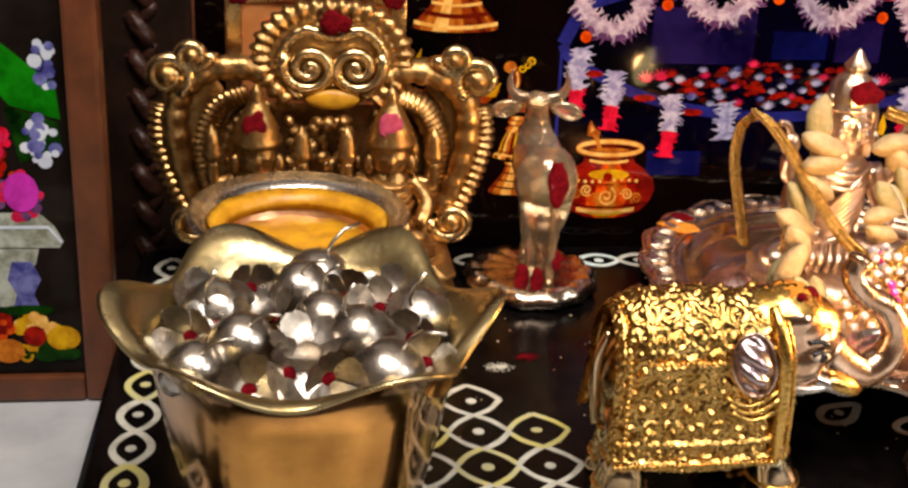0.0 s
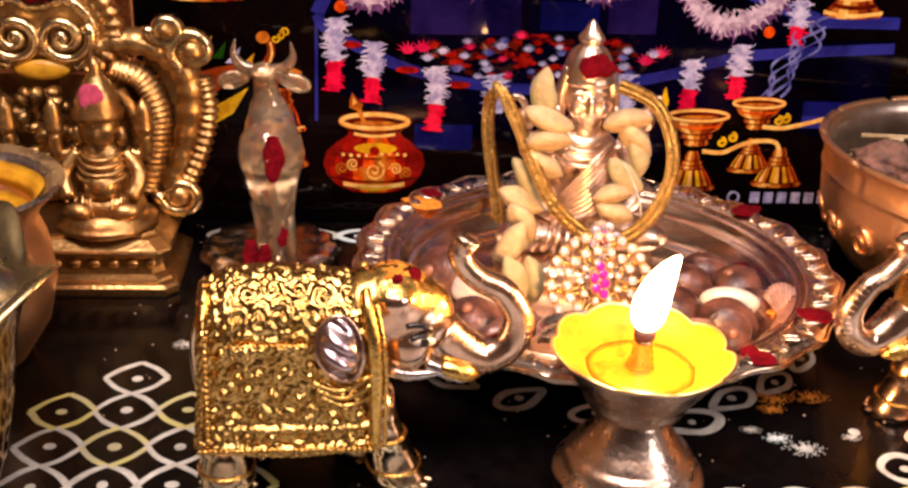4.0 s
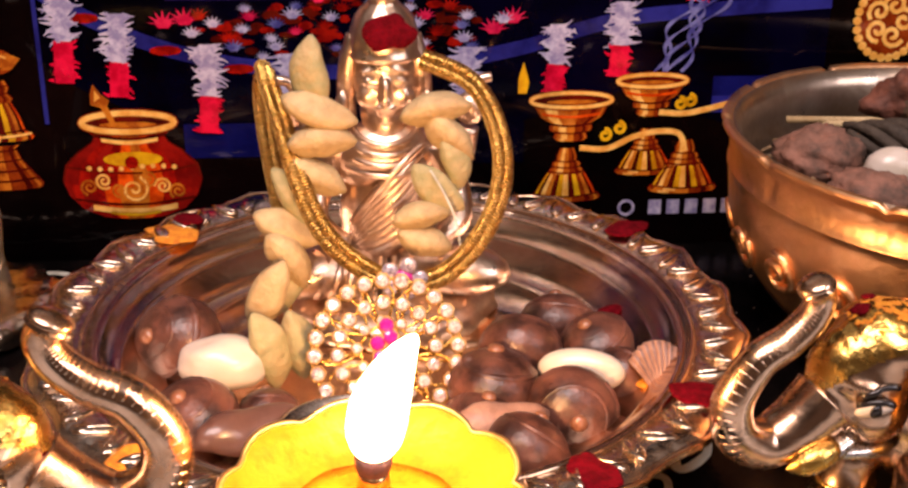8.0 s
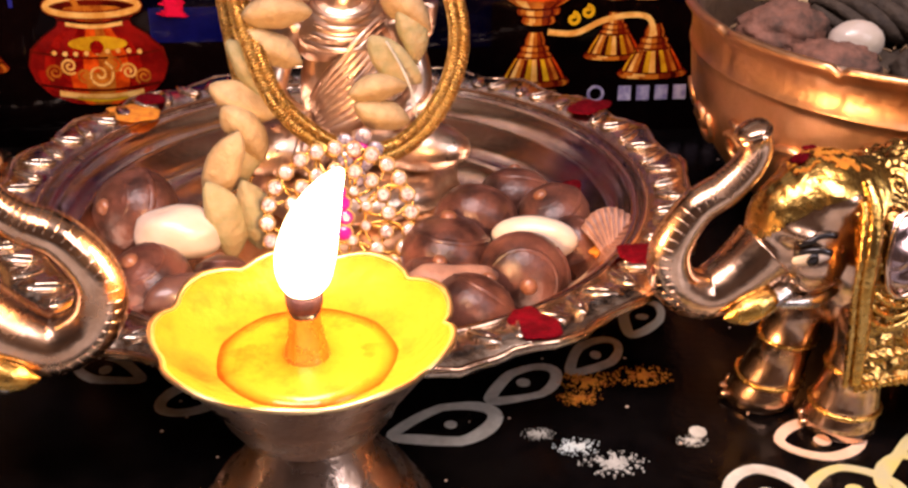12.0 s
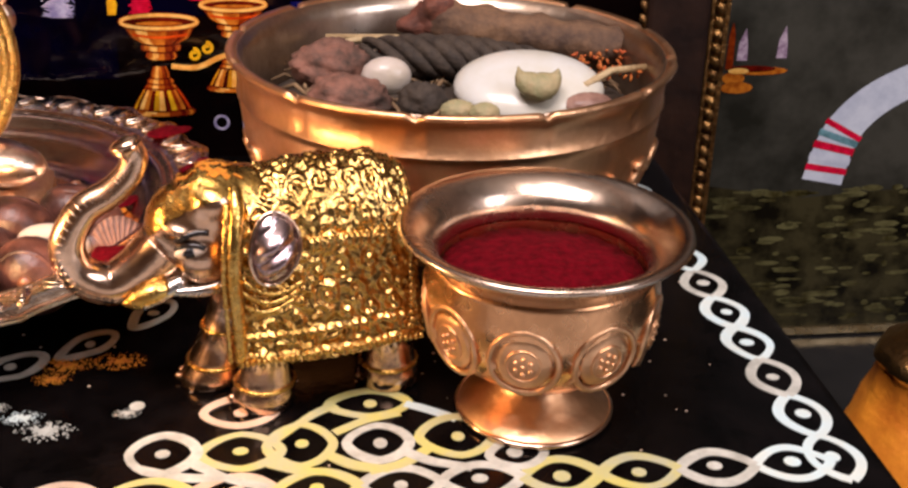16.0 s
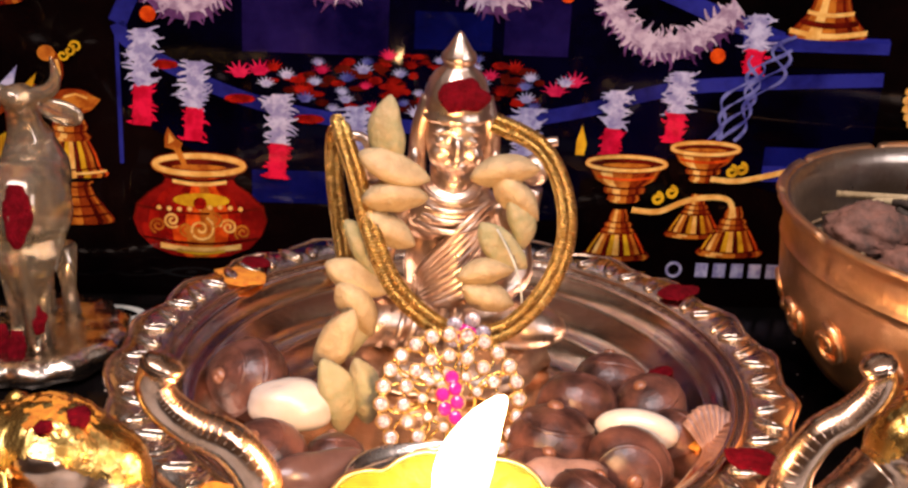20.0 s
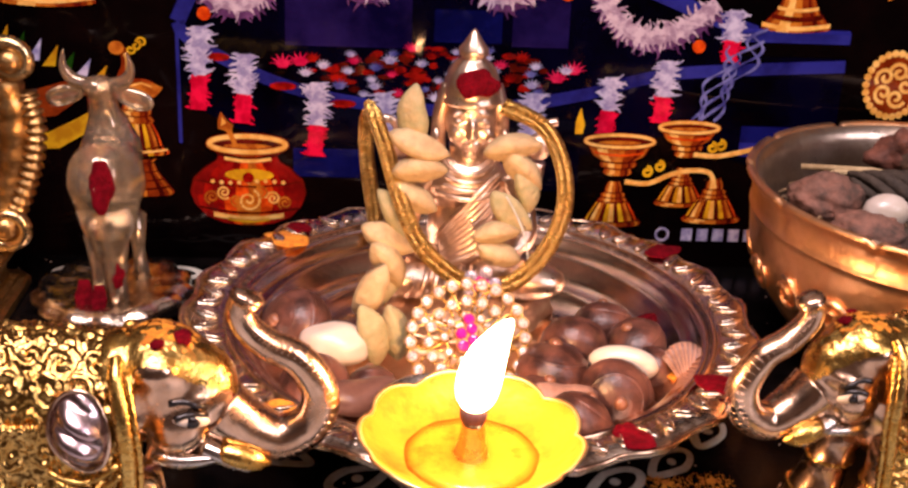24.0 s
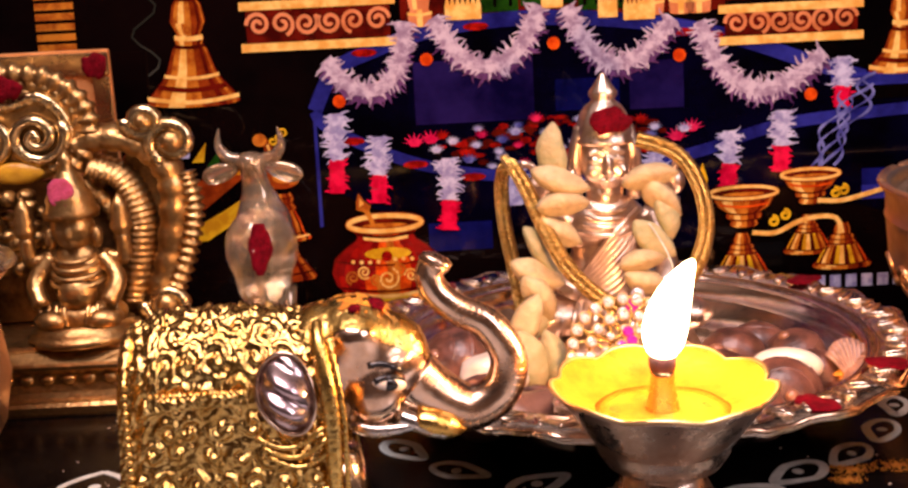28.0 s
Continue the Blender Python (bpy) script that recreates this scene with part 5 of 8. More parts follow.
        if zz > 4.5:
            return 1.72 * math.sqrt(max(0.05, 1 - ((zz - 4.5) / 2.4) ** 2))
        return 1.72 + 0.3 * ((4.5 - zz) / 2.65) ** 1.4

    bead = bmesh.new()
    for sgn in (-1, 1):
        for i in range(34):
            blob(bead, (ahead - 2.55 + i * 0.155, sgn * 2.1, 2.06), (0.08, 0.07, 0.1), seg=6, rings=4)
            if i < 15:
                blob(bead, (ahead - 1.7 + i * 0.16, sgn * 1.72, 5.36), (0.075, 0.08, 0.08), seg=6, rings=4)
        for i in range(17):
            blob(bead, (ahead - 2.3, sgn * (side(2.4 + i * 0.2) + 0.1), 2.4 + i * 0.2), (0.08, 0.07, 0.08), seg=6, rings=4)
        # folds of the front corner swept back under the ear
        for k in range(3):
            tube(bead, [(ahead + 0.75 + 0.2 * t + 0.12 * k, sgn * (side(3.9) + 0.1), 4.25 - 0.25 * k - 0.35 * math.sin(t * 0.39) + 0.003 * t * t) for t in range(9)], 0.07, 5)
    tagged(part("bead_border", bead, GOLD, cloth), kind="stuff")
    part("body", blob(bmesh.new(), (ahead, 0, 4.1), (2.7, 1.5, 2.4), seg=24, rings=14), skin, e, "smooth rounded body")
    for lx, ly, fx in ((-1.8, -0.85, -0.15), (-1.5, 0.85, -0.1), (2.3, -0.8, 1.15), (1.8, 0.85, 0.4)):
        bm = lathe(bmesh.new(), [(0.1, 0.0), (0.82, 0.0), (0.9, 0.12), (0.88, 0.4), (0.8, 0.6), (0.78, 0.68), (0.84, 0.74), (0.8, 0.85), (0.74, 1.25), (0.68, 1.7), (0.74, 1.78), (0.68, 1.88), (0.7, 2.4), (0.85, 3.4), (0.1, 3.5)], 26)
        for v in bm.verts:
            v.co.x += lx + fx * (1 - v.co.z / 3.3)
            v.co.y += ly
        leg = part("leg", bm, skin, e)
        for z, r in ((1.8, 0.72), (0.72, 0.84)):
            part("anklet", tube(bmesh.new(), [(lx + fx * (1 - z / 3.3) + r * math.cos(a * 0.35), ly + r * math.sin(a * 0.35), z) for a in range(18)], 0.07, 6, True), GOLD, leg)
        for k in range(4):
            a = -2.2 + k * 0.45
            part("toenail", blob(bmesh.new(), (lx + fx + 0.86 * math.cos(a + 0.6), ly + 0.86 * math.sin(a + 0.6), 0.14), (0.16, 0.14, 0.13), seg=8, rings=5), skin, leg)
    # head: one skin over skull, temples, cheeks, jaw and the root of the trunk
    lumps = [((3.1, 0, 5.8), (1.3, 1.12, 1.3)), ((3.95, 0, 5.55), (0.95, 0.8, 1.05)), ((3.7, 0, 4.05), (1.0, 0.72, 0.48)), ((4.55, 0, 4.75), (0.75, 0.68, 0.7)), ((2.2, 0, 5.5), (1.0, 1.3, 1.4)), ((5.2, 0, 4.35), (0.6, 0.6, 0.5), 20)]
    for sgn in (-1, 1):
        lumps += [((3.15, sgn * 0.7, 6.3), (0.55, 0.5, 0.42)), ((3.55, sgn * 0.72, 4.75), (0.72, 0.5, 0.72)), ((4.0, sgn * 0.62, 5.55), (0.5, 0.4, 0.18), -14)]
    mid = (3.5, 0, 5.3)
    head = part("head", moulded(bmesh.new(), mid, lumps, 0.3, 72, 54), ROSE, e, "polished rose-toned head")
    skin_pts = [v.co * 100 for v in head.data.vertices]

    def face_at(xx, zz):
        """How far out the cheek lies at a spot."""
        near = sorted(skin_pts, key=lambda p: (p.x - xx) ** 2 + (p.z - zz) ** 2 + (0 if p.y > 0 else 99))[:3]
        return sum(p.y for p in near) / 3

    brow = part("brow_cover", moulded(bmesh.new(), mid, lumps, 0.3, 96, 72, 0.045, lambda p: p.z > 5.7 - 0.35 * max(0, p.x - 3.2) + 0.75 * abs(p.y) + 0.06 * math.sin(p.y * 9) - 0.6 * max(0, 2.9 - p.x), lambda p: 0.025 * noise.noise(p * 5)), GOLD, head, "gilt cover on the crown of the head")
    part("yellow_powder", moulded(bmesh.new(), mid, lumps, 0.3, 96, 72, 0.06, lambda p: (p.x - 3.2) ** 2 + p.y ** 2 * 1.2 + 1.6 * noise.noise(p * 4.5) < 0.5 and p.z > 6.3, lambda p: 0.04 * noise.noise(p * 6)), TURMERIC_DRY, brow, "orange-yellow powder strewn on the crown")
    for k, (xx, yy, zz, tilt, r) in enumerate(((3.75, -0.25, 6.95, 25, 0.3), (3.2, -0.65, 6.98, 0, 0.22), (4.86, -0.2, 5.35, 75, 0.24))):
        part("red_powder_dab", dab(r * 0.8, 0.06, 1.0, k), KUMKUM, brow).matrix_basis = pose(xx * 0.01, yy * 0.01, zz * 0.01, 15, tilt)
    for sgn in (-1, 1):
        # broad gilt band from the crown down behind the cheek to the hem
        path = curve([(ahead + q, sgn * w, h) for q, w, h in ((2.25, 0.8, 6.7), (2.3, 1.25, 6.3), (2.45, 1.6, 5.5), (2.55, 1.75, 4.5), (2.55, 1.9, 3.4), (2.55, 2.0, 2.15))], 40)
        part("neck_band", tube(bmesh.new(), path, [0.17 + 0.08 * math.sin(math.pi * i / len(path)) + 0.02 * (i % 2) for i in range(len(path))], 10, flatten=0.8), GOLD, head, "twisted gilt neck band")
        part("band_cord", tube(bmesh.new(), [p + Vector((0.3, sgn * 0.05, 0)) for p in path[6:]], [0.06 + 0.025 * (i % 2) for i in range(len(path) - 6)], 7), GOLD, head)
        bm, grid = bmesh.new(), []
        ex, ez = ear_at
        for i in range(15):
            row = []
            for j in range(49):
                q, a = i / 14, j / 48 * 2 * math.pi
                dx, dz = 0.66 * q * math.cos(a), 0.95 * q * math.sin(a) * (1 + 0.12 * math.cos(a))
                lobe = 0.2 * abs(math.sin((dz + 0.6 * dx) * 4.6)) * (1 - q ** 4) - 0.08
                row.append(bm.verts.new((ex + dx - 0.12 * dz, sgn * (side(min(ez + dz, 6)) + 0.12 + 0.34 * (1 - q * q) + lobe), ez + dz)))
            grid.append(row)
        for a, b in zip(grid, grid[1:]):
            for j in range(48):
                bm.faces.new((a[j], a[j + 1], b[j + 1], b[j]))
        ear = part("ear", bm, EAR, head, "ribbed silver ear")
        part("ear_rim", tube(bmesh.new(), [(ex + 0.68 * math.cos(a * 0.26) - 0.12 * 0.96 * math.sin(a * 0.26), sgn * (side(min(ez + 0.96 * math.sin(a * 0.26), 6)) + 0.14), ez + 0.96 * math.sin(a * 0.26) * (1 + 0.12 * math.cos(a * 0.26))) for a in range(24)], 0.06, 6, True), SILVER_WARM, ear)
        eye = part("eye", blob(bmesh.new(), (3.95, sgn * (face_at(3.95, 5.12) - 0.02), 5.12), (0.46, 0.12, 0.18), (0, 16, -sgn * 22), 16, 9), SHELL_WHITE, head, "painted eye")
        part("pupil", blob(bmesh.new(), (3.98, sgn * (face_at(3.98, 5.12) + 0.1), 5.12), (0.19, 0.07, 0.16), seg=10, rings=7), ROOMY, eye)
        part("eyelid", tube(bmesh.new(), [(xx, sgn * (face_at(xx, zz) + 0.08), zz) for xx, zz in [(3.58 + 0.1 * i, 5.24 + 0.13 * math.sin(i * 0.42) - 0.015 * i) for i in range(8)]], 0.09, 6), ROOMY, eye)
        part("eyebrow", tube(bmesh.new(), [(xx, sgn * (face_at(xx, zz) + 0.02), zz) for xx, zz in [(3.45 + 0.12 * i, 5.62 + 0.12 * math.sin(i * 0.45) - 0.03 * i) for i in range(8)]], 0.085, 6), ROOMY, eye)
        tusk = part("tusk", tube(bmesh.new(), curve([(4.1, sgn * 0.62, 4.1), (4.8, sgn * 0.74, 3.85), (5.3, sgn * 0.76, 3.7)], 8), 0.25, 10), SILVER, head)
        part("tusk_tip", tube(bmesh.new(), curve([(4.5, sgn * 0.68, 4.02), (4.9, sgn * 0.7, 3.92), (5.3, sgn * 0.7, 3.78), (5.6, sgn * 0.68, 3.7), (5.78, sgn * 0.66, 3.68)], 16), [0.18, 0.25, 0.29, 0.31, 0.33, 0.34, 0.34, 0.33, 0.32, 0.3, 0.27, 0.23, 0.18, 0.13, 0.09, 0.05, 0.03][:17], 12), GOLD, tusk, "gilt end of the tusk")
        part("lip", tube(bmesh.new(), curve([(2.9, sgn * 0.75, 4.0), (3.6, sgn * 0.85, 3.85), (4.6, sgn * 0.8, 3.9)], 8), [0.1, 0.16, 0.2, 0.2, 0.2, 0.18, 0.16, 0.12, 0.08][:9], 8), SILVER, head)
    tp = curve([(4.5, 0, 4.85), (5.2, 0, 4.3), (6.0, 0, 4.0), (6.75, 0, 4.45), (6.95, 0, 5.3), (6.45, 0, 6.2), (5.75, 0, 6.6), (5.25, 0, 7.05), (5.05, 0, 7.5), (5.2, 0, 7.85)], 150)
    k = len(tp)
    rad = [0.29 + 0.52 * math.exp(-2.4 * i / k) + 0.1 * max(0, (i - k + 14) / 14) ** 2 for i in range(k)]
    bm = tube(bmesh.new(), tp, rad, 20)
    trunk = part("trunk", bm, ROSE, head, "raised polished trunk")
    ring = bmesh.new()
    for i in range(30, k - 12, 3):
        p, r = tp[i], rad[i] - 0.012
        d = (tp[i + 1] - tp[i - 1]).normalized()
        o = Vector((d.z, 0, -d.x))
        tube(ring, [p + r * (o * math.cos(b) + Vector((0, 1, 0)) * math.sin(b)) for b in [-1.25 + 0.3125 * q for q in range(9)]], 0.024, 5)
    tagged(part("trunk_ridging", ring, ROSE, trunk, "fine ridges on the outer curve"), kind="stuff")
    part("nostril_tip", blob(bmesh.new(), (5.26, 0, 7.92), (0.42, 0.38, 0.16), (0, 25, 0), 14, 8), ROSE, trunk)
    part("tail", tube(bmesh.new(), curve([(ahead - 2.5, 0, 5.6), (ahead - 2.8, 0, 4.6), (ahead - 2.75, 0, 3.2), (ahead - 2.6, 0, 2.4)], 12), 0.16, 7), skin, e)
    return e


elephant(-13.4, -2.0, 1, 1.0, "gilt elephant figurine with a raised trunk standing on the board", CLOUDED, (1.5, 5.25))
elephant(10.85, 0.9, 194, 0.92, "gilt elephant figurine with raised trunk beside the copper goblet", ROSE, (1.85, 5.2), 0.4)

# ---- the scalloped silver dish ----
dish = thing("silver_dish", -1.95, 7.75, 0, label="wide scalloped silver dish with a chased rim, full of shells", category="dish")


def scallop(a, r, z, k=22):
    e = max(0.0, (r - 8.0) / 1.4)
    return r * (1 + 0.013 * e * math.sin(a * k)), z + 0.07 * e * math.sin(a * k + 1) + 0.03 * e * math.sin(a * 77)


part("bowl", lathe(bmesh.new(), [(0.1, 0.12), (4.2, 0.12), (4.4, 0.0), (4.7, 0.0), (5.6, 0.45), (6.9, 1.3), (7.8, 2.3), (7.95, 2.55), (7.8, 2.62), (7.62, 2.45), (7.3, 2.05), (7.22, 2.06), (7.1, 1.92), (6.7, 1.5), (6.2, 1.2), (6.12, 1.22), (6.0, 1.1), (5.5, 0.85), (4.75, 0.58), (4.68, 0.62), (4.6, 0.55), (0.1, 0.5)], 96), SILVER_WARM, dish, "polished hollow of the dish")
part("rim", lathe(bmesh.new(), [(7.75, 2.55), (8.4, 2.78), (9.0, 2.88), (9.35, 2.75), (9.45, 2.6), (9.35, 2.55), (8.9, 2.6), (8.3, 2.5), (7.8, 2.4)], 132, mod=scallop, ring_shape=True), SILVER_RIM, dish, "scalloped rim with chased leaves")
for k, (r, z) in enumerate(((8.05, 2.68), (9.38, 2.74))):
    part("rim_bead", tube(bmesh.new(), [(rr * math.cos(i * 0.0476), rr * math.sin(i * 0.0476), zz) for i in range(132) for rr, zz in [scallop(i * 0.0476, r, z)]], 0.08, 6, True), SILVER_WARM, dish)
for i, (a, r, mat, rr, z) in enumerate(((-0.62, 8.7, KUMKUM, 0.9, 2.92), (2.35, 8.7, KUMKUM, 0.7, 2.95), (2.45, 8.4, TURMERIC_DRY, 1.1, 2.82), (-1.1, 8.8, KUMKUM, 0.9, 2.9), (0.55, 8.8, KUMKUM, 0.95, 2.92), (0.24, 6.6, KUMKUM, 0.55, 1.62),
                          (0.2, 6.3, TURMERIC_DRY, 0.4, 1.4), (-2.2, 8.7, KUMKUM, 0.6, 2.92), (-2.3, 8.8, TURMERIC_DRY, 0.8, 2.85), (2.9, 6.6, TURMERIC_DRY, 0.6, 1.55), (-0.35, 7.2, TURMERIC_DRY, 0.9, 1.9))):
    ob = part("powder_dab", dab(rr * 0.8, 0.07, 0.7, i), mat, dish)
    ob.matrix_basis = pose(0.01 * r * math.cos(a), 0.01 * r * math.sin(a), 0.01 * z, 0, -20 if r < 8 else 0, math.degrees(a))


leaf_mesh = None
for i in range(66):
    a = i * 2 * math.pi / 66
    if leaf_mesh is None:
        bm = blob(bmesh.new(), (0, 0, 0), (0.52, 0.24, 0.085), seg=10, rings=6, mod=lambda v: 1 - 0.35 * max(0.0, v.x) * abs(v.y))
        blob(bm, (-0.1, 0.0, 0.06), (0.4, 0.05, 0.05), seg=6, rings=4)
        ob = part("rim_leaf", bm, SILVER_RIM, dish)
        leaf_mesh = ob.data
    else:
        ob = new("rim_leaf", leaf_mesh)
        ob.parent = dish
    ob.matrix_basis = pose(0.087 * math.cos(a), 0.087 * math.sin(a), 0.0285, 0, -6, math.degrees(a) + (24 if i % 2 else -24))

# ---- shells and stones in the dish ----
def lifted(x, y, z):
    """Slides a spot on the dish floor up its slope to height z."""
    s = (16.7 - z) / 15.5
    return -4.6 + (x + 4.6) * s, -21.4 + (y + 21.4) * s, z


APEX = material("shell_tip", (0.2, 0.09, 0.05), 0.3, 0.0, (0.16, 0.06, 0.03), 200, coat=0.3)


def snail(x, y, z, r, rz, mat=SHELL_BROWN, label="glossy brown sea snail shell lying in the dish"):
    bm = blob(bmesh.new(), (0, 0, 0), (r * 1.06, r, r * 0.86), seg=22, rings=15)
    coil = []
    for i in range(46):
        th, ph = 0.22 + 1.15 * (i / 45) ** 1.2, i * 0.31
        coil.append((r * 0.99 * math.sin(th) * math.cos(ph), r * 0.93 * math.sin(th) * math.sin(ph), r * 0.8 * math.cos(th)))
    tube(bm, coil, [r * (0.05 + 0.06 * i / 45) for i in range(46)], 9)
    x, y, z = lifted(x, y, z)
    ob = solo("sea_snail_shell", bm, mat, x, y, z, rz, label, "shell", "shells in the dish", rx=rnd.uniform(-55, 75), ry=rnd.uniform(-50, 50))
    part("apex", blob(bmesh.new(), (0, 0, r * 0.84), (r * 0.2, r * 0.2, r * 0.14), seg=10, rings=7), APEX, ob, "pale orange tip")
    return ob


for x, y, z, r, rz in ((1.75, 8.0, 1.75, 1.15, 20), (0.75, 6.2, 1.7, 1.2, 60), (2.6, 4.9, 1.5, 1.15, -10), (3.9, 8.1, 1.7, 1.05, 35), (0.2, 4.4, 1.35, 1.0, 80), (3.0, 9.5, 1.5, 1.05, 10), (-7.9, 9.3, 1.7, 1.25, -30), (-7.0, 5.1, 1.35, 1.15, -60),
                       (1.2, 3.3, 1.7, 1.0, 5), (-5.2, 5.2, 1.1, 0.8, 40), (4.3, 6.4, 1.45, 0.9, 0)):
    snail(x, y, z, r, rz)
solo("white_shell", blob(bmesh.new(), (0, 0, 0), (1.25, 0.85, 0.7), seg=26, rings=18, mod=lambda v: 1 + 0.13 * noise.noise(v * 1.6 + Vector((3, 0, 0)))), SHELL_WHITE, -6.5, 7.0, 1.75, -10, "smooth cream-white cowrie shell lying in the dish", "shell", "shells in the dish")
solo("white_shell", blob(bmesh.new(), (0, 0, 0), (1.15, 0.5, 0.6), seg=22, rings=14, mod=lambda v: 1 - 0.14 * math.exp(-v.x * v.x * 8) * max(0, -v.y)), SHELL_WHITE, 2.9, 5.5, 2.0, -14, "smooth cream-white cowrie shell lying in the dish", "shell", "shells in the dish")
MUSSEL = material("mussel_shell", (0.075, 0.035, 0.028), 0.3, 0.0, (0.14, 0.075, 0.06), 60, 0.3, 200, coat=0.2)
for x, y, z, l, rz in ((0.5, 3.1, 2.1, 1.2, 12), (-3.7, 4.0, 1.4, 1.25, 155), (-5.6, 3.9, 1.7, 1.4, 30)):
    bm = tube(bmesh.new(), [(l * (i / 9 * 2 - 1), 0, 0.1 * math.sin(i)) for i in range(10)], [0.1, 0.34, 0.5, 0.58, 0.6, 0.56, 0.48, 0.36, 0.24, 0.08], 12, flatten=0.7)
    dark = x < -5
    if dark or x > 0:
        solo("olive_shell", bm, MUSSEL if dark else SHELL_PALE, x, y, z, rz, "long dark brown spindle-shaped shell lying in the dish" if dark else "long pinkish spindle-shaped shell lying in the dish", "shell", "shells in the dish")
    else:
        leaf, rows = bmesh.new(), []
        bm.free()
        for i in range(13):
            q = i / 12
            w = 0.95 * math.sin(math.pi * q ** 0.8) + 0.04
            rows.append([leaf.verts.new((-1.7 + 3.4 * q, w * j / 8, 0.3 * (j / 8) ** 2 + 0.06 * math.sin(j * 2.0) + 0.25 * (q - 0.5) ** 2)) for j in range(-8, 9)])
        for p, q in zip(rows, rows[1:]):
            for j in range(16):
                leaf.faces.new((p[j], p[j + 1], q[j + 1], q[j]))
        solo("silver_leaf", leaf, SILVER, x + 0.2, y - 0.2, z + 0.3, 35, "ribbed silver leaf lying among the shells in the dish", "leaf")
bm, fan = bmesh.new(), []
for i in range(7):
    q = i / 6
    fan.append([bm.verts.new((0.9 * q * math.sin(-0.95 + j * 0.0528), 0.1 * math.sin(j * 1.57) * q - 0.5 * q * (1 - q), 0.08 + 1.7 * q * math.cos((-0.95 + j * 0.0528) * 0.8))) for j in range(37)])
for p, q in zip(fan, fan[1:]):
    for j in range(36):
        bm.faces.new((p[j], p[j + 1], q[j + 1], q[j]))
got = bmesh.ops.extrude_face_region(bm, geom=bm.faces[:])
for v in [g for g in got["geom"] if isinstance(g, bmesh.types.BMVert)]:
    v.co.y += 0.12
solo("cockle_shell", bm, SHELL_PALE, 4.9, 4.6, 1.3, 10, "fan-ribbed cream cockle shell leaning in the dish", "shell", "shells in the dish", rx=-30)
# ---- the silver idol, one plain shape ----
bm = bmesh.new()
lathe(bm, [(0.1, 0), (3.4, 0), (3.7, 0.35), (3.5, 0.8), (3.1, 1.1), (0.1, 1.2)], 40, mod=lambda a, r, z: (r * (1 + 0.03 * math.sin(a * 14)), z))
blob(bm, (-1.9, -1.3, 1.95), (2.1, 1.15, 0.85), (0, 0, 22), 18, 10)
blob(bm, (1.9, -1.3, 1.95), (2.1, 1.15, 0.85), (0, 0, -22), 18, 10)
blob(bm, (0, 0, 3.4), (1.5, 1.25, 2.2), seg=22, rings=14)
blob(bm, (0, -0.1, 5.3), (1.7, 1.1, 1.25), seg=22, rings=12)
for s in (-1, 1):
    tube(bm, curve([(s * 1.5, -0.1, 5.7), (s * 2.15, -0.4, 4.4), (s * 2.2, -1.2, 3.5), (s * 1.3, -1.9, 3.0)], 16), [0.62, 0.6, 0.58, 0.55, 0.52, 0.5, 0.48, 0.46, 0.45, 0.45, 0.45, 0.44, 0.42, 0.4, 0.38, 0.36, 0.34][:16], 10)
    tube(bm, curve([(s * 1.5, 0.2, 5.6), (s * 2.4, -0.2, 5.3), (s * 2.6, -0.3, 6.3)], 10), 0.36, 9)
    blob(bm, (s * 2.65, -0.3, 6.9), (0.5, 0.4, 0.55), seg=12, rings=8)
    tube(bm, curve([(s * 2.65, -0.3, 7.3), (s * 2.9, -0.3, 7.8), (s * 3.3, -0.3, 7.9)], 8), 0.16, 7)
for i in range(8):
    tube(bm, [(-3.1 + 0.42 * i, -2.25 - 0.06 * i, 1.5), (-2.9 + 0.42 * i, -2.45, 2.0), (-2.7 + 0.42 * i, -1.9, 2.6)], 0.15, 6)
for i in range(9):
    tube(bm, curve([(1.25 - 0.04 * i, -0.75 - 0.05 * i, 6.0 - 0.27 * i), (0.3, -1.34, 5.3 - 0.3 * i), (-0.6, -1.26, 4.2 - 0.22 * i), (-1.15 + 0.03 * i, -0.95, 3.3 - 0.13 * i)], 14), [0.1 + 0.06 * math.sin(math.pi * k / 14) for k in range(15)], 7)
for k in range(4):
    tube(bm, [((0.95 + 0.14 * k) * math.cos(a), -0.15 - (0.95 + 0.1 * k) * math.sin(a), 6.3 - 0.3 * k - 0.3 * math.sin(a)) for a in [math.pi * i / 12 for i in range(13)]], 0.12, 6)
lathe(bm, [(0.8, 5.9), (0.72, 6.4), (0.78, 6.9), (0.2, 7.0)], 20, 0, -0.1)
face = [((0, -0.1, 8.1), (1.04, 1.05, 1.35)), ((0, -0.35, 7.25), (0.66, 0.75, 0.62)), ((0, -1.22, 7.75), (0.15, 0.24, 0.42)), ((0, -1.3, 7.5), (0.24, 0.16, 0.13)), ((0, -1.08, 7.2), (0.34, 0.14, 0.075)), ((0, -1.05, 7.04), (0.28, 0.14, 0.075)), ((0, -0.95, 6.78), (0.26, 0.2, 0.2))]
for s in (-1, 1):
    face += [((s * 0.42, -1.0, 8.0), (0.28, 0.13, 0.14)), ((s * 0.5, -0.82, 7.5), (0.38, 0.3, 0.4)), ((s * 0.44, -0.95, 8.33), (0.36, 0.12, 0.06), s * 8)]
moulded(bm, (0, -0.2, 7.8), face, 0.14, 96, 84)
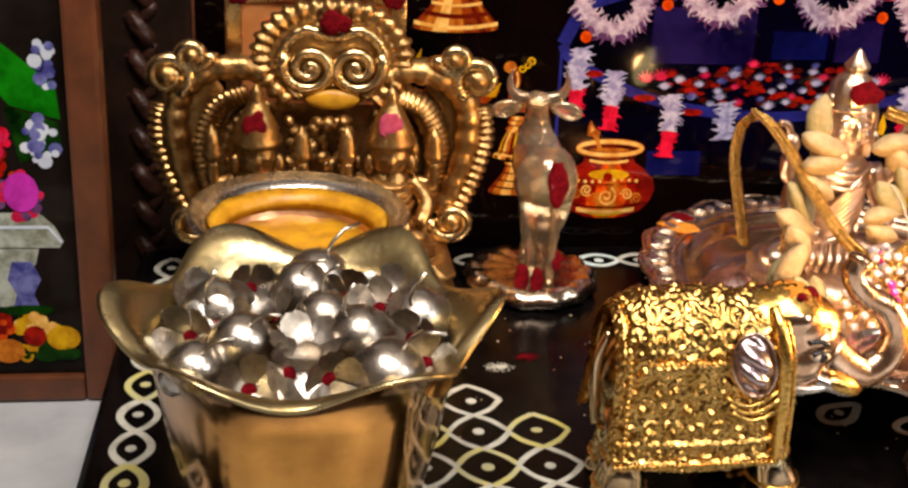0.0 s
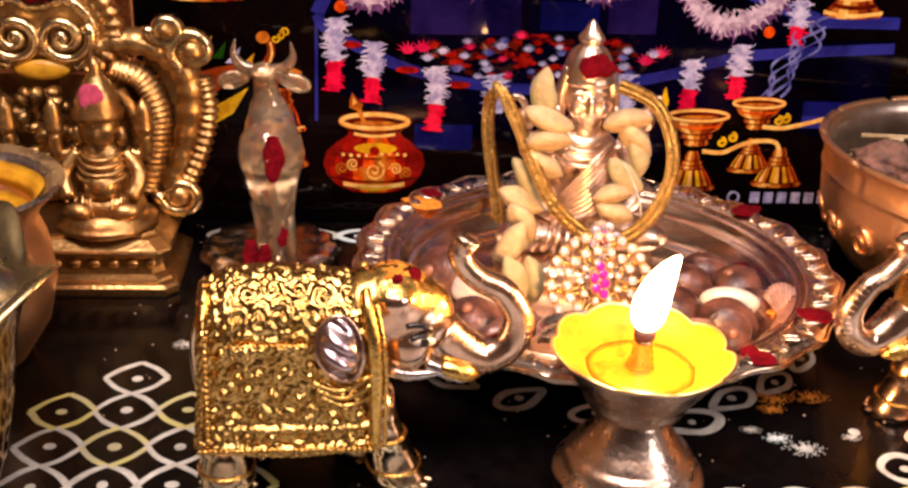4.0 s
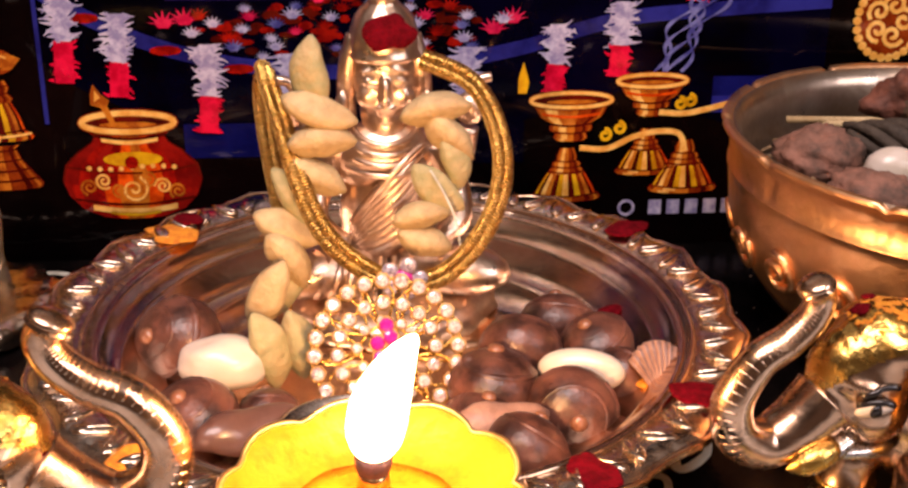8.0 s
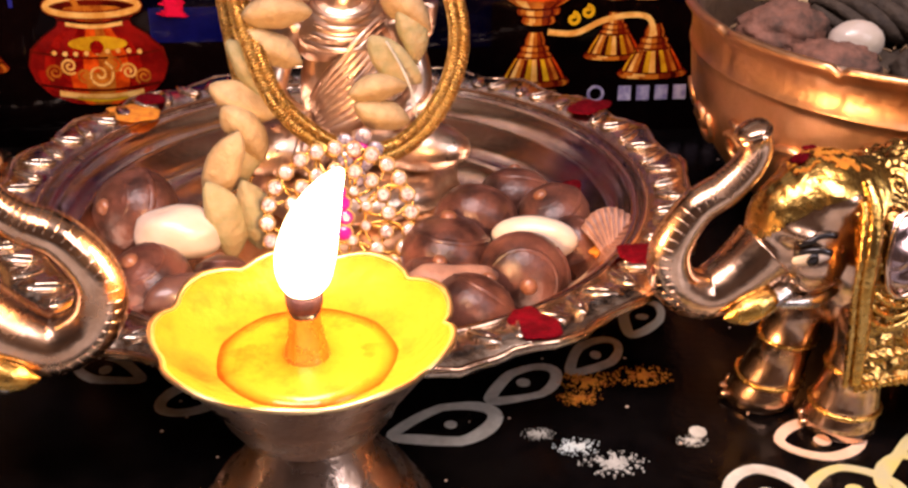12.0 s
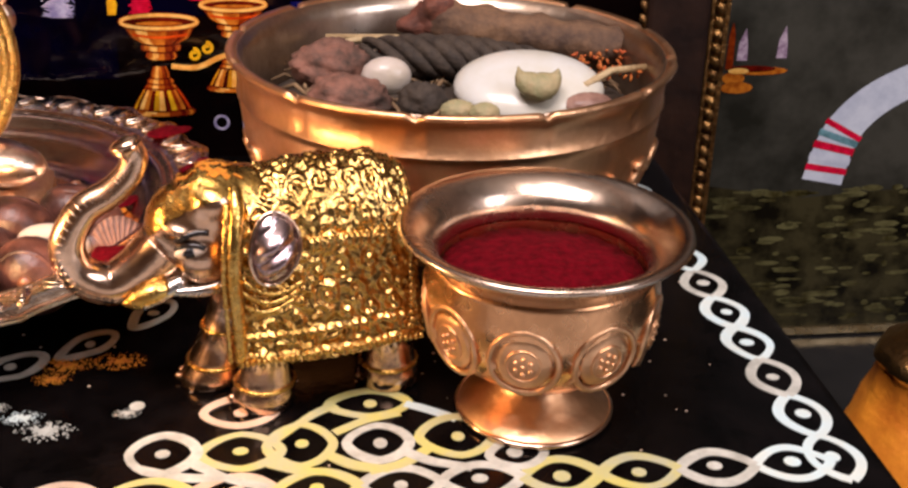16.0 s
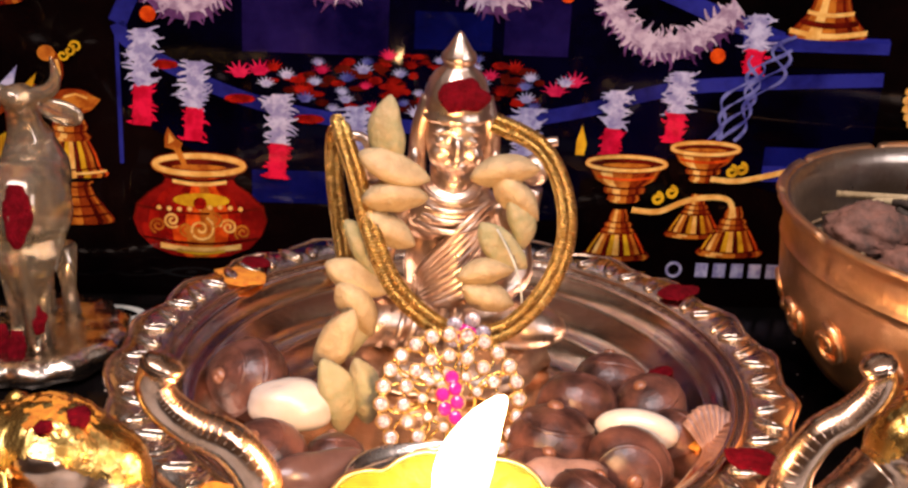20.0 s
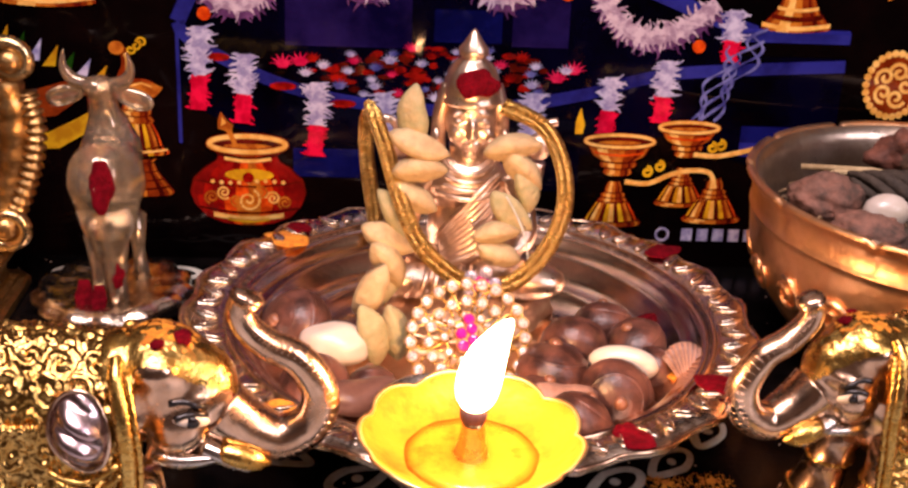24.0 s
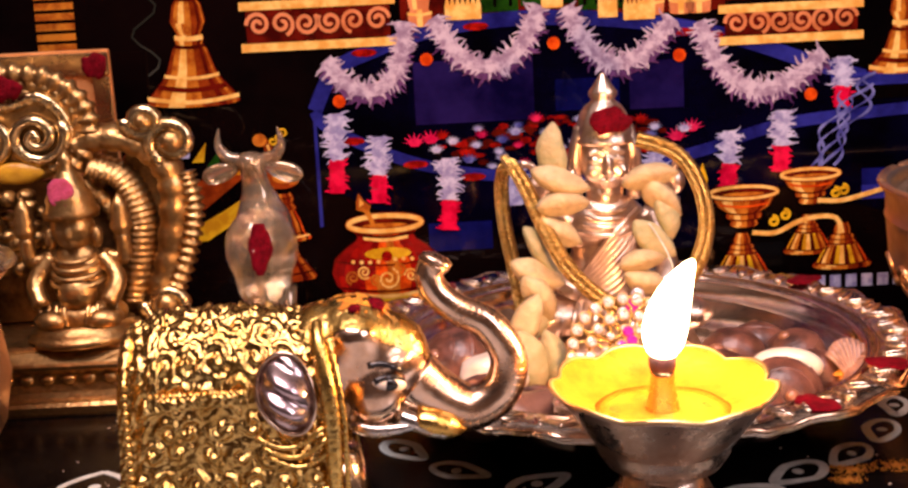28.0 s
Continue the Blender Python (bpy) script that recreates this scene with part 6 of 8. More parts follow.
for s in (-1, 1):
    tube(bm, curve([(s * 0.85, -0.1, 9.2), (s * 1.12, -0.2, 8.2), (s * 1.18, -0.1, 7.2), (s * 1.15, 0, 6.3)], 12), 0.3, 8)
    blob(bm, (s * 1.3, -0.4, 7.2), (0.22, 0.25, 0.4), seg=10, rings=7)
lathe(bm, [(1.02, 8.5), (1.16, 8.6), (1.16, 8.72), (1.08, 8.8), (1.1, 9.0), (1.02, 9.4), (0.9, 9.75), (0.72, 10.0), (0.52, 10.15), (0.44, 10.25), (0.56, 10.4), (0.56, 10.55), (0.36, 10.8), (0.12, 11.2), (0.02, 11.3)], 36, 0, -0.05, mod=lambda a, r, z: (r * (1 + 0.025 * math.sin(a * 12)), z))
idol_mat = material("idol_silver", (0.82, 0.66, 0.52), 0.27, 1.0, (0.6, 0.42, 0.3), 140, 0.2, 400, rough2=0.4)
solo("seated_idol", bm, idol_mat, -1.9, 12.5, 0.5, 0, "small seated silver idol with a tall crown, sitting in the dish", "statue").scale = (0.94, 0.94, 0.94)
solo("kumkum_mark", dab(0.72, 0.16, 0.75, 4), KUMKUM, -1.85, 11.42, 9.45, 0, "thick dab of dark red powder on the idol's crown", "powder", rx=70)

# ---- strung seed pods round the idol ----


def pod_shape(seed):
    """A wrinkled three-ridged pod with blunt ends, a little bent."""
    bm = tube(bmesh.new(), [(-0.98 + 1.96 * i / 16, 0, 0) for i in range(17)], [0.06, 0.21, 0.3, 0.37, 0.43, 0.46, 0.48, 0.49, 0.49, 0.48, 0.46, 0.43, 0.39, 0.34, 0.27, 0.17, 0.05], 24)
    for v in bm.verts:
        a = math.atan2(v.co.z, v.co.y)
        k = 1 + 0.12 * math.cos(3 * a + seed) + 0.06 * noise.noise(v.co * 2.2 + Vector((seed * 3, 0, 0))) + 0.022 * math.sin(a * 14 + seed)
        v.co.y *= k
        v.co.z *= k
        v.co.z += 0.1 * math.sin(seed * 2) * (1 - v.co.x ** 2) + 0.08 * noise.noise(Vector((v.co.x * 1.5, seed, 0)))
    return bm


pods = [solo("cardamom_pod", pod_shape(s), POD, 0, 0, 0, 0, "dry straw-coloured cardamom pod strung on the idol", "seed pod", "garland of pods") for s in (1, 2, 4, 5)]
greens = [p.data.copy() for p in pods]
for g in greens:
    g.materials[0] = POD_GREEN
PODS = ((-3.55, 9.5, 8.9, 95, 0), (-3.45, 9.1, 7.95, -20, 1), (-3.4, 8.9, 7.05, 3, 1), (-3.6, 8.8, 6.1, -30, 1), (-4.2, 8.8, 5.2, -60, 1), (-4.4, 8.5, 4.6, -25, 1), (-4.45, 8.1, 3.8, -58, 1), (-5.0, 7.6, 3.2, 62, 1),
        (-5.0, 6.6, 2.1, -76, 1), (-4.2, 6.8, 2.1, 100, 0), (-0.65, 9.2, 7.85, 12, 1), (-0.25, 9.1, 7.15, -48, 1), (-0.2, 9.0, 6.4, -75, 1), (-0.6, 8.8, 5.6, -42, 0), (-1.1, 8.5, 4.85, 8, 1), (-1.0, 8.4, 4.15, -18, 1), (-4.7, 8.2, 2.7, 40, 0))
for i, (x, y, z, tilt, plain) in enumerate(PODS):
    x += -0.3 if x < -2 else 0.1
    y += 1.3 * min(1.0, max(0.0, (y - 5.5) / 3.2))
    z = 0.5 + (z - 0.5) * 0.95
    m = pose(x * 0.01, y * 0.01, z * 0.01, rnd.uniform(-30, 30), -tilt, rnd.uniform(-14, 14))
    src = pods[i % 4]
    if i < 4:
        src.matrix_world, ob = m, src
    else:
        ob = copy_thing(src, m)
    ob.scale = Vector((rnd.uniform(0.85, 1.1), rnd.uniform(0.7, 0.95), rnd.uniform(0.75, 1.0))) * (1.12 if x < -2 else 0.98)
    if not plain:
        ob.data = greens[i % 4]
        ob["label"] = "dry greenish cardamom pod strung on the idol"

solo("cotton_thread", tube(bmesh.new(), curve([(-0.75, 9.8, 6.0), (-0.35, 9.5, 5.35), (-0.05, 9.2, 4.6), (0.1, 9.0, 3.5)], 18), 0.035, 5), CHALK, 0, 0, 0, 0, "thin cream cotton thread hanging from the strung pods", "thread")

# ---- the gold chain and its jewelled pendant ----
neck = thing("necklace", -1.7, 10.1, -0.1, label="gold mesh necklace with stone-set pendant hung round the idol", category="necklace")
loop = curve([(-3.2, 3.7, 1.05), (-3.35, 4.0, 2.3), (-3.6, 4.5, 3.8), (-3.85, 4.9, 5.4), (-3.9, 4.7, 6.8), (-3.8, 4.2, 7.6), (-3.7, 3.4, 7.98), (-3.5, 2.3, 7.8), (-3.12, 1.0, 7.1), (-2.7, -0.4, 6.1), (-2.05, -1.6, 4.95), (-1.0, -1.8, 3.9), (0.1, -1.8, 3.4), (1.3, -1.5, 3.5), (2.4, -1.0, 4.5), (2.95, -0.5, 5.9), (2.8, 0.0, 7.3), (2.1, 0.5, 8.4), (0.8, 1.0, 8.9)], 120)


def band(keys, half, thick):
    """A flat strap along the keys, facing outwards."""
    bm, rows = bmesh.new(), []
    for i, p in enumerate(keys):
        d = (keys[min(i + 1, len(keys) - 1)] - keys[max(i - 1, 0)]).normalized()
        o = Vector((0.25, -0.85, 0.45)).cross(d).normalized()
        f = d.cross(o).normalized() * thick
        rows.append([bm.verts.new(p + o * half * math.cos(a) + f * math.sin(a)) for a in [k * math.pi / 5 for k in range(10)]])
    for r, s in zip(rows, rows[1:]):
        for k in range(10):
            bm.faces.new((r[k], r[(k + 1) % 10], s[(k + 1) % 10], s[k]))
    bm.faces.new(rows[0])
    bm.faces.new(rows[-1])
    return bm


part("chain", band(loop, 0.31, 0.11), CHAIN, neck, "flat woven gold chain")
bm = bmesh.new()
for i in range(1, len(loop) - 1):
    d = (loop[i + 1] - loop[i - 1]).normalized()
    o = Vector((0.25, -0.85, 0.45)).cross(d).normalized()
    f = d.cross(o).normalized()
    for q in (0.0, 0.33, 0.66):
        mid = loop[i].lerp(loop[i + 1], q)
        for s in (-1, 1):
            tube(bm, [mid + f * 0.12 + d * 0.06, mid + f * 0.11 + o * s * 0.16, mid + f * 0.07 + o * s * 0.27 + d * 0.05], 0.027, 4)
            tube(bm, [mid - f * 0.12 + d * 0.06, mid - f * 0.11 + o * s * 0.16, mid - f * 0.07 + o * s * 0.27 + d * 0.05], 0.027, 4)
tagged(part("mesh_weave", bm, GOLD, neck), kind="stuff")
links = bmesh.new()
for i in range(12):
    z = 4.6 - i * 0.26
    flip = i % 2
    tube(links, [(-3.1 + (0.0 if flip else 0.13 * math.cos(a * 0.785)), 0.3 + (0.13 * math.cos(a * 0.785) if flip else 0.0), z + 0.18 * math.sin(a * 0.785)) for a in range(8)], 0.035, 5, True)
tagged(part("chain_link", links, GOLD, neck), kind="stuff")
pend = part("pendant", tube(bmesh.new(), [(1.18 * 1.04 * math.cos(i * 0.131) - 0.1, 1.18 * math.sin(i * 0.131), 0.08) for i in range(48)], 0.045, 6, True), GOLD, neck, "round open gold pendant set with clear stones")
for r in (0.62, 1.78):
    part("ring_wire", tube(bmesh.new(), [(r * 1.04 * math.cos(i * 0.131) - 0.1, r * math.sin(i * 0.131), 0.08) for i in range(48)], 0.045, 6, True), GOLD, pend)
for i in range(9):
    a = i * 0.698
    part("spoke", tube(bmesh.new(), [(0.5 * math.cos(a) - 0.1, 0.5 * math.sin(a), 0.06), (1.8 * math.cos(a + 0.2) - 0.1, 1.75 * math.sin(a + 0.2), 0.06)], 0.05, 5), GOLD, pend)
    # a gilt leaf-shaped outline between the rings
    part("leaf_outline", tube(bmesh.new(), [((1.2 + 0.55 * math.cos(b)) * math.cos(a + 0.3 * math.sin(b)) - 0.1, (1.2 + 0.55 * math.cos(b)) * math.sin(a + 0.3 * math.sin(b)), 0.1) for b in [k * 0.524 for k in range(12)]], 0.04, 5, True), GOLD, pend)
pend.matrix_basis = pose(-0.0035, -0.041, 0.0265, 62, 0, 0) @ Matrix.Rotation(0.3, 4, "Z") @ Matrix.Scale(1.04, 4)


def stone(x, y, r, mat=GEM_CLEAR, z=0.18):
    """A stone in a gilt claw setting on the pendant."""
    turn = 7.3 * x + 3.1 * y
    cut = lathe(bmesh.new(), [(0.02, -0.8 * r), (0.98 * r, 0.0), (0.98 * r, 0.08 * r), (0.8 * r, 0.42 * r), (0.48 * r, 0.55 * r), (0.02, 0.55 * r)], 8)
    bmesh.ops.transform(cut, matrix=Matrix.Translation((x, y, z)) @ Matrix.Rotation(turn, 4, "Z") @ Matrix.Rotation(0.16 * math.sin(turn), 4, "X"), verts=cut.verts)
    gem = part("stone", cut, mat, pend, flat=True)
    part("setting", tube(bmesh.new(), [(x + r * 1.12 * math.cos(a * 0.785), y + r * 1.12 * math.sin(a * 0.785), z - 0.03) for a in range(8)], r * 0.17, 5, True), BRASS, gem)


for i in range(24):
    a = i * 2 * math.pi / 24
    stone(1.78 * math.cos(a) - 0.1, 1.72 * math.sin(a), 0.175)
for i in range(16):
    a = i * 2 * math.pi / 16 + 0.15
    stone(1.22 * math.cos(a) - 0.1, 1.18 * math.sin(a), 0.165, z=0.25)
for i in range(9):
    a = i * 2 * math.pi / 9
    stone(0.72 * math.cos(a) - 0.1, 0.7 * math.sin(a) + 0.05, 0.125, z=0.3)
for x, y in ((-0.25, 0.25), (0.1, 0.3), (-0.3, -0.12), (0.05, -0.05), (-0.1, -0.4), (0.1, 0.6)):
    stone(x, y, 0.19, GEM_PINK, 0.36)
top = part("pendant_flower", blob(bmesh.new(), (0.1, -2.0, 3.6), (0.3, 0.2, 0.3), seg=10, rings=7), GEM_PINK, neck, "small flower of clear stones round a pink one")
for i in range(5):
    a = i * 1.257
    part("stone", blob(bmesh.new(), (0.1 + 0.45 * math.cos(a), -1.98, 3.6 + 0.42 * math.sin(a)), (0.24, 0.15, 0.24), seg=9, rings=6), GEM_CLEAR, top)
part("pendant_drop", blob(bmesh.new(), (0.05, -2.2, 2.85), (0.27, 0.18, 0.27), seg=10, rings=7), GEM_CLEAR, neck)

# ---- the big copper bowl of roots and shells ----
bowl = thing("copper_bowl", 15.2, 10.1, 0, label="wide tinned copper bowl holding roots, shells and stones", category="bowl")
bowl.scale = (0.975, 0.975, 0.96)


def nicked(a, r, z, k=12):
    e = 1.0 if z > 6.3 and r > 6.9 else 0.0
    notch = math.exp(-((a * k / (2 * math.pi)) % 1.0 - 0.5) ** 2 * 900)
    return r * (1 - 0.02 * e * notch), z - 0.2 * e * notch


part("wall", lathe(bmesh.new(), [(0.1, 0.0), (3.2, 0.0), (3.4, 0.15), (3.3, 0.5), (4.4, 0.8), (5.7, 1.6), (6.6, 2.9), (7.0, 4.1), (7.12, 5.2), (7.13, 5.48), (7.2, 5.52), (7.2, 5.58), (7.15, 5.62), (7.2, 6.4), (7.28, 6.6), (7.44, 6.76), (7.5, 6.85), (7.44, 6.98), (7.2, 6.94), (6.95, 6.3), (6.85, 5.2), (6.5, 3.4), (5.4, 1.9), (3.2, 0.9), (0.1, 0.8)], 240, mod=nicked), COPPER, bowl, "copper wall with a raised line and a nicked lip")
part("lining", lathe(bmesh.new(), [(7.16, 6.88), (6.93, 6.3), (6.82, 5.2), (6.47, 3.4), (5.37, 1.95), (5.3, 2.0), (6.4, 3.4), (6.75, 5.2), (6.86, 6.3), (7.1, 6.88)], 72, ring_shape=True), COPPER_GREY, bowl, "grey tinned lining")
bm = bmesh.new()
for i in range(20):
    a = i * 2 * math.pi / 20
    pts = [((6.63 + 0.33 * (p[1] - 2.9)) * math.cos(a + p[0] / 6.7), (6.63 + 0.33 * (p[1] - 2.9)) * math.sin(a + p[0] / 6.7), p[1]) for p in spiral(0, 3.5, 0.1, 0.75, i, 1.5, 18)]
    tube(bm, pts, 0.14, 6)
tagged(part("embossed_scroll", bm, COPPER, bowl, "band of embossed scrolls"), kind="stuff")
part("loose_fill", lathe(bmesh.new(), [(0.1, 5.0), (3.5, 4.9), (6.3, 4.7), (6.6, 4.6), (6.3, 4.4), (0.1, 4.4)], 40, mod=lambda a, r, z: (r, z + 0.35 * noise.noise((r * math.cos(a) * 0.7, r * math.sin(a) * 0.7, 1)))), ROOT_DARK, bowl, "dark bed of dried herbs")


def nub(name, x, y, z, r, mat, label, cat, seed, rz=0, rough=0.16):
    return solo(name, blob(bmesh.new(), (0, 0, 0), r, seg=40, rings=28, mod=lambda v: 1 + rough * 0.9 * noise.noise(v * 2.0 + Vector((seed, 0, 0))) + rough * 1.0 * noise.noise(Vector((v.x * 3, v.y * 9, v.z * 9)) + Vector((seed, 1, 0)))), mat, x, y + 0.8, z - 0.25, rz, label, cat, "things in the copper bowl")


nub("dried_nut", 11.3, 11.2, 5.6, (1.4, 1.05, 0.9), STONE_PINK, "wrinkled dusty nut lying in the copper bowl", "nut", 1, 10)
nub("dried_nut", 11.8, 8.3, 5.4, (1.35, 0.95, 0.75), STONE_PINK, "wrinkled dusty nut lying in the copper bowl", "nut", 5, -20)
nub("white_shell", 13.1, 10.0, 5.6, (0.85, 0.6, 0.65), SHELL_WHITE, "small white round shell lying in the copper bowl", "shell", 3, 0, 0.03)
nub("dark_seed", 14.1, 7.9, 5.4, (0.75, 0.65, 0.65), ROOT_DARK, "round black seed lying in the copper bowl", "seed", 7)
nub("pebble", 15.2, 7.3, 5.3, (0.6, 0.4, 0.35), POD_GREEN, "small olive seed husk lying in the copper bowl", "husk", 9, 0, 0.07)
nub("pebble", 16.0, 7.0, 5.3, (0.5, 0.4, 0.35), POD_GREEN, "small olive seed husk lying in the copper bowl", "husk", 11, 0, 0.07)
nub("pebble", 19.4, 7.4, 5.4, (0.9, 0.6, 0.4), SHELL_PALE, "pale flat piece of shell lying in the copper bowl", "shell", 13, 0, 0.07)
solo("white_shell", blob(bmesh.new(), (0, 0, 0), (2.5, 1.75, 0.8), seg=30, rings=14), material("white_disc_shell", (0.64, 0.64, 0.6), 0.3, 0, (0.56, 0.53, 0.42), 40, coat=0.3), 17.7, 9.4, 5.35, -8, "large smooth white cowrie lying in the copper bowl", "shell", "things in the copper bowl", rx=22)
solo("horned_pod", tube(bmesh.new(), curve([(-0.7, 0, 0.7), (-0.55, 0, 0.3), (0, -0.1, 0.05), (0.5, 0, 0.3), (0.6, 0, 0.62)], 14), [0.03, 0.08, 0.2, 0.34, 0.42, 0.46, 0.5, 0.5, 0.42, 0.3, 0.18, 0.1, 0.03], 10, flatten=0.8), POD_GREEN, 17.75, 8.05, 5.8, 0, "olive two-horned water chestnut husk", "husk", "things in the copper bowl")
bm = tube(bmesh.new(), curve([(-3.4, 0.5, 0.35), (-1.8, 0.3, 0.25), (0.6, 0.1, 0.1), (2.6, -0.1, 0.0), (3.6, -0.2, -0.1)], 48), [0.5 + 0.4 * math.sin(min(1, i / 8) * 1.57) - 0.004 * i for i in range(49)], 18)
for v in bm.verts:
    v.co += Vector((0, 1, 1)) * (0.14 * noise.noise(v.co * 1.6) + 0.1 * noise.noise(Vector((v.co.x * 0.6, v.co.y * 5, v.co.z * 5))))
log = thing("root_log", 18.2, 13.7, 5.75, -14, "thick dry root with a knotted dark end, in the bowl", "root", "things in the copper bowl")
part("stem", bm, WOOD, log)
part("knot", moulded(bmesh.new(), (-3.3, 0.5, 0.4), [((-3.3, 0.5, 0.4), (0.9, 0.75, 0.7)), ((-4.0, 0.3, 0.2), (0.6, 0.5, 0.4)), ((-3.1, 0.2, 1.0), (0.6, 0.5, 0.45)), ((-2.6, 0.5, 0.7), (0.6, 0.5, 0.4))], 0.25, 36, 26, rough=lambda p: 0.16 * noise.noise(p * 2.2) + 0.1 * noise.noise(p * 6)), material("red_brown_knot", (0.17, 0.055, 0.03), 0.75, 0, (0.06, 0.02, 0.012), 150, 0.9, 350), log, "knotted reddish brown end")
for i in range(6):
    # strands laid round one another like a rope
    pts = [(-3.0 + 6.0 * t, 0.12 + 0.62 * math.cos(t * 9 + i * 1.05), 0.35 + 0.5 * math.sin(t * 9 + i * 1.05) - 0.4 * (t - 0.5) ** 2) for t in [j / 30 for j in range(31)]]
    solo("twisted_root", tube(bmesh.new(), pts, [0.1 + 0.2 * math.sin(math.pi * (j + 1) / 32) for j in range(31)], 8), ROOT_DARK, 15.3, 12.0, 5.25, -13, "dark dried root strand twisted like rope, in the bowl", "root", "things in the copper bowl")
for x, y, rz, l in ((13.6, 12.9, -22, 2.6), (14.8, 12.6, -14, 2.4), (12.2, 12.6, 20, 1.6), (20.6, 8.8, 35, 1.5)):
    solo("dry_twig", tube(bmesh.new(), [(-l, 0, 0), (0, 0.15, 0.2), (l, -0.1, 0.1)], 0.13, 6), POD, x, y + 0.7, 5.65, rz, "thin straw-coloured twig lying in the copper bowl", "twig", "things in the copper bowl")
bm = bmesh.new()
for _ in range(220):
    a, q = rnd.uniform(0, 6.28), 5.9 * rnd.random() ** 0.5
    tx, ty, l = rnd.uniform(-1, 1), rnd.uniform(-1, 1), rnd.uniform(0.25, 0.7)
    cx, cy = q * math.cos(a), q * math.sin(a)
    tube(bm, [(cx - tx * l, cy - ty * l, 5.02), (cx, cy, 5.15 + 0.15 * rnd.random()), (cx + tx * l, cy + ty * l, 5.05)], rnd.uniform(0.03, 0.09), 5)
solo("herb_chaff", bm, material("dry_chaff", (0.3, 0.19, 0.09), 0.8, 0, (0.1, 0.06, 0.03), 60, 0.5, 500), 15.2, 10.1, -0.2, 0, "broken dry stalks and bark strewn in the copper bowl", "herbs", kind="stuff")
bm = bmesh.new()
for _ in range(60):
    blob(bm, (rnd.uniform(-1, 1), rnd.uniform(-1.2, 1.2), rnd.uniform(0, 0.5)), (0.14, 0.05, 0.05), (rnd.uniform(0, 90), rnd.uniform(0, 90), rnd.uniform(0, 180)), 5, 4)
solo("saffron_heap", bm, material("saffron", (0.45, 0.06, 0.015), 0.7, 0, (0.6, 0.2, 0.03), 200), 20.7, 11.0, 5.35, 0, "small heap of red saffron threads in the copper bowl", "spice", kind="stuff")

# ---- the copper goblet of red powder ----
gob = thing("copper_goblet", 16.2, -1.15, 0, label="embossed copper goblet on a foot, full of dark red powder", category="goblet")
gob.scale = (0.96, 0.96, 0.98)
part("foot", lathe(bmesh.new(), [(0.1, 0), (2.1, 0), (2.16, 0.1), (2.05, 0.25), (1.7, 0.4), (1.15, 0.8), (0.85, 1.15), (0.95, 1.3), (0.1, 1.3)], 48), COPPER, gob, "flared polished foot")
part("cup", lathe(bmesh.new(), [(0.1, 1.22), (0.9, 1.22), (1.8, 1.5), (2.6, 2.15), (3.05, 3.1), (3.1, 3.9), (3.0, 4.4), (3.02, 4.5), (2.95, 4.62), (2.8, 4.62), (2.75, 4.5), (2.85, 3.6), (2.4, 2.3), (0.1, 1.6)], 72), material("goblet_copper", (0.86, 0.48, 0.24), 0.2, 1.0, (0.66, 0.35, 0.17), 90, 0.15, 400, rough2=0.32), gob, "rounded cup with a flared lip")
part("lip", lathe(bmesh.new(), [(2.97, 4.6), (3.05, 4.72), (3.3, 4.98), (3.72, 5.28), (3.82, 5.38), (3.8, 5.48), (3.68, 5.5), (3.35, 5.36), (2.98, 5.05), (2.8, 4.8), (2.72, 4.4), (2.76, 4.3)], 96, ring_shape=True), material("tinned_lip", (0.74, 0.6, 0.48), 0.2, 1.0, (0.58, 0.42, 0.3), 60, 0.1, 300, rough2=0.3), gob, "smooth flared lip with worn tinning")
part("foot_rim", tube(bmesh.new(), [(2.12 * math.cos(i * 0.131), 2.12 * math.sin(i * 0.131), 0.12) for i in range(48)], 0.09, 6, True), SILVER_WARM, gob)
for i in range(9):
    # a raised round medallion with a rim and a few dots
    a = i * 2 * math.pi / 9 + 0.2
    turn = Matrix.Rotation(a, 4, "Z") @ Matrix.Translation((2.93, 0, 3.05)) @ Matrix.Rotation(radians(8), 4, "Y")
    bm = blob(bmesh.new(), (0, 0, 0), (0.16, 0.72, 0.76), seg=20, rings=12)
    tube(bm, [(0.02 - 0.04 * math.cos(k * 0.262) ** 2, 0.86 * math.sin(k * 0.262), 0.9 * math.cos(k * 0.262)) for k in range(24)], 0.09, 6, True)
    tube(bm, [(0.13, 0.42 * math.sin(k * 0.262), 0.45 * math.cos(k * 0.262)) for k in range(24)], 0.05, 5, True)
    for k in range(7):
        q = 0.22 if k else 0.0
        blob(bm, (0.17, q * math.sin(k * 1.05), q * math.cos(k * 1.05)), (0.06, 0.07, 0.07), seg=6, rings=4)
    bm.transform(turn)
    part("medallion", bm, COPPER, gob, "embossed round medallion")
    part("leaf_scroll", tube(bmesh.new(), [(3.0 * math.cos(a + 0.35 + 0.1 * math.sin(k * 0.8)), 3.0 * math.sin(a + 0.35 + 0.1 * math.sin(k * 0.8)), 2.5 + 0.19 * k) for k in range(9)], [0.03, 0.08, 0.1, 0.08, 0.06, 0.08, 0.1, 0.08, 0.03], 6), COPPER, gob)
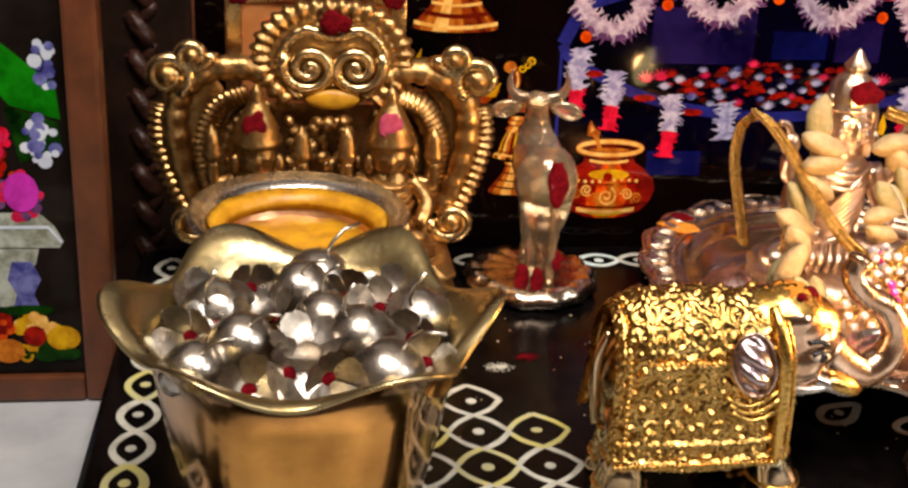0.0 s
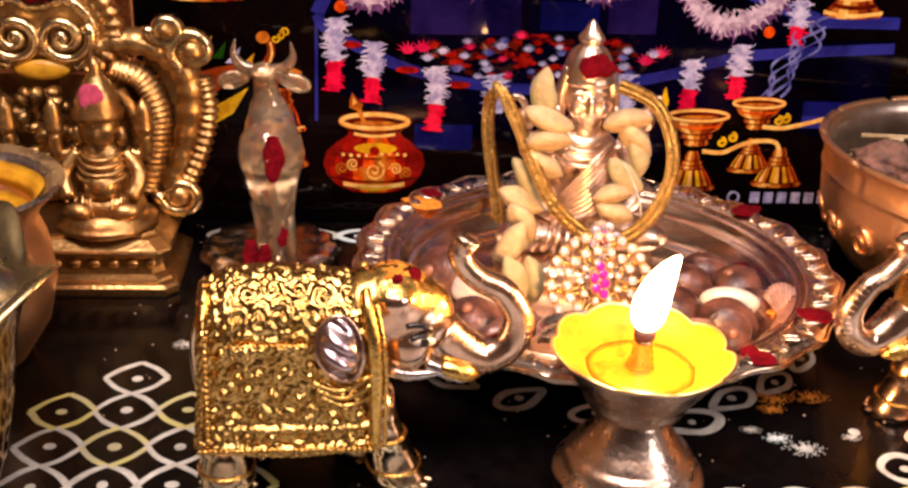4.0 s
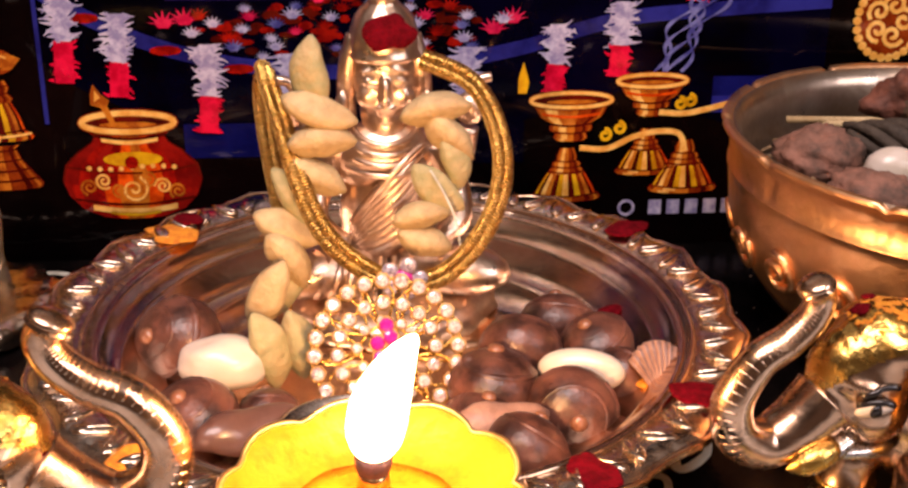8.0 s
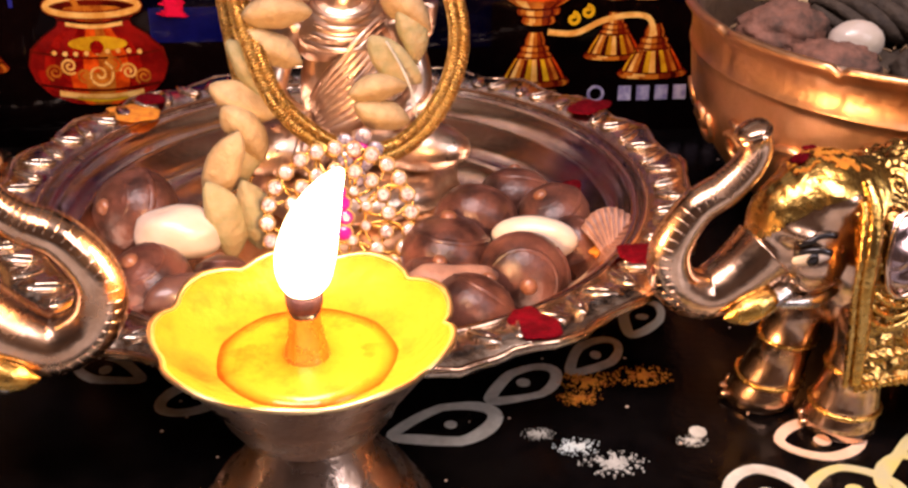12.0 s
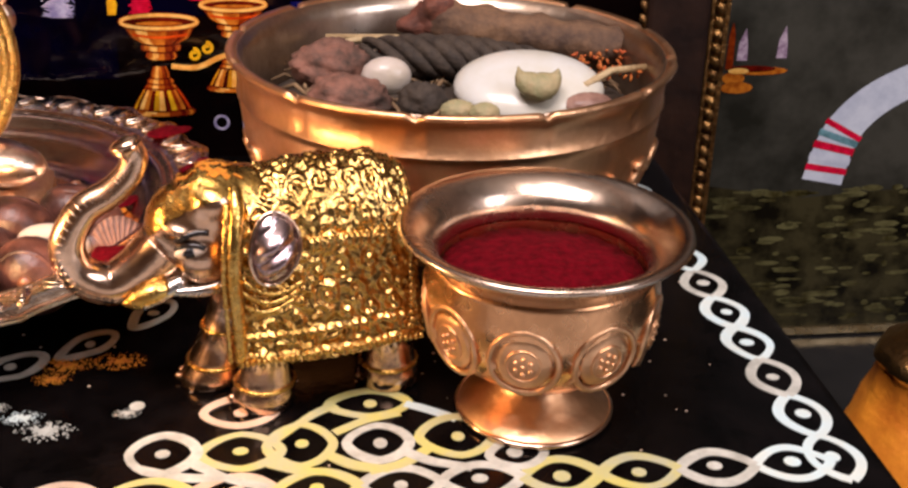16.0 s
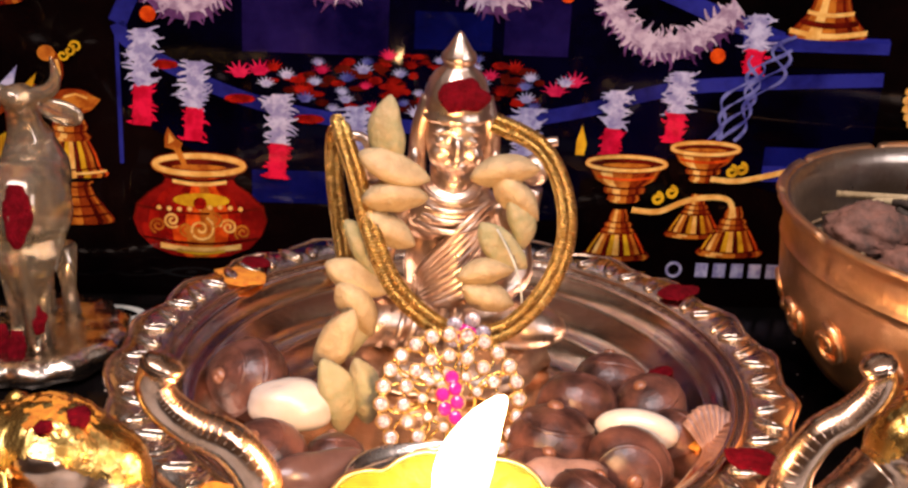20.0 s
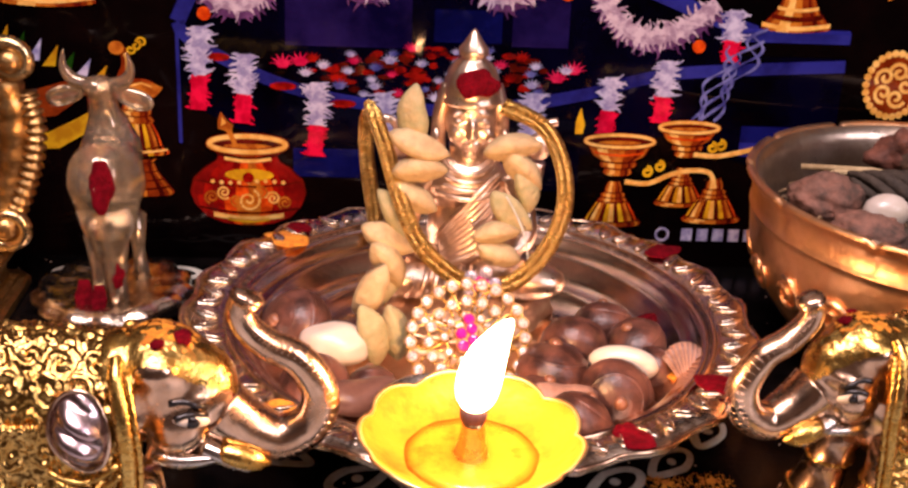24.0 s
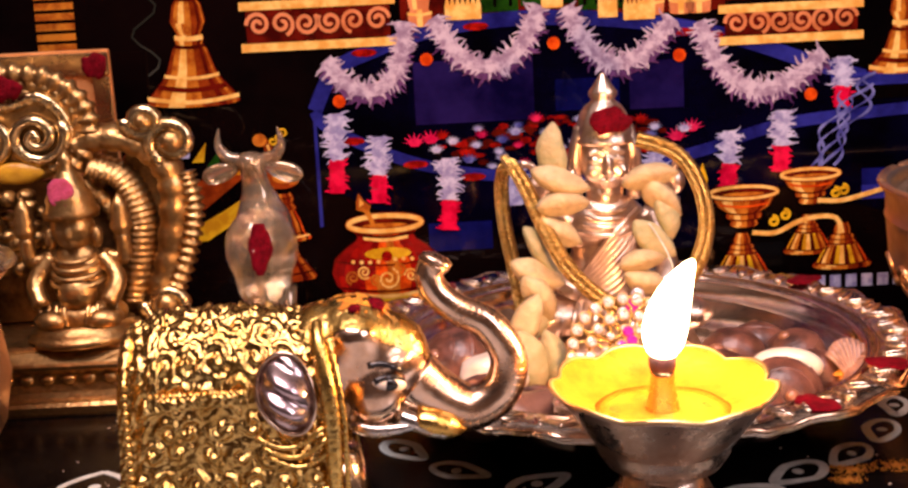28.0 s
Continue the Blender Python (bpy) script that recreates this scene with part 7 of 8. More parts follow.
bm = lathe(bmesh.new(), [(0.1, 4.3), (1.2, 4.28), (2.0, 4.2), (2.76, 4.05), (2.6, 3.7), (0.1, 3.7)], 48, mod=lambda a, r, z: (r, z + 0.2 * noise.noise((r * math.cos(a) * 0.8, r * math.sin(a) * 0.8, 4)) + 0.1 * noise.noise((r * math.cos(a) * 2.5, r * math.sin(a) * 2.5, 4))))
solo("red_powder", bm, KUMKUM, 16.2, -1.15, 0, 0, "dark red kumkum powder heaped in the goblet", "powder").scale = (0.96, 0.96, 0.98)

# ---- the brass shrine frame with two figures ----
shrine = thing("brass_shrine", -24.1, 13.4, 0, label="aged brass shrine with scrolled arches round two small figures", category="shrine")
shrine.scale = (1.0, 1.0, 0.93)


def stepped(levels):
    """A rectangular foot whose outline steps in and out with the height."""
    bm, rings = bmesh.new(), []
    for inset, z in levels:
        c, w, d = 0.45, 5.6 - inset, 2.7 - inset
        corners = [(w - c, -d), (w, -d + c), (w, d - c), (w - c, d), (c - w, d), (-w, d - c), (-w, c - d), (c - w, -d)]
        rings.append([bm.verts.new((x, y - 1.05, z)) for x, y in corners])
    for a, b in zip(rings, rings[1:]):
        for k in range(8):
            bm.faces.new((a[k], a[(k + 1) % 8], b[(k + 1) % 8], b[k]))
    bm.faces.new(rings[-1])
    return bm


part("plinth", stepped([(0.05, 0.0), (0.0, 0.1), (0.0, 0.4), (0.1, 0.52), (0.3, 0.56), (0.34, 0.66), (0.62, 0.8)]), BRASS, shrine, "stepped base", flat=True)
# the shade of the recess is put into the neck with the darker brass
part("plinth_neck", stepped([(0.6, 0.8), (0.66, 1.1), (0.66, 1.5), (0.55, 1.62), (0.5, 1.72), (0.4, 1.74)]), BRASS_DARK, shrine, "recessed band of the base", flat=True)
part("plinth_top", stepped([(0.4, 1.74), (0.3, 1.8), (0.26, 1.95), (0.3, 2.05), (0.75, 2.36), (0.95, 2.4), (1.0, 2.55)]), BRASS, shrine, "sloping top of the base", flat=True)
for sx in range(13):
    part("plinth_bead", blob(bmesh.new(), (-4.5 + 0.75 * sx, -3.14, 1.3), (0.26, 0.12, 0.2), seg=10, rings=6), BRASS, shrine)


def ribbed_arc(keys, r, flat, n=60, rib=0.14, every=2):
    pts = curve(keys, n)
    return tube(bmesh.new(), pts, [r * (1 + (rib if (i // every) % 2 else -rib)) for i in range(len(pts))], 10, flatten=flat)


for s in (-1, 1):
    keys = [(s * 5.0, 0.2, 3.6), (s * 5.6, 0.2, 5.2), (s * 6.0, 0.1, 7.2), (s * 5.9, 0.1, 8.8), (s * 5.0, 0.1, 9.9), (s * 3.6, 0.1, 10.3), (s * 2.4, 0.2, 10.0)]
    wing = part("scroll_wing", ribbed_arc(keys, 0.62, 0.8, 70, 0.06, 3), BRASS, shrine, "curled side arch")
    part("beaded_edge", ribbed_arc([(s * 5.6, 0.1, 3.6), (s * 6.3, 0.1, 5.3), (s * 6.7, 0.1, 7.2), (s * 6.5, 0.1, 8.7)], 0.36, 1.0, 64, 0.2, 2), BRASS, wing)
    part("inner_band", ribbed_arc([(s * 4.2, 0.0, 3.4), (s * 4.6, 0.0, 5.2), (s * 4.8, 0.0, 7.0), (s * 4.2, 0.0, 8.6), (s * 3.0, 0.0, 9.2)], 0.62, 0.5, 110, 0.055, 2), BRASS, wing)
    part("under_band", ribbed_arc([(s * 3.6, 0.3, 3.0), (s * 3.9, 0.3, 5.2), (s * 3.8, 0.3, 7.0), (s * 3.0, 0.3, 8.2), (s * 2.0, 0.3, 8.5)], 0.5, 0.5, 60, 0.05, 2), BRASS_DARK, wing)
    part("wing_plate", blob(bmesh.new(), (s * 4.9, 0.55, 6.8), (1.5, 0.25, 3.4), (0, s * 6, 0), 20, 12), BRASS_DARK, wing)
    for x, z, r, turn in ((6.2, 10.0, 0.95, 1), (5.2, 10.9, 0.7, -1), (5.4, 3.3, 0.95, -1)):
        pts = [(s * (x + p[0]), -0.2 - 0.25 * (1 - i / 28), z + p[1]) for i, p in enumerate(spiral(0, 0, 0.12, r, 0.5, 1.6 * turn))]
        part("volute", tube(bmesh.new(), pts, [0.2 + 0.12 * i / 28 for i in range(29)], 8), BRASS_PALE, wing)
        part("volute_knob", blob(bmesh.new(), (s * x, -0.35, z), (r * 0.5, 0.4, r * 0.5), seg=12, rings=8), BRASS, wing)
crest = part("crest", ribbed_arc([(-1.4, 0.1, 8.9), (-2.4, 0.1, 10.1), (-2.35, 0.1, 11.5), (-1.3, 0.1, 12.6), (0.3, 0.1, 12.9), (1.9, 0.1, 12.6), (2.95, 0.1, 11.5), (3.0, 0.1, 10.1), (2.0, 0.1, 8.9)], 0.5, 0.8, 110, 0.16, 2), BRASS, shrine, "round ribbed crest with twin spirals")
part("crest_rim", ribbed_arc([(-1.0, -0.1, 9.1), (-1.75, -0.1, 10.2), (-1.6, -0.1, 11.3), (-0.8, -0.1, 12.0), (0.3, -0.1, 11.7), (1.4, -0.1, 12.0), (2.2, -0.1, 11.3), (2.35, -0.1, 10.2), (1.6, -0.1, 9.1)], 0.3, 0.8, 80, 0.05, 2), BRASS_PALE, crest)
for s in (-1, 1):
    pts = [(0.3 + s * (0.95 + p[0]), -0.25 - 0.2 * (1 - i / 28), 10.45 + p[1]) for i, p in enumerate(spiral(0, 0, 0.12, 1.12, 1.2, 1.9))]
    part("volute", tube(bmesh.new(), pts, [0.16 + 0.14 * i / 28 for i in range(29)], 8), BRASS_PALE, crest)
    part("volute_knob", blob(bmesh.new(), (0.3 + s * 0.95, -0.4, 10.45), (0.22, 0.22, 0.22), seg=10, rings=7), BRASS_PALE, crest)
for k, q in enumerate((0.86, 0.72)):
    part("crest_band", ribbed_arc([(0.3 + q * (x - 0.3), 0.05 + 0.05 * k, 10.4 + q * (z - 10.4)) for x, z in ((-1.4, 8.9), (-2.4, 10.1), (-2.35, 11.5), (-1.3, 12.6), (0.3, 12.9), (1.9, 12.6), (2.95, 11.5), (3.0, 10.1), (2.0, 8.9))], 0.26, 0.9, 90, 0.1, 2), BRASS, crest)
part("crest_plate", blob(bmesh.new(), (0.3, 0.2, 10.7), (2.3, 0.25, 2.2), seg=24, rings=12), BRASS, crest)
part("paste_mark", blob(bmesh.new(), (0.3, -0.35, 9.05), (1.1, 0.2, 0.45), seg=16, rings=8), TURMERIC, crest, "smear of yellow paste")
part("powder_dab", dab(0.6, 0.2, 0.9, 9), KUMKUM, crest).matrix_basis = pose(0.003, -0.005, 0.124, 90)
# golden brown plate, its colour darkened for the shade behind the figures
part("back_plate", box(bmesh.new(), -4.2, 4.2, 0.5, 0.8, 2.6, 8.6, 0.1), material("recess_brass", (0.26, 0.14, 0.05), 0.42, 0.9, (0.08, 0.04, 0.015), 90, 0.6, 300), shrine, flat=True)


def deity(x, mat, seed):
    """A small seated brass figure, as one plain shape."""
    bm = bmesh.new()
    lathe(bm, [(0.1, 0.0), (1.95, 0.0), (2.05, 0.12), (2.0, 0.3), (1.75, 0.4), (1.8, 0.5), (0.1, 0.55)], 30, 0, -0.1, mod=lambda a, r, z: (r * (1 + 0.02 * math.cos(a * 16)), z))
    blob(bm, (0, 0, 0.8), (1.65, 1.05, 0.7), seg=18, rings=10)
    blob(bm, (0, -0.55, 1.75), (0.75, 0.6, 0.7), seg=16, rings=10)
    blob(bm, (0, 0, 2.2), (1.05, 0.75, 1.5), seg=16, rings=10)
    for s in (-1, 1):
        tube(bm, curve([(s * 0.9, 0, 3.0), (s * 1.5, -0.4, 2.2), (s * 1.2, -0.9, 1.4)], 10), 0.34, 8)
        tube(bm, curve([(s * 0.9, 0.1, 3.0), (s * 1.7, 0, 2.9), (s * 1.75, -0.1, 3.8)], 10), 0.28, 8)
        lathe(bm, [(0.12, 3.7), (0.36, 3.9), (0.42, 4.15), (0.34, 4.3), (0.4, 4.45), (0.3, 4.65), (0.33, 4.8), (0.2, 5.05), (0.03, 5.3)], 14, s * 1.75, -0.1)
        blob(bm, (s * 0.84, -0.15, 3.75), (0.24, 0.26, 0.42), seg=10, rings=7)
        for k in range(4):
            tube(bm, curve([(s * (0.35 + 0.32 * k), -1.05 + 0.08 * k, 0.6), (s * (0.4 + 0.34 * k), -1.02 + 0.1 * k, 1.0), (s * (0.45 + 0.3 * k), -0.75 + 0.1 * k, 1.35)], 6), 0.09, 6)
        blob(bm, (s * 1.0, -0.8, 0.8), (0.7, 0.5, 0.4), (0, 0, s * 30), 10, 7)
    moulded(bm, (0, -0.1, 4.1), [((0, -0.1, 4.1), (0.8, 0.7, 0.85)), ((0, -0.78, 3.95), (0.12, 0.16, 0.26)), ((0, -0.72, 3.55), (0.25, 0.14, 0.09)), ((-0.3, -0.68, 4.12), (0.2, 0.1, 0.09)), ((0.3, -0.68, 4.12), (0.2, 0.1, 0.09))], 0.12, 40, 30)
    for k in range(4):
        tube(bm, [((0.75 + 0.08 * k) * math.cos(a), -0.1 - 0.85 * math.sin(a), 3.2 - 0.32 * k - 0.25 * math.sin(a)) for a in [math.pi * i / 10 for i in range(11)]], 0.1, 6)
    lathe(bm, [(0.98, 4.5), (1.02, 4.75), (0.85, 5.0), (0.88, 5.2), (0.68, 5.6), (0.4, 6.1), (0.2, 6.4), (0.28, 6.6), (0.05, 6.95)], 20, 0, -0.05)
    return solo("seated_figure", bm, mat, x, 11.9, 2.4, 0, "small seated brass figure with a tall crown under the arch", "statue", "figures in the shrine")


deity(-26.8, BRASS_DARK, 1)
deity(-21.5, BRASS, 2)
for x, mat in ((-26.85, KUMKUM), (-21.55, material("pink_powder", (0.45, 0.05, 0.12), 0.9, 0, (0.3, 0.03, 0.06), 300, 0.7, 800))):
    solo("kumkum_mark", dab(0.46, 0.1, 1.1, x), mat, x, 11.15, 7.9, 0, rx=80, label="dab of red powder on the figure's crown", category="powder", group="powder marks")
for _ in range(46):
    knot = blob(bmesh.new(), (rnd.uniform(-1.5, 1.5), rnd.uniform(-0.3, 0.3), rnd.uniform(0, 3.2)), (rnd.uniform(0.2, 0.42), 0.3, rnd.uniform(0.2, 0.42)), (rnd.uniform(0, 90), 0, rnd.uniform(0, 90)), 8, 6)
    part("cast_knot", knot, BRASS_DARK, shrine).matrix_basis = pose(0, -0.006, 0.052)

# ---- copper plaque behind the shrine ----
pl = thing("copper_plaque", -24.4, 16.0, 0, label="upright copper plaque with a gilt border and a red square", category="plaque")
part("plate", box(bmesh.new(), -3.75, 3.75, -0.15, 0.15, 0, 12.7, 0.06), material("plaque_copper", (0.8, 0.36, 0.13), 0.4, 0.5, (0.6, 0.22, 0.06), 40, 0.1, 300), pl, flat=True)
part("border", box(bmesh.new(), -3.75, 3.75, -0.28, -0.16, 11.7, 12.6, 0.05), BRASS_PALE, pl, flat=True)
for x in (-3.4, 3.4):
    part("border", box(bmesh.new(), x - 0.32, x + 0.32, -0.28, -0.16, 0.2, 11.65, 0.05), BRASS_PALE, pl, flat=True)
part("red_square", box(bmesh.new(), -2.1, 2.2, -0.25, -0.16, 8.5, 11.0), material("red_enamel", (0.5, 0.04, 0.02), 0.35), pl, flat=True)
for x in (-3.2, 3.2):
    part("powder_dab", dab(0.55, 0.1, 0.9, x), KUMKUM, pl).matrix_basis = pose(x * 0.01, -0.003, 0.121, 90)

# ---- the bowl of yellow paste ----
yb = thing("brass_bowl", -25.25, 5.15, 0, label="brass bowl of yellow turmeric paste with a smeared lip", category="bowl")
yb.scale = (0.9, 0.9, 0.95)
part("wall", lathe(bmesh.new(), [(0.1, 0), (2.2, 0), (2.4, 0.3), (3.2, 1.5), (3.6, 3.2), (3.4, 4.8), (3.1, 5.6), (3.3, 6.1), (4.1, 6.9), (4.2, 7.05), (4.1, 7.12), (3.3, 6.45), (2.95, 5.9), (2.9, 5.4), (0.1, 5.3)], 64), COPPER, yb, "rounded bowl with a wide flared lip")
part("lip", lathe(bmesh.new(), [(3.3, 6.48), (4.08, 7.13), (4.22, 7.1), (4.28, 7.0), (4.15, 7.2), (3.3, 6.6)], 64, ring_shape=True), SILVER, yb)
part("smear", lathe(bmesh.new(), [(2.88, 6.0), (3.12, 6.42), (3.42, 6.74), (3.39, 6.68), (3.08, 6.36)], 64, mod=lambda a, r, z: (r * (1 + 0.04 * noise.noise((math.cos(a) * 2, math.sin(a) * 2, 3))), z + 0.04), ring_shape=True), TURMERIC, yb, "yellow paste smeared round the lip")
part("paste", lathe(bmesh.new(), [(0.1, 5.75), (1.2, 5.75), (2.2, 5.72), (3.0, 5.75), (2.9, 5.5), (0.1, 5.5)], 48, mod=lambda a, r, z: (r, z + 0.12 * noise.noise((r * math.cos(a) * 1.3, r * math.sin(a) * 1.3, 2)))), TURMERIC, yb, "wet yellow paste")

# ---- the wavy brass pot of silver flowers ----
fp = thing("brass_pot", -25.1, -3.5, 0, label="pale brass pot with a wavy petal rim full of silver flowers", category="pot")


def wave(a, r, z):
    e = max(0.0, (r - 4.0) / 1.1)
    body = 0.025 * min(1.0, z / 2.0) if r > 2.7 else 0.0
    return r * (1 + (0.045 * e + body) * math.cos(a * 6)), z + 0.45 * e * math.cos(a * 6 + 0.4)


part("wall", lathe(bmesh.new(), [(0.1, 0), (2.8, 0), (3.0, 0.2), (3.4, 1.5), (3.8, 3.5), (4.1, 5.6), (4.3, 6.4), (4.75, 7.0), (5.1, 7.2), (5.15, 7.26), (5.08, 7.3), (4.65, 7.1), (4.15, 6.5), (3.95, 5.7), (3.6, 3.5), (0.1, 3.2)], 96, mod=wave), POT_BRASS, fp, "tall wall with a wavy flared rim")
part("flared_rim", lathe(bmesh.new(), [(5.16, 7.26), (5.09, 7.33), (4.62, 7.15), (4.1, 6.55), (3.88, 5.7), (3.84, 5.7), (4.06, 6.58), (4.58, 7.18), (5.09, 7.35), (5.18, 7.27)], 96, mod=wave, ring_shape=True), POT_RIM, fp, "satin pale inner face and lip")
part("pot_fill", lathe(bmesh.new(), [(0.1, 5.6), (3.9, 5.4), (3.8, 5.0), (0.1, 5.0)], 32), BRASS_DARK, fp)


def silver_flower():
    fl = thing("silver_flower", 0, 0, 0, label="small silver flower with cupped petals and a red centre", category="flower", group="silver flowers in the pot")
    for i in range(5):
        az = i * 2 * math.pi / 5
        bm, rows = bmesh.new(), []
        for u in range(8):
            q = u / 7
            th = 0.12 + 1.2 * q
            half = 0.6 * (1 if q < 0.55 else math.sqrt(max(0.02, 1 - ((q - 0.55) / 0.46) ** 2)))
            rows.append([bm.verts.new(((0.95 * math.sin(th) + 0.12 * q ** 3 + 0.06 * w * w) * math.cos(az + half * w), (0.95 * math.sin(th) + 0.12 * q ** 3 + 0.06 * w * w) * math.sin(az + half * w), 0.72 - 0.72 * math.cos(th) + 0.03 * i % 2)) for w in [k / 3 - 1 for k in range(7)]])
        for r, s in zip(rows, rows[1:]):
            for v in range(6):
                bm.faces.new((r[v], r[v + 1], s[v + 1], s[v]))
        part("petal", bm, FLOWER, fl)
    part("centre", blob(bmesh.new(), (0, 0, 0.07), (0.27, 0.24, 0.08), seg=9, rings=6), KUMKUM, fl, "red-dabbed centre")
    part("stem", tube(bmesh.new(), [(0, 0, 0), (0.05, 0, -0.6), (0.25, 0, -1.2), (0.7, 0, -1.7)], 0.055, 5), FLOWER, fl)
    return fl


def silver_bell():
    b = thing("silver_flower", 0, 0, 0, label="domed silver flower turned face down in the pot", category="flower", group="silver flowers in the pot")
    part("dome", lathe(bmesh.new(), [(0.1, 0.92), (0.35, 0.88), (0.62, 0.74), (0.84, 0.48), (0.96, 0.15), (1.06, -0.22), (1.02, -0.23), (0.92, 0.15), (0.8, 0.44), (0.6, 0.68), (0.1, 0.86)], 30, mod=lambda a, r, z: (r * (1 + 0.16 * max(0, 0.55 - z) * (abs(math.cos(2.5 * a)) ** 0.5 - 0.6)), z - 0.5 * max(0, 0.45 - z) * (abs(math.cos(2.5 * a)) ** 0.5 - 0.6))), FLOWER, b)
    part("stem", tube(bmesh.new(), [(0, 0, 0.85), (0.06, 0, 1.2), (0.3, 0.05, 1.6), (0.75, 0.1, 1.85)], 0.06, 6), FLOWER, b)
    return b


f0, b0 = silver_flower(), silver_bell()
spots = [(-2.9, -1.9, 1), (-1.5, -2.9, 0), (0.5, -3.0, 0), (2.1, -2.4, 1), (-3.1, -0.3, 0), (-1.7, -1.2, 1), (0.0, -1.5, 0), (1.4, -0.9, 1), (2.9, -0.8, 0), (-2.5, 1.3, 1), (-0.9, 0.3, 0), (0.5, 0.4, 1), (2.1, 0.8, 0), (3.2, 0.8, 1),
         (-1.6, 2.5, 0), (-0.1, 2.0, 1), (1.3, 2.3, 0), (2.5, 2.2, 0), (0.4, 3.2, 1), (-3.1, 2.2, 0), (3.1, -2.0, 0), (-0.5, -2.4, 0), (-2.4, 0.4, 0)]
for i, (x, y, k) in enumerate(spots):
    h = 6.25 + 0.55 * (1 - (x * x + y * y) / 16) + rnd.uniform(-0.15, 0.25)
    m = pose((-25.1 + x) * 0.01, (-3.5 + y) * 0.01, h * 0.01, rnd.uniform(8, 85) if not k else rnd.uniform(-5, 50), rnd.uniform(-40, 40), rnd.uniform(-50, 50))
    src = b0 if k else f0
    if i in (0, 1):
        src.matrix_world = m
        src.scale = (0.85,) * 3
    else:
        ob = copy_thing(src, m)
        ob.scale = (rnd.uniform(0.75, 0.95) if not k else rnd.uniform(0.88, 1.1),) * 3

# ---- the clear-cast cow ----
bm = bmesh.new()
lathe(bm, [(0.1, 0), (2.7, 0), (2.95, 0.25), (2.9, 0.6), (2.5, 0.85), (2.0, 0.75), (0.1, 0.8)], 54, mod=lambda a, r, z: (r * (1 + 0.035 * math.sin(a * 13)), z + 0.07 * (r > 2.4) * math.sin(a * 13 + 1)))
# body seen from the rump: broad above, drawn in towards the legs
body_lumps = [((0.25, -0.6, 5.2), (1.35, 1.5, 1.55)), ((0.3, -0.9, 4.1), (1.05, 1.0, 1.3)), ((0.0, 0.8, 5.6), (1.1, 1.4, 1.4)), ((0.32, -1.1, 3.0), (0.62, 0.6, 0.9)), ((-0.15, 1.2, 6.6), (0.75, 0.9, 0.8))]
moulded(bm, (0.15, 0.0, 5.0), body_lumps, 0.3, 40, 34, rough=lambda p: 0.05 * noise.noise(p * 1.8))
tube(bm, curve([(-0.05, 0.9, 6.4), (-0.15, 0.9, 7.2), (-0.2, 0.8, 7.9), (-0.22, 0.6, 8.45)], 14), [0.85, 0.8, 0.72, 0.64, 0.58, 0.54, 0.52, 0.5, 0.5, 0.5, 0.5, 0.48, 0.44, 0.36, 0.28][:13], 14)
blob(bm, (-0.22, 0.7, 8.25), (0.55, 0.8, 0.42), (-15, 0, 0), 16, 10)
for q in (-1, 1):
    tube(bm, curve([(-0.22 + q * 0.4, 0.7, 8.35), (-0.22 + q * 0.95, 0.7, 8.5), (-0.22 + q * 1.22, 0.65, 9.0), (-0.22 + q * 1.12, 0.6, 9.6)], 13), [0.24, 0.25, 0.25, 0.25, 0.24, 0.23, 0.21, 0.18, 0.15, 0.12, 0.08, 0.05, 0.02], 9)
    blob(bm, (-0.22 + q * 1.35, 0.7, 7.85), (0.85, 0.2, 0.38), (0, q * 16, 0), 16, 9, lambda v, q=q: 1 - 0.25 * max(0.0, v.x * q) ** 2)
    for yy in (-1.1, 1.3):
        tube(bm, [(0.25 + q * 0.42, yy, 0.7), (0.25 + q * 0.36, yy, 1.7), (0.2 + q * 0.4, yy * 0.85, 3.2)], [0.3, 0.24, 0.45], 10)
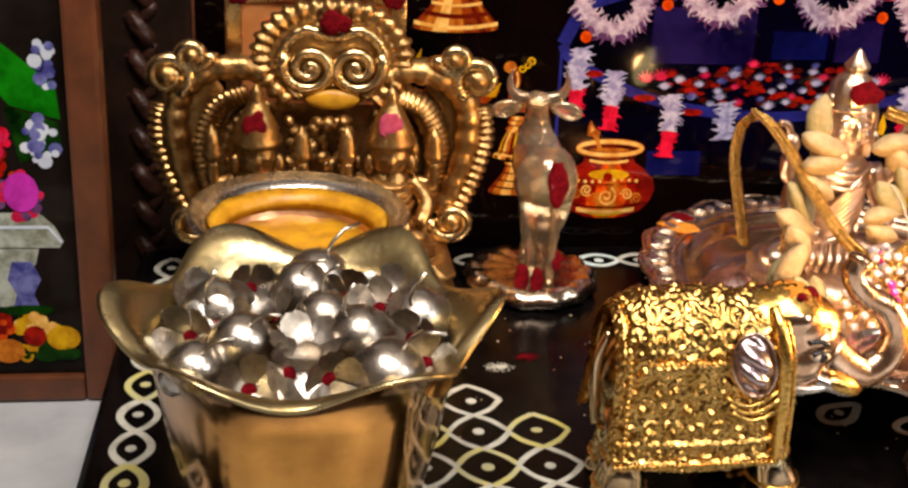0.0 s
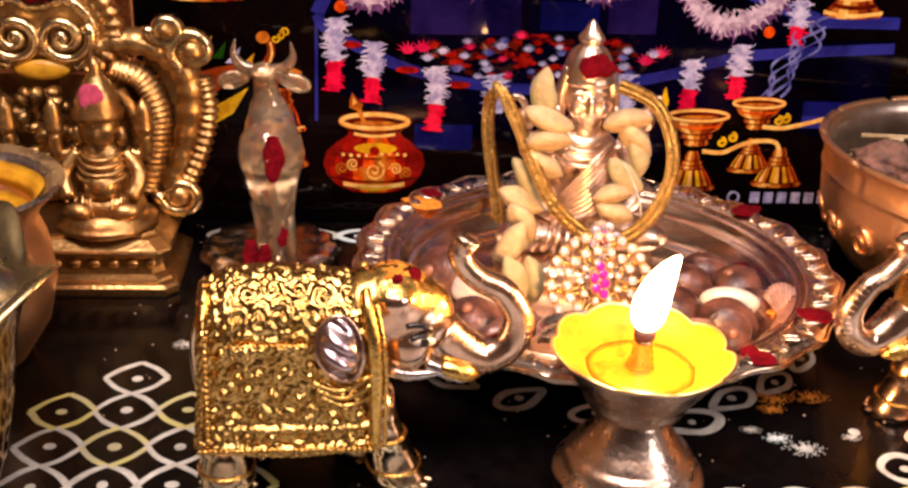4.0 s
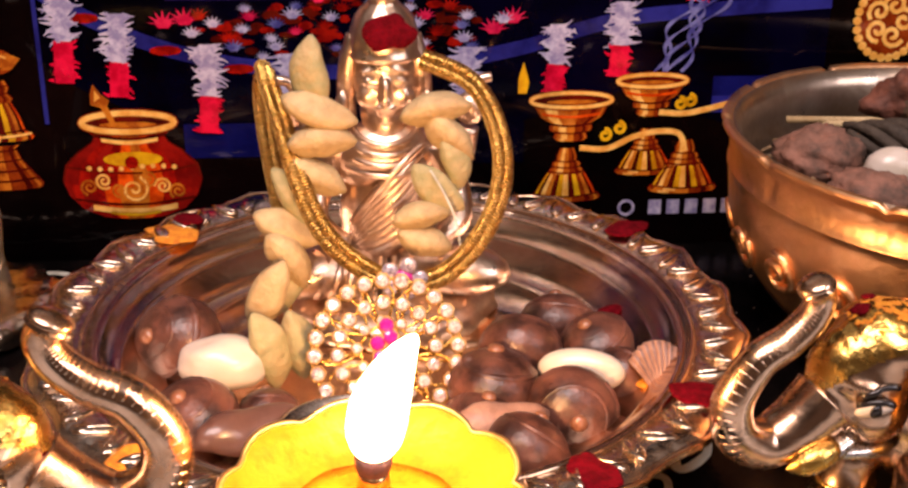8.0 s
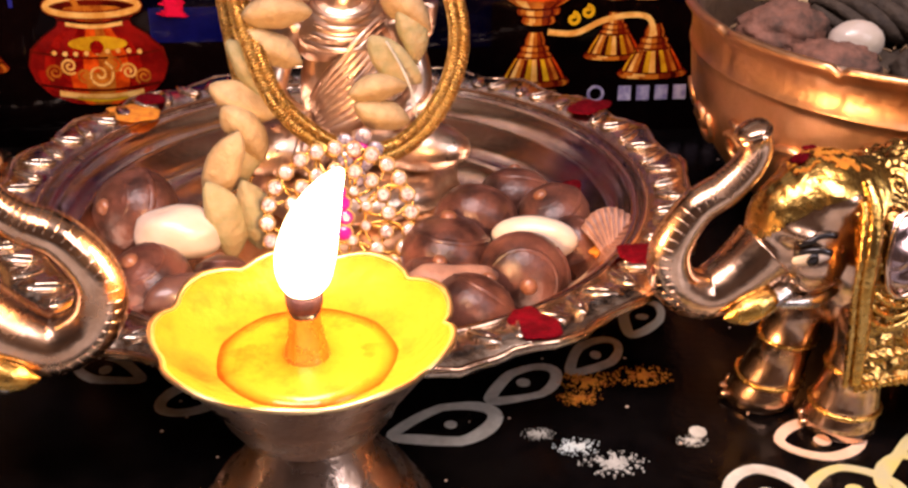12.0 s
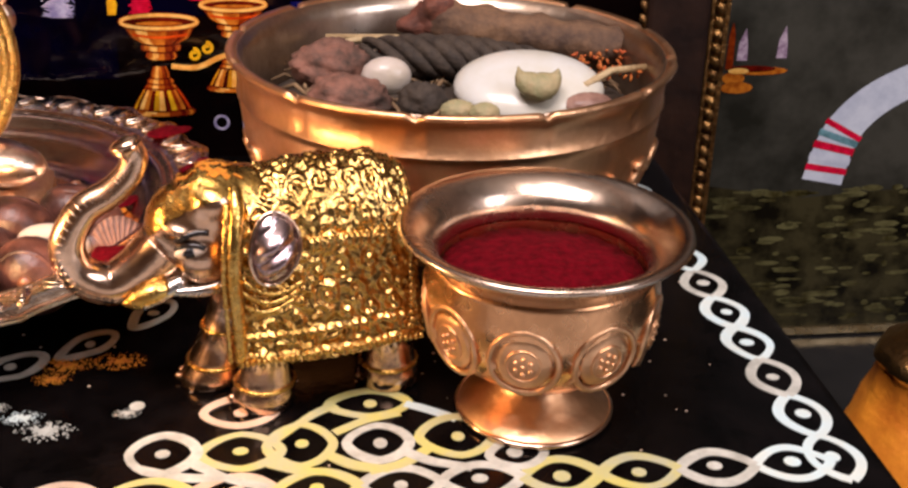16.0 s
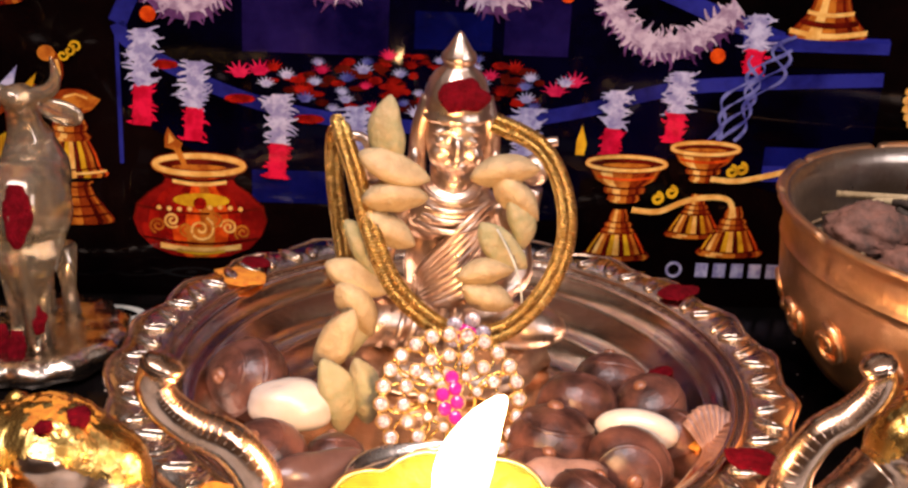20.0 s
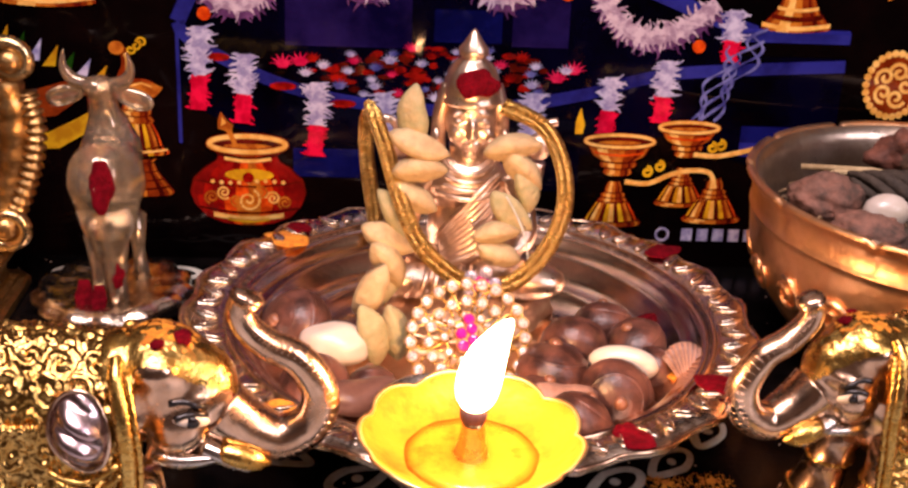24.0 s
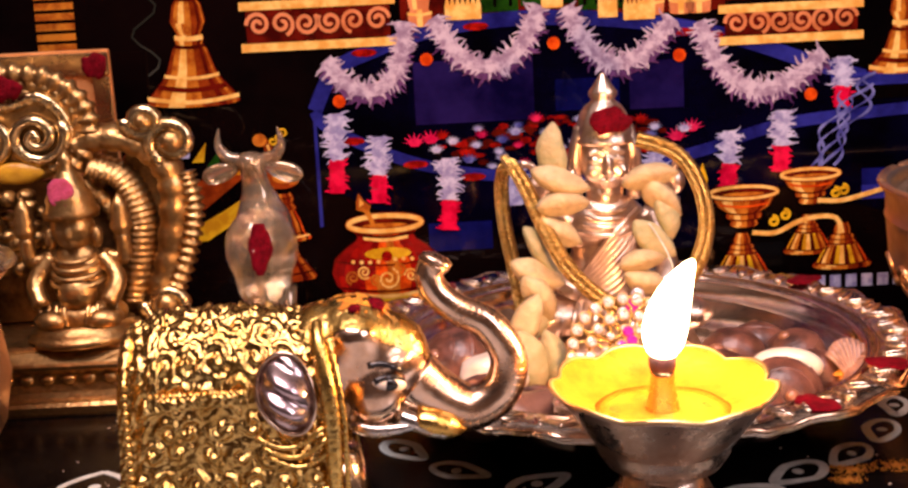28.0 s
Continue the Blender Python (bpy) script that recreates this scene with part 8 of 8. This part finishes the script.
# tail that hangs down to the base
tube(bm, curve([(0.35, -2.05, 5.5), (0.5, -2.1, 4.2), (0.6, -1.8, 2.6), (0.62, -1.6, 0.8)], 16), [0.12, 0.14, 0.15, 0.16, 0.16, 0.16, 0.16, 0.16, 0.17, 0.18, 0.2, 0.22, 0.24, 0.24, 0.22, 0.16], 8)
cow = solo("cow_statue", bm, CRYSTAL, -15.0, 13.2, 0, -6, "small clear cast cow standing on an oval silver base", "statue")
cow.data.materials.append(SILVER_RIM)
for f in cow.data.polygons:
    f.material_index = 1 if f.center.z < 0.0092 else 0
for x, y, z, r in ((-14.6, 11.08, 5.5, 0.62), (-14.35, 11.25, 2.0, 0.3), (-15.1, 11.3, 1.05, 0.4), (-15.7, 11.6, 1.05, 0.45)):
    solo("kumkum_mark", dab(r * 0.75, 0.07, 1.9, z), KUMKUM, x, y, z, 0, "dab of red powder on the cast cow", "powder", "powder marks", rx=75)

# ---- small figures at the edges ----
bm = bmesh.new()
lathe(bm, [(0.1, 0), (3.0, 0), (3.5, 1.2), (3.3, 3.0), (2.6, 5.2), (2.2, 6.8), (2.5, 7.1), (2.3, 7.6), (1.5, 8.2), (1.2, 9.4), (1.6, 10.0), (1.9, 11.2), (1.6, 12.3), (0.8, 13.0), (0.1, 13.2)], 44, mod=lambda a, r, z: (r * (1 + (0.06 if z < 7 else 0.02) * math.sin(a * 9 + z)), z))
fig = solo("cloth_wrapped_figure", bm, ORANGE_CLOTH, 34.2, 8.5, -12.55, 0, "small gilt figure wrapped in folded orange cloth on the floor", "statue")
fig.data.materials.append(BRASS)
for f in fig.data.polygons:
    f.material_index = 1 if f.center.z > 0.07 else 0
bm = tube(bmesh.new(), curve([(-1.6, 0, 0.2), (-1.5, 0, 1.8), (-0.6, 0, 3.2), (0.6, 0, 3.3), (1.3, 0, 2.2), (1.3, 0, 0.2)], 24), [1.0, 1.0, 0.98, 0.95, 0.95, 0.92, 0.9, 0.9, 0.9, 0.88, 0.88, 0.85, 0.85, 0.85, 0.85, 0.85, 0.85, 0.85, 0.85, 0.85, 0.85, 0.85, 0.85, 0.85, 0.85][:21], 14)
solo("ceramic_figure", bm, CELADON, -36.2, -3.2, -2.15, 0, "glazed olive ceramic arch-shaped figure on the marble ledge", "ornament")
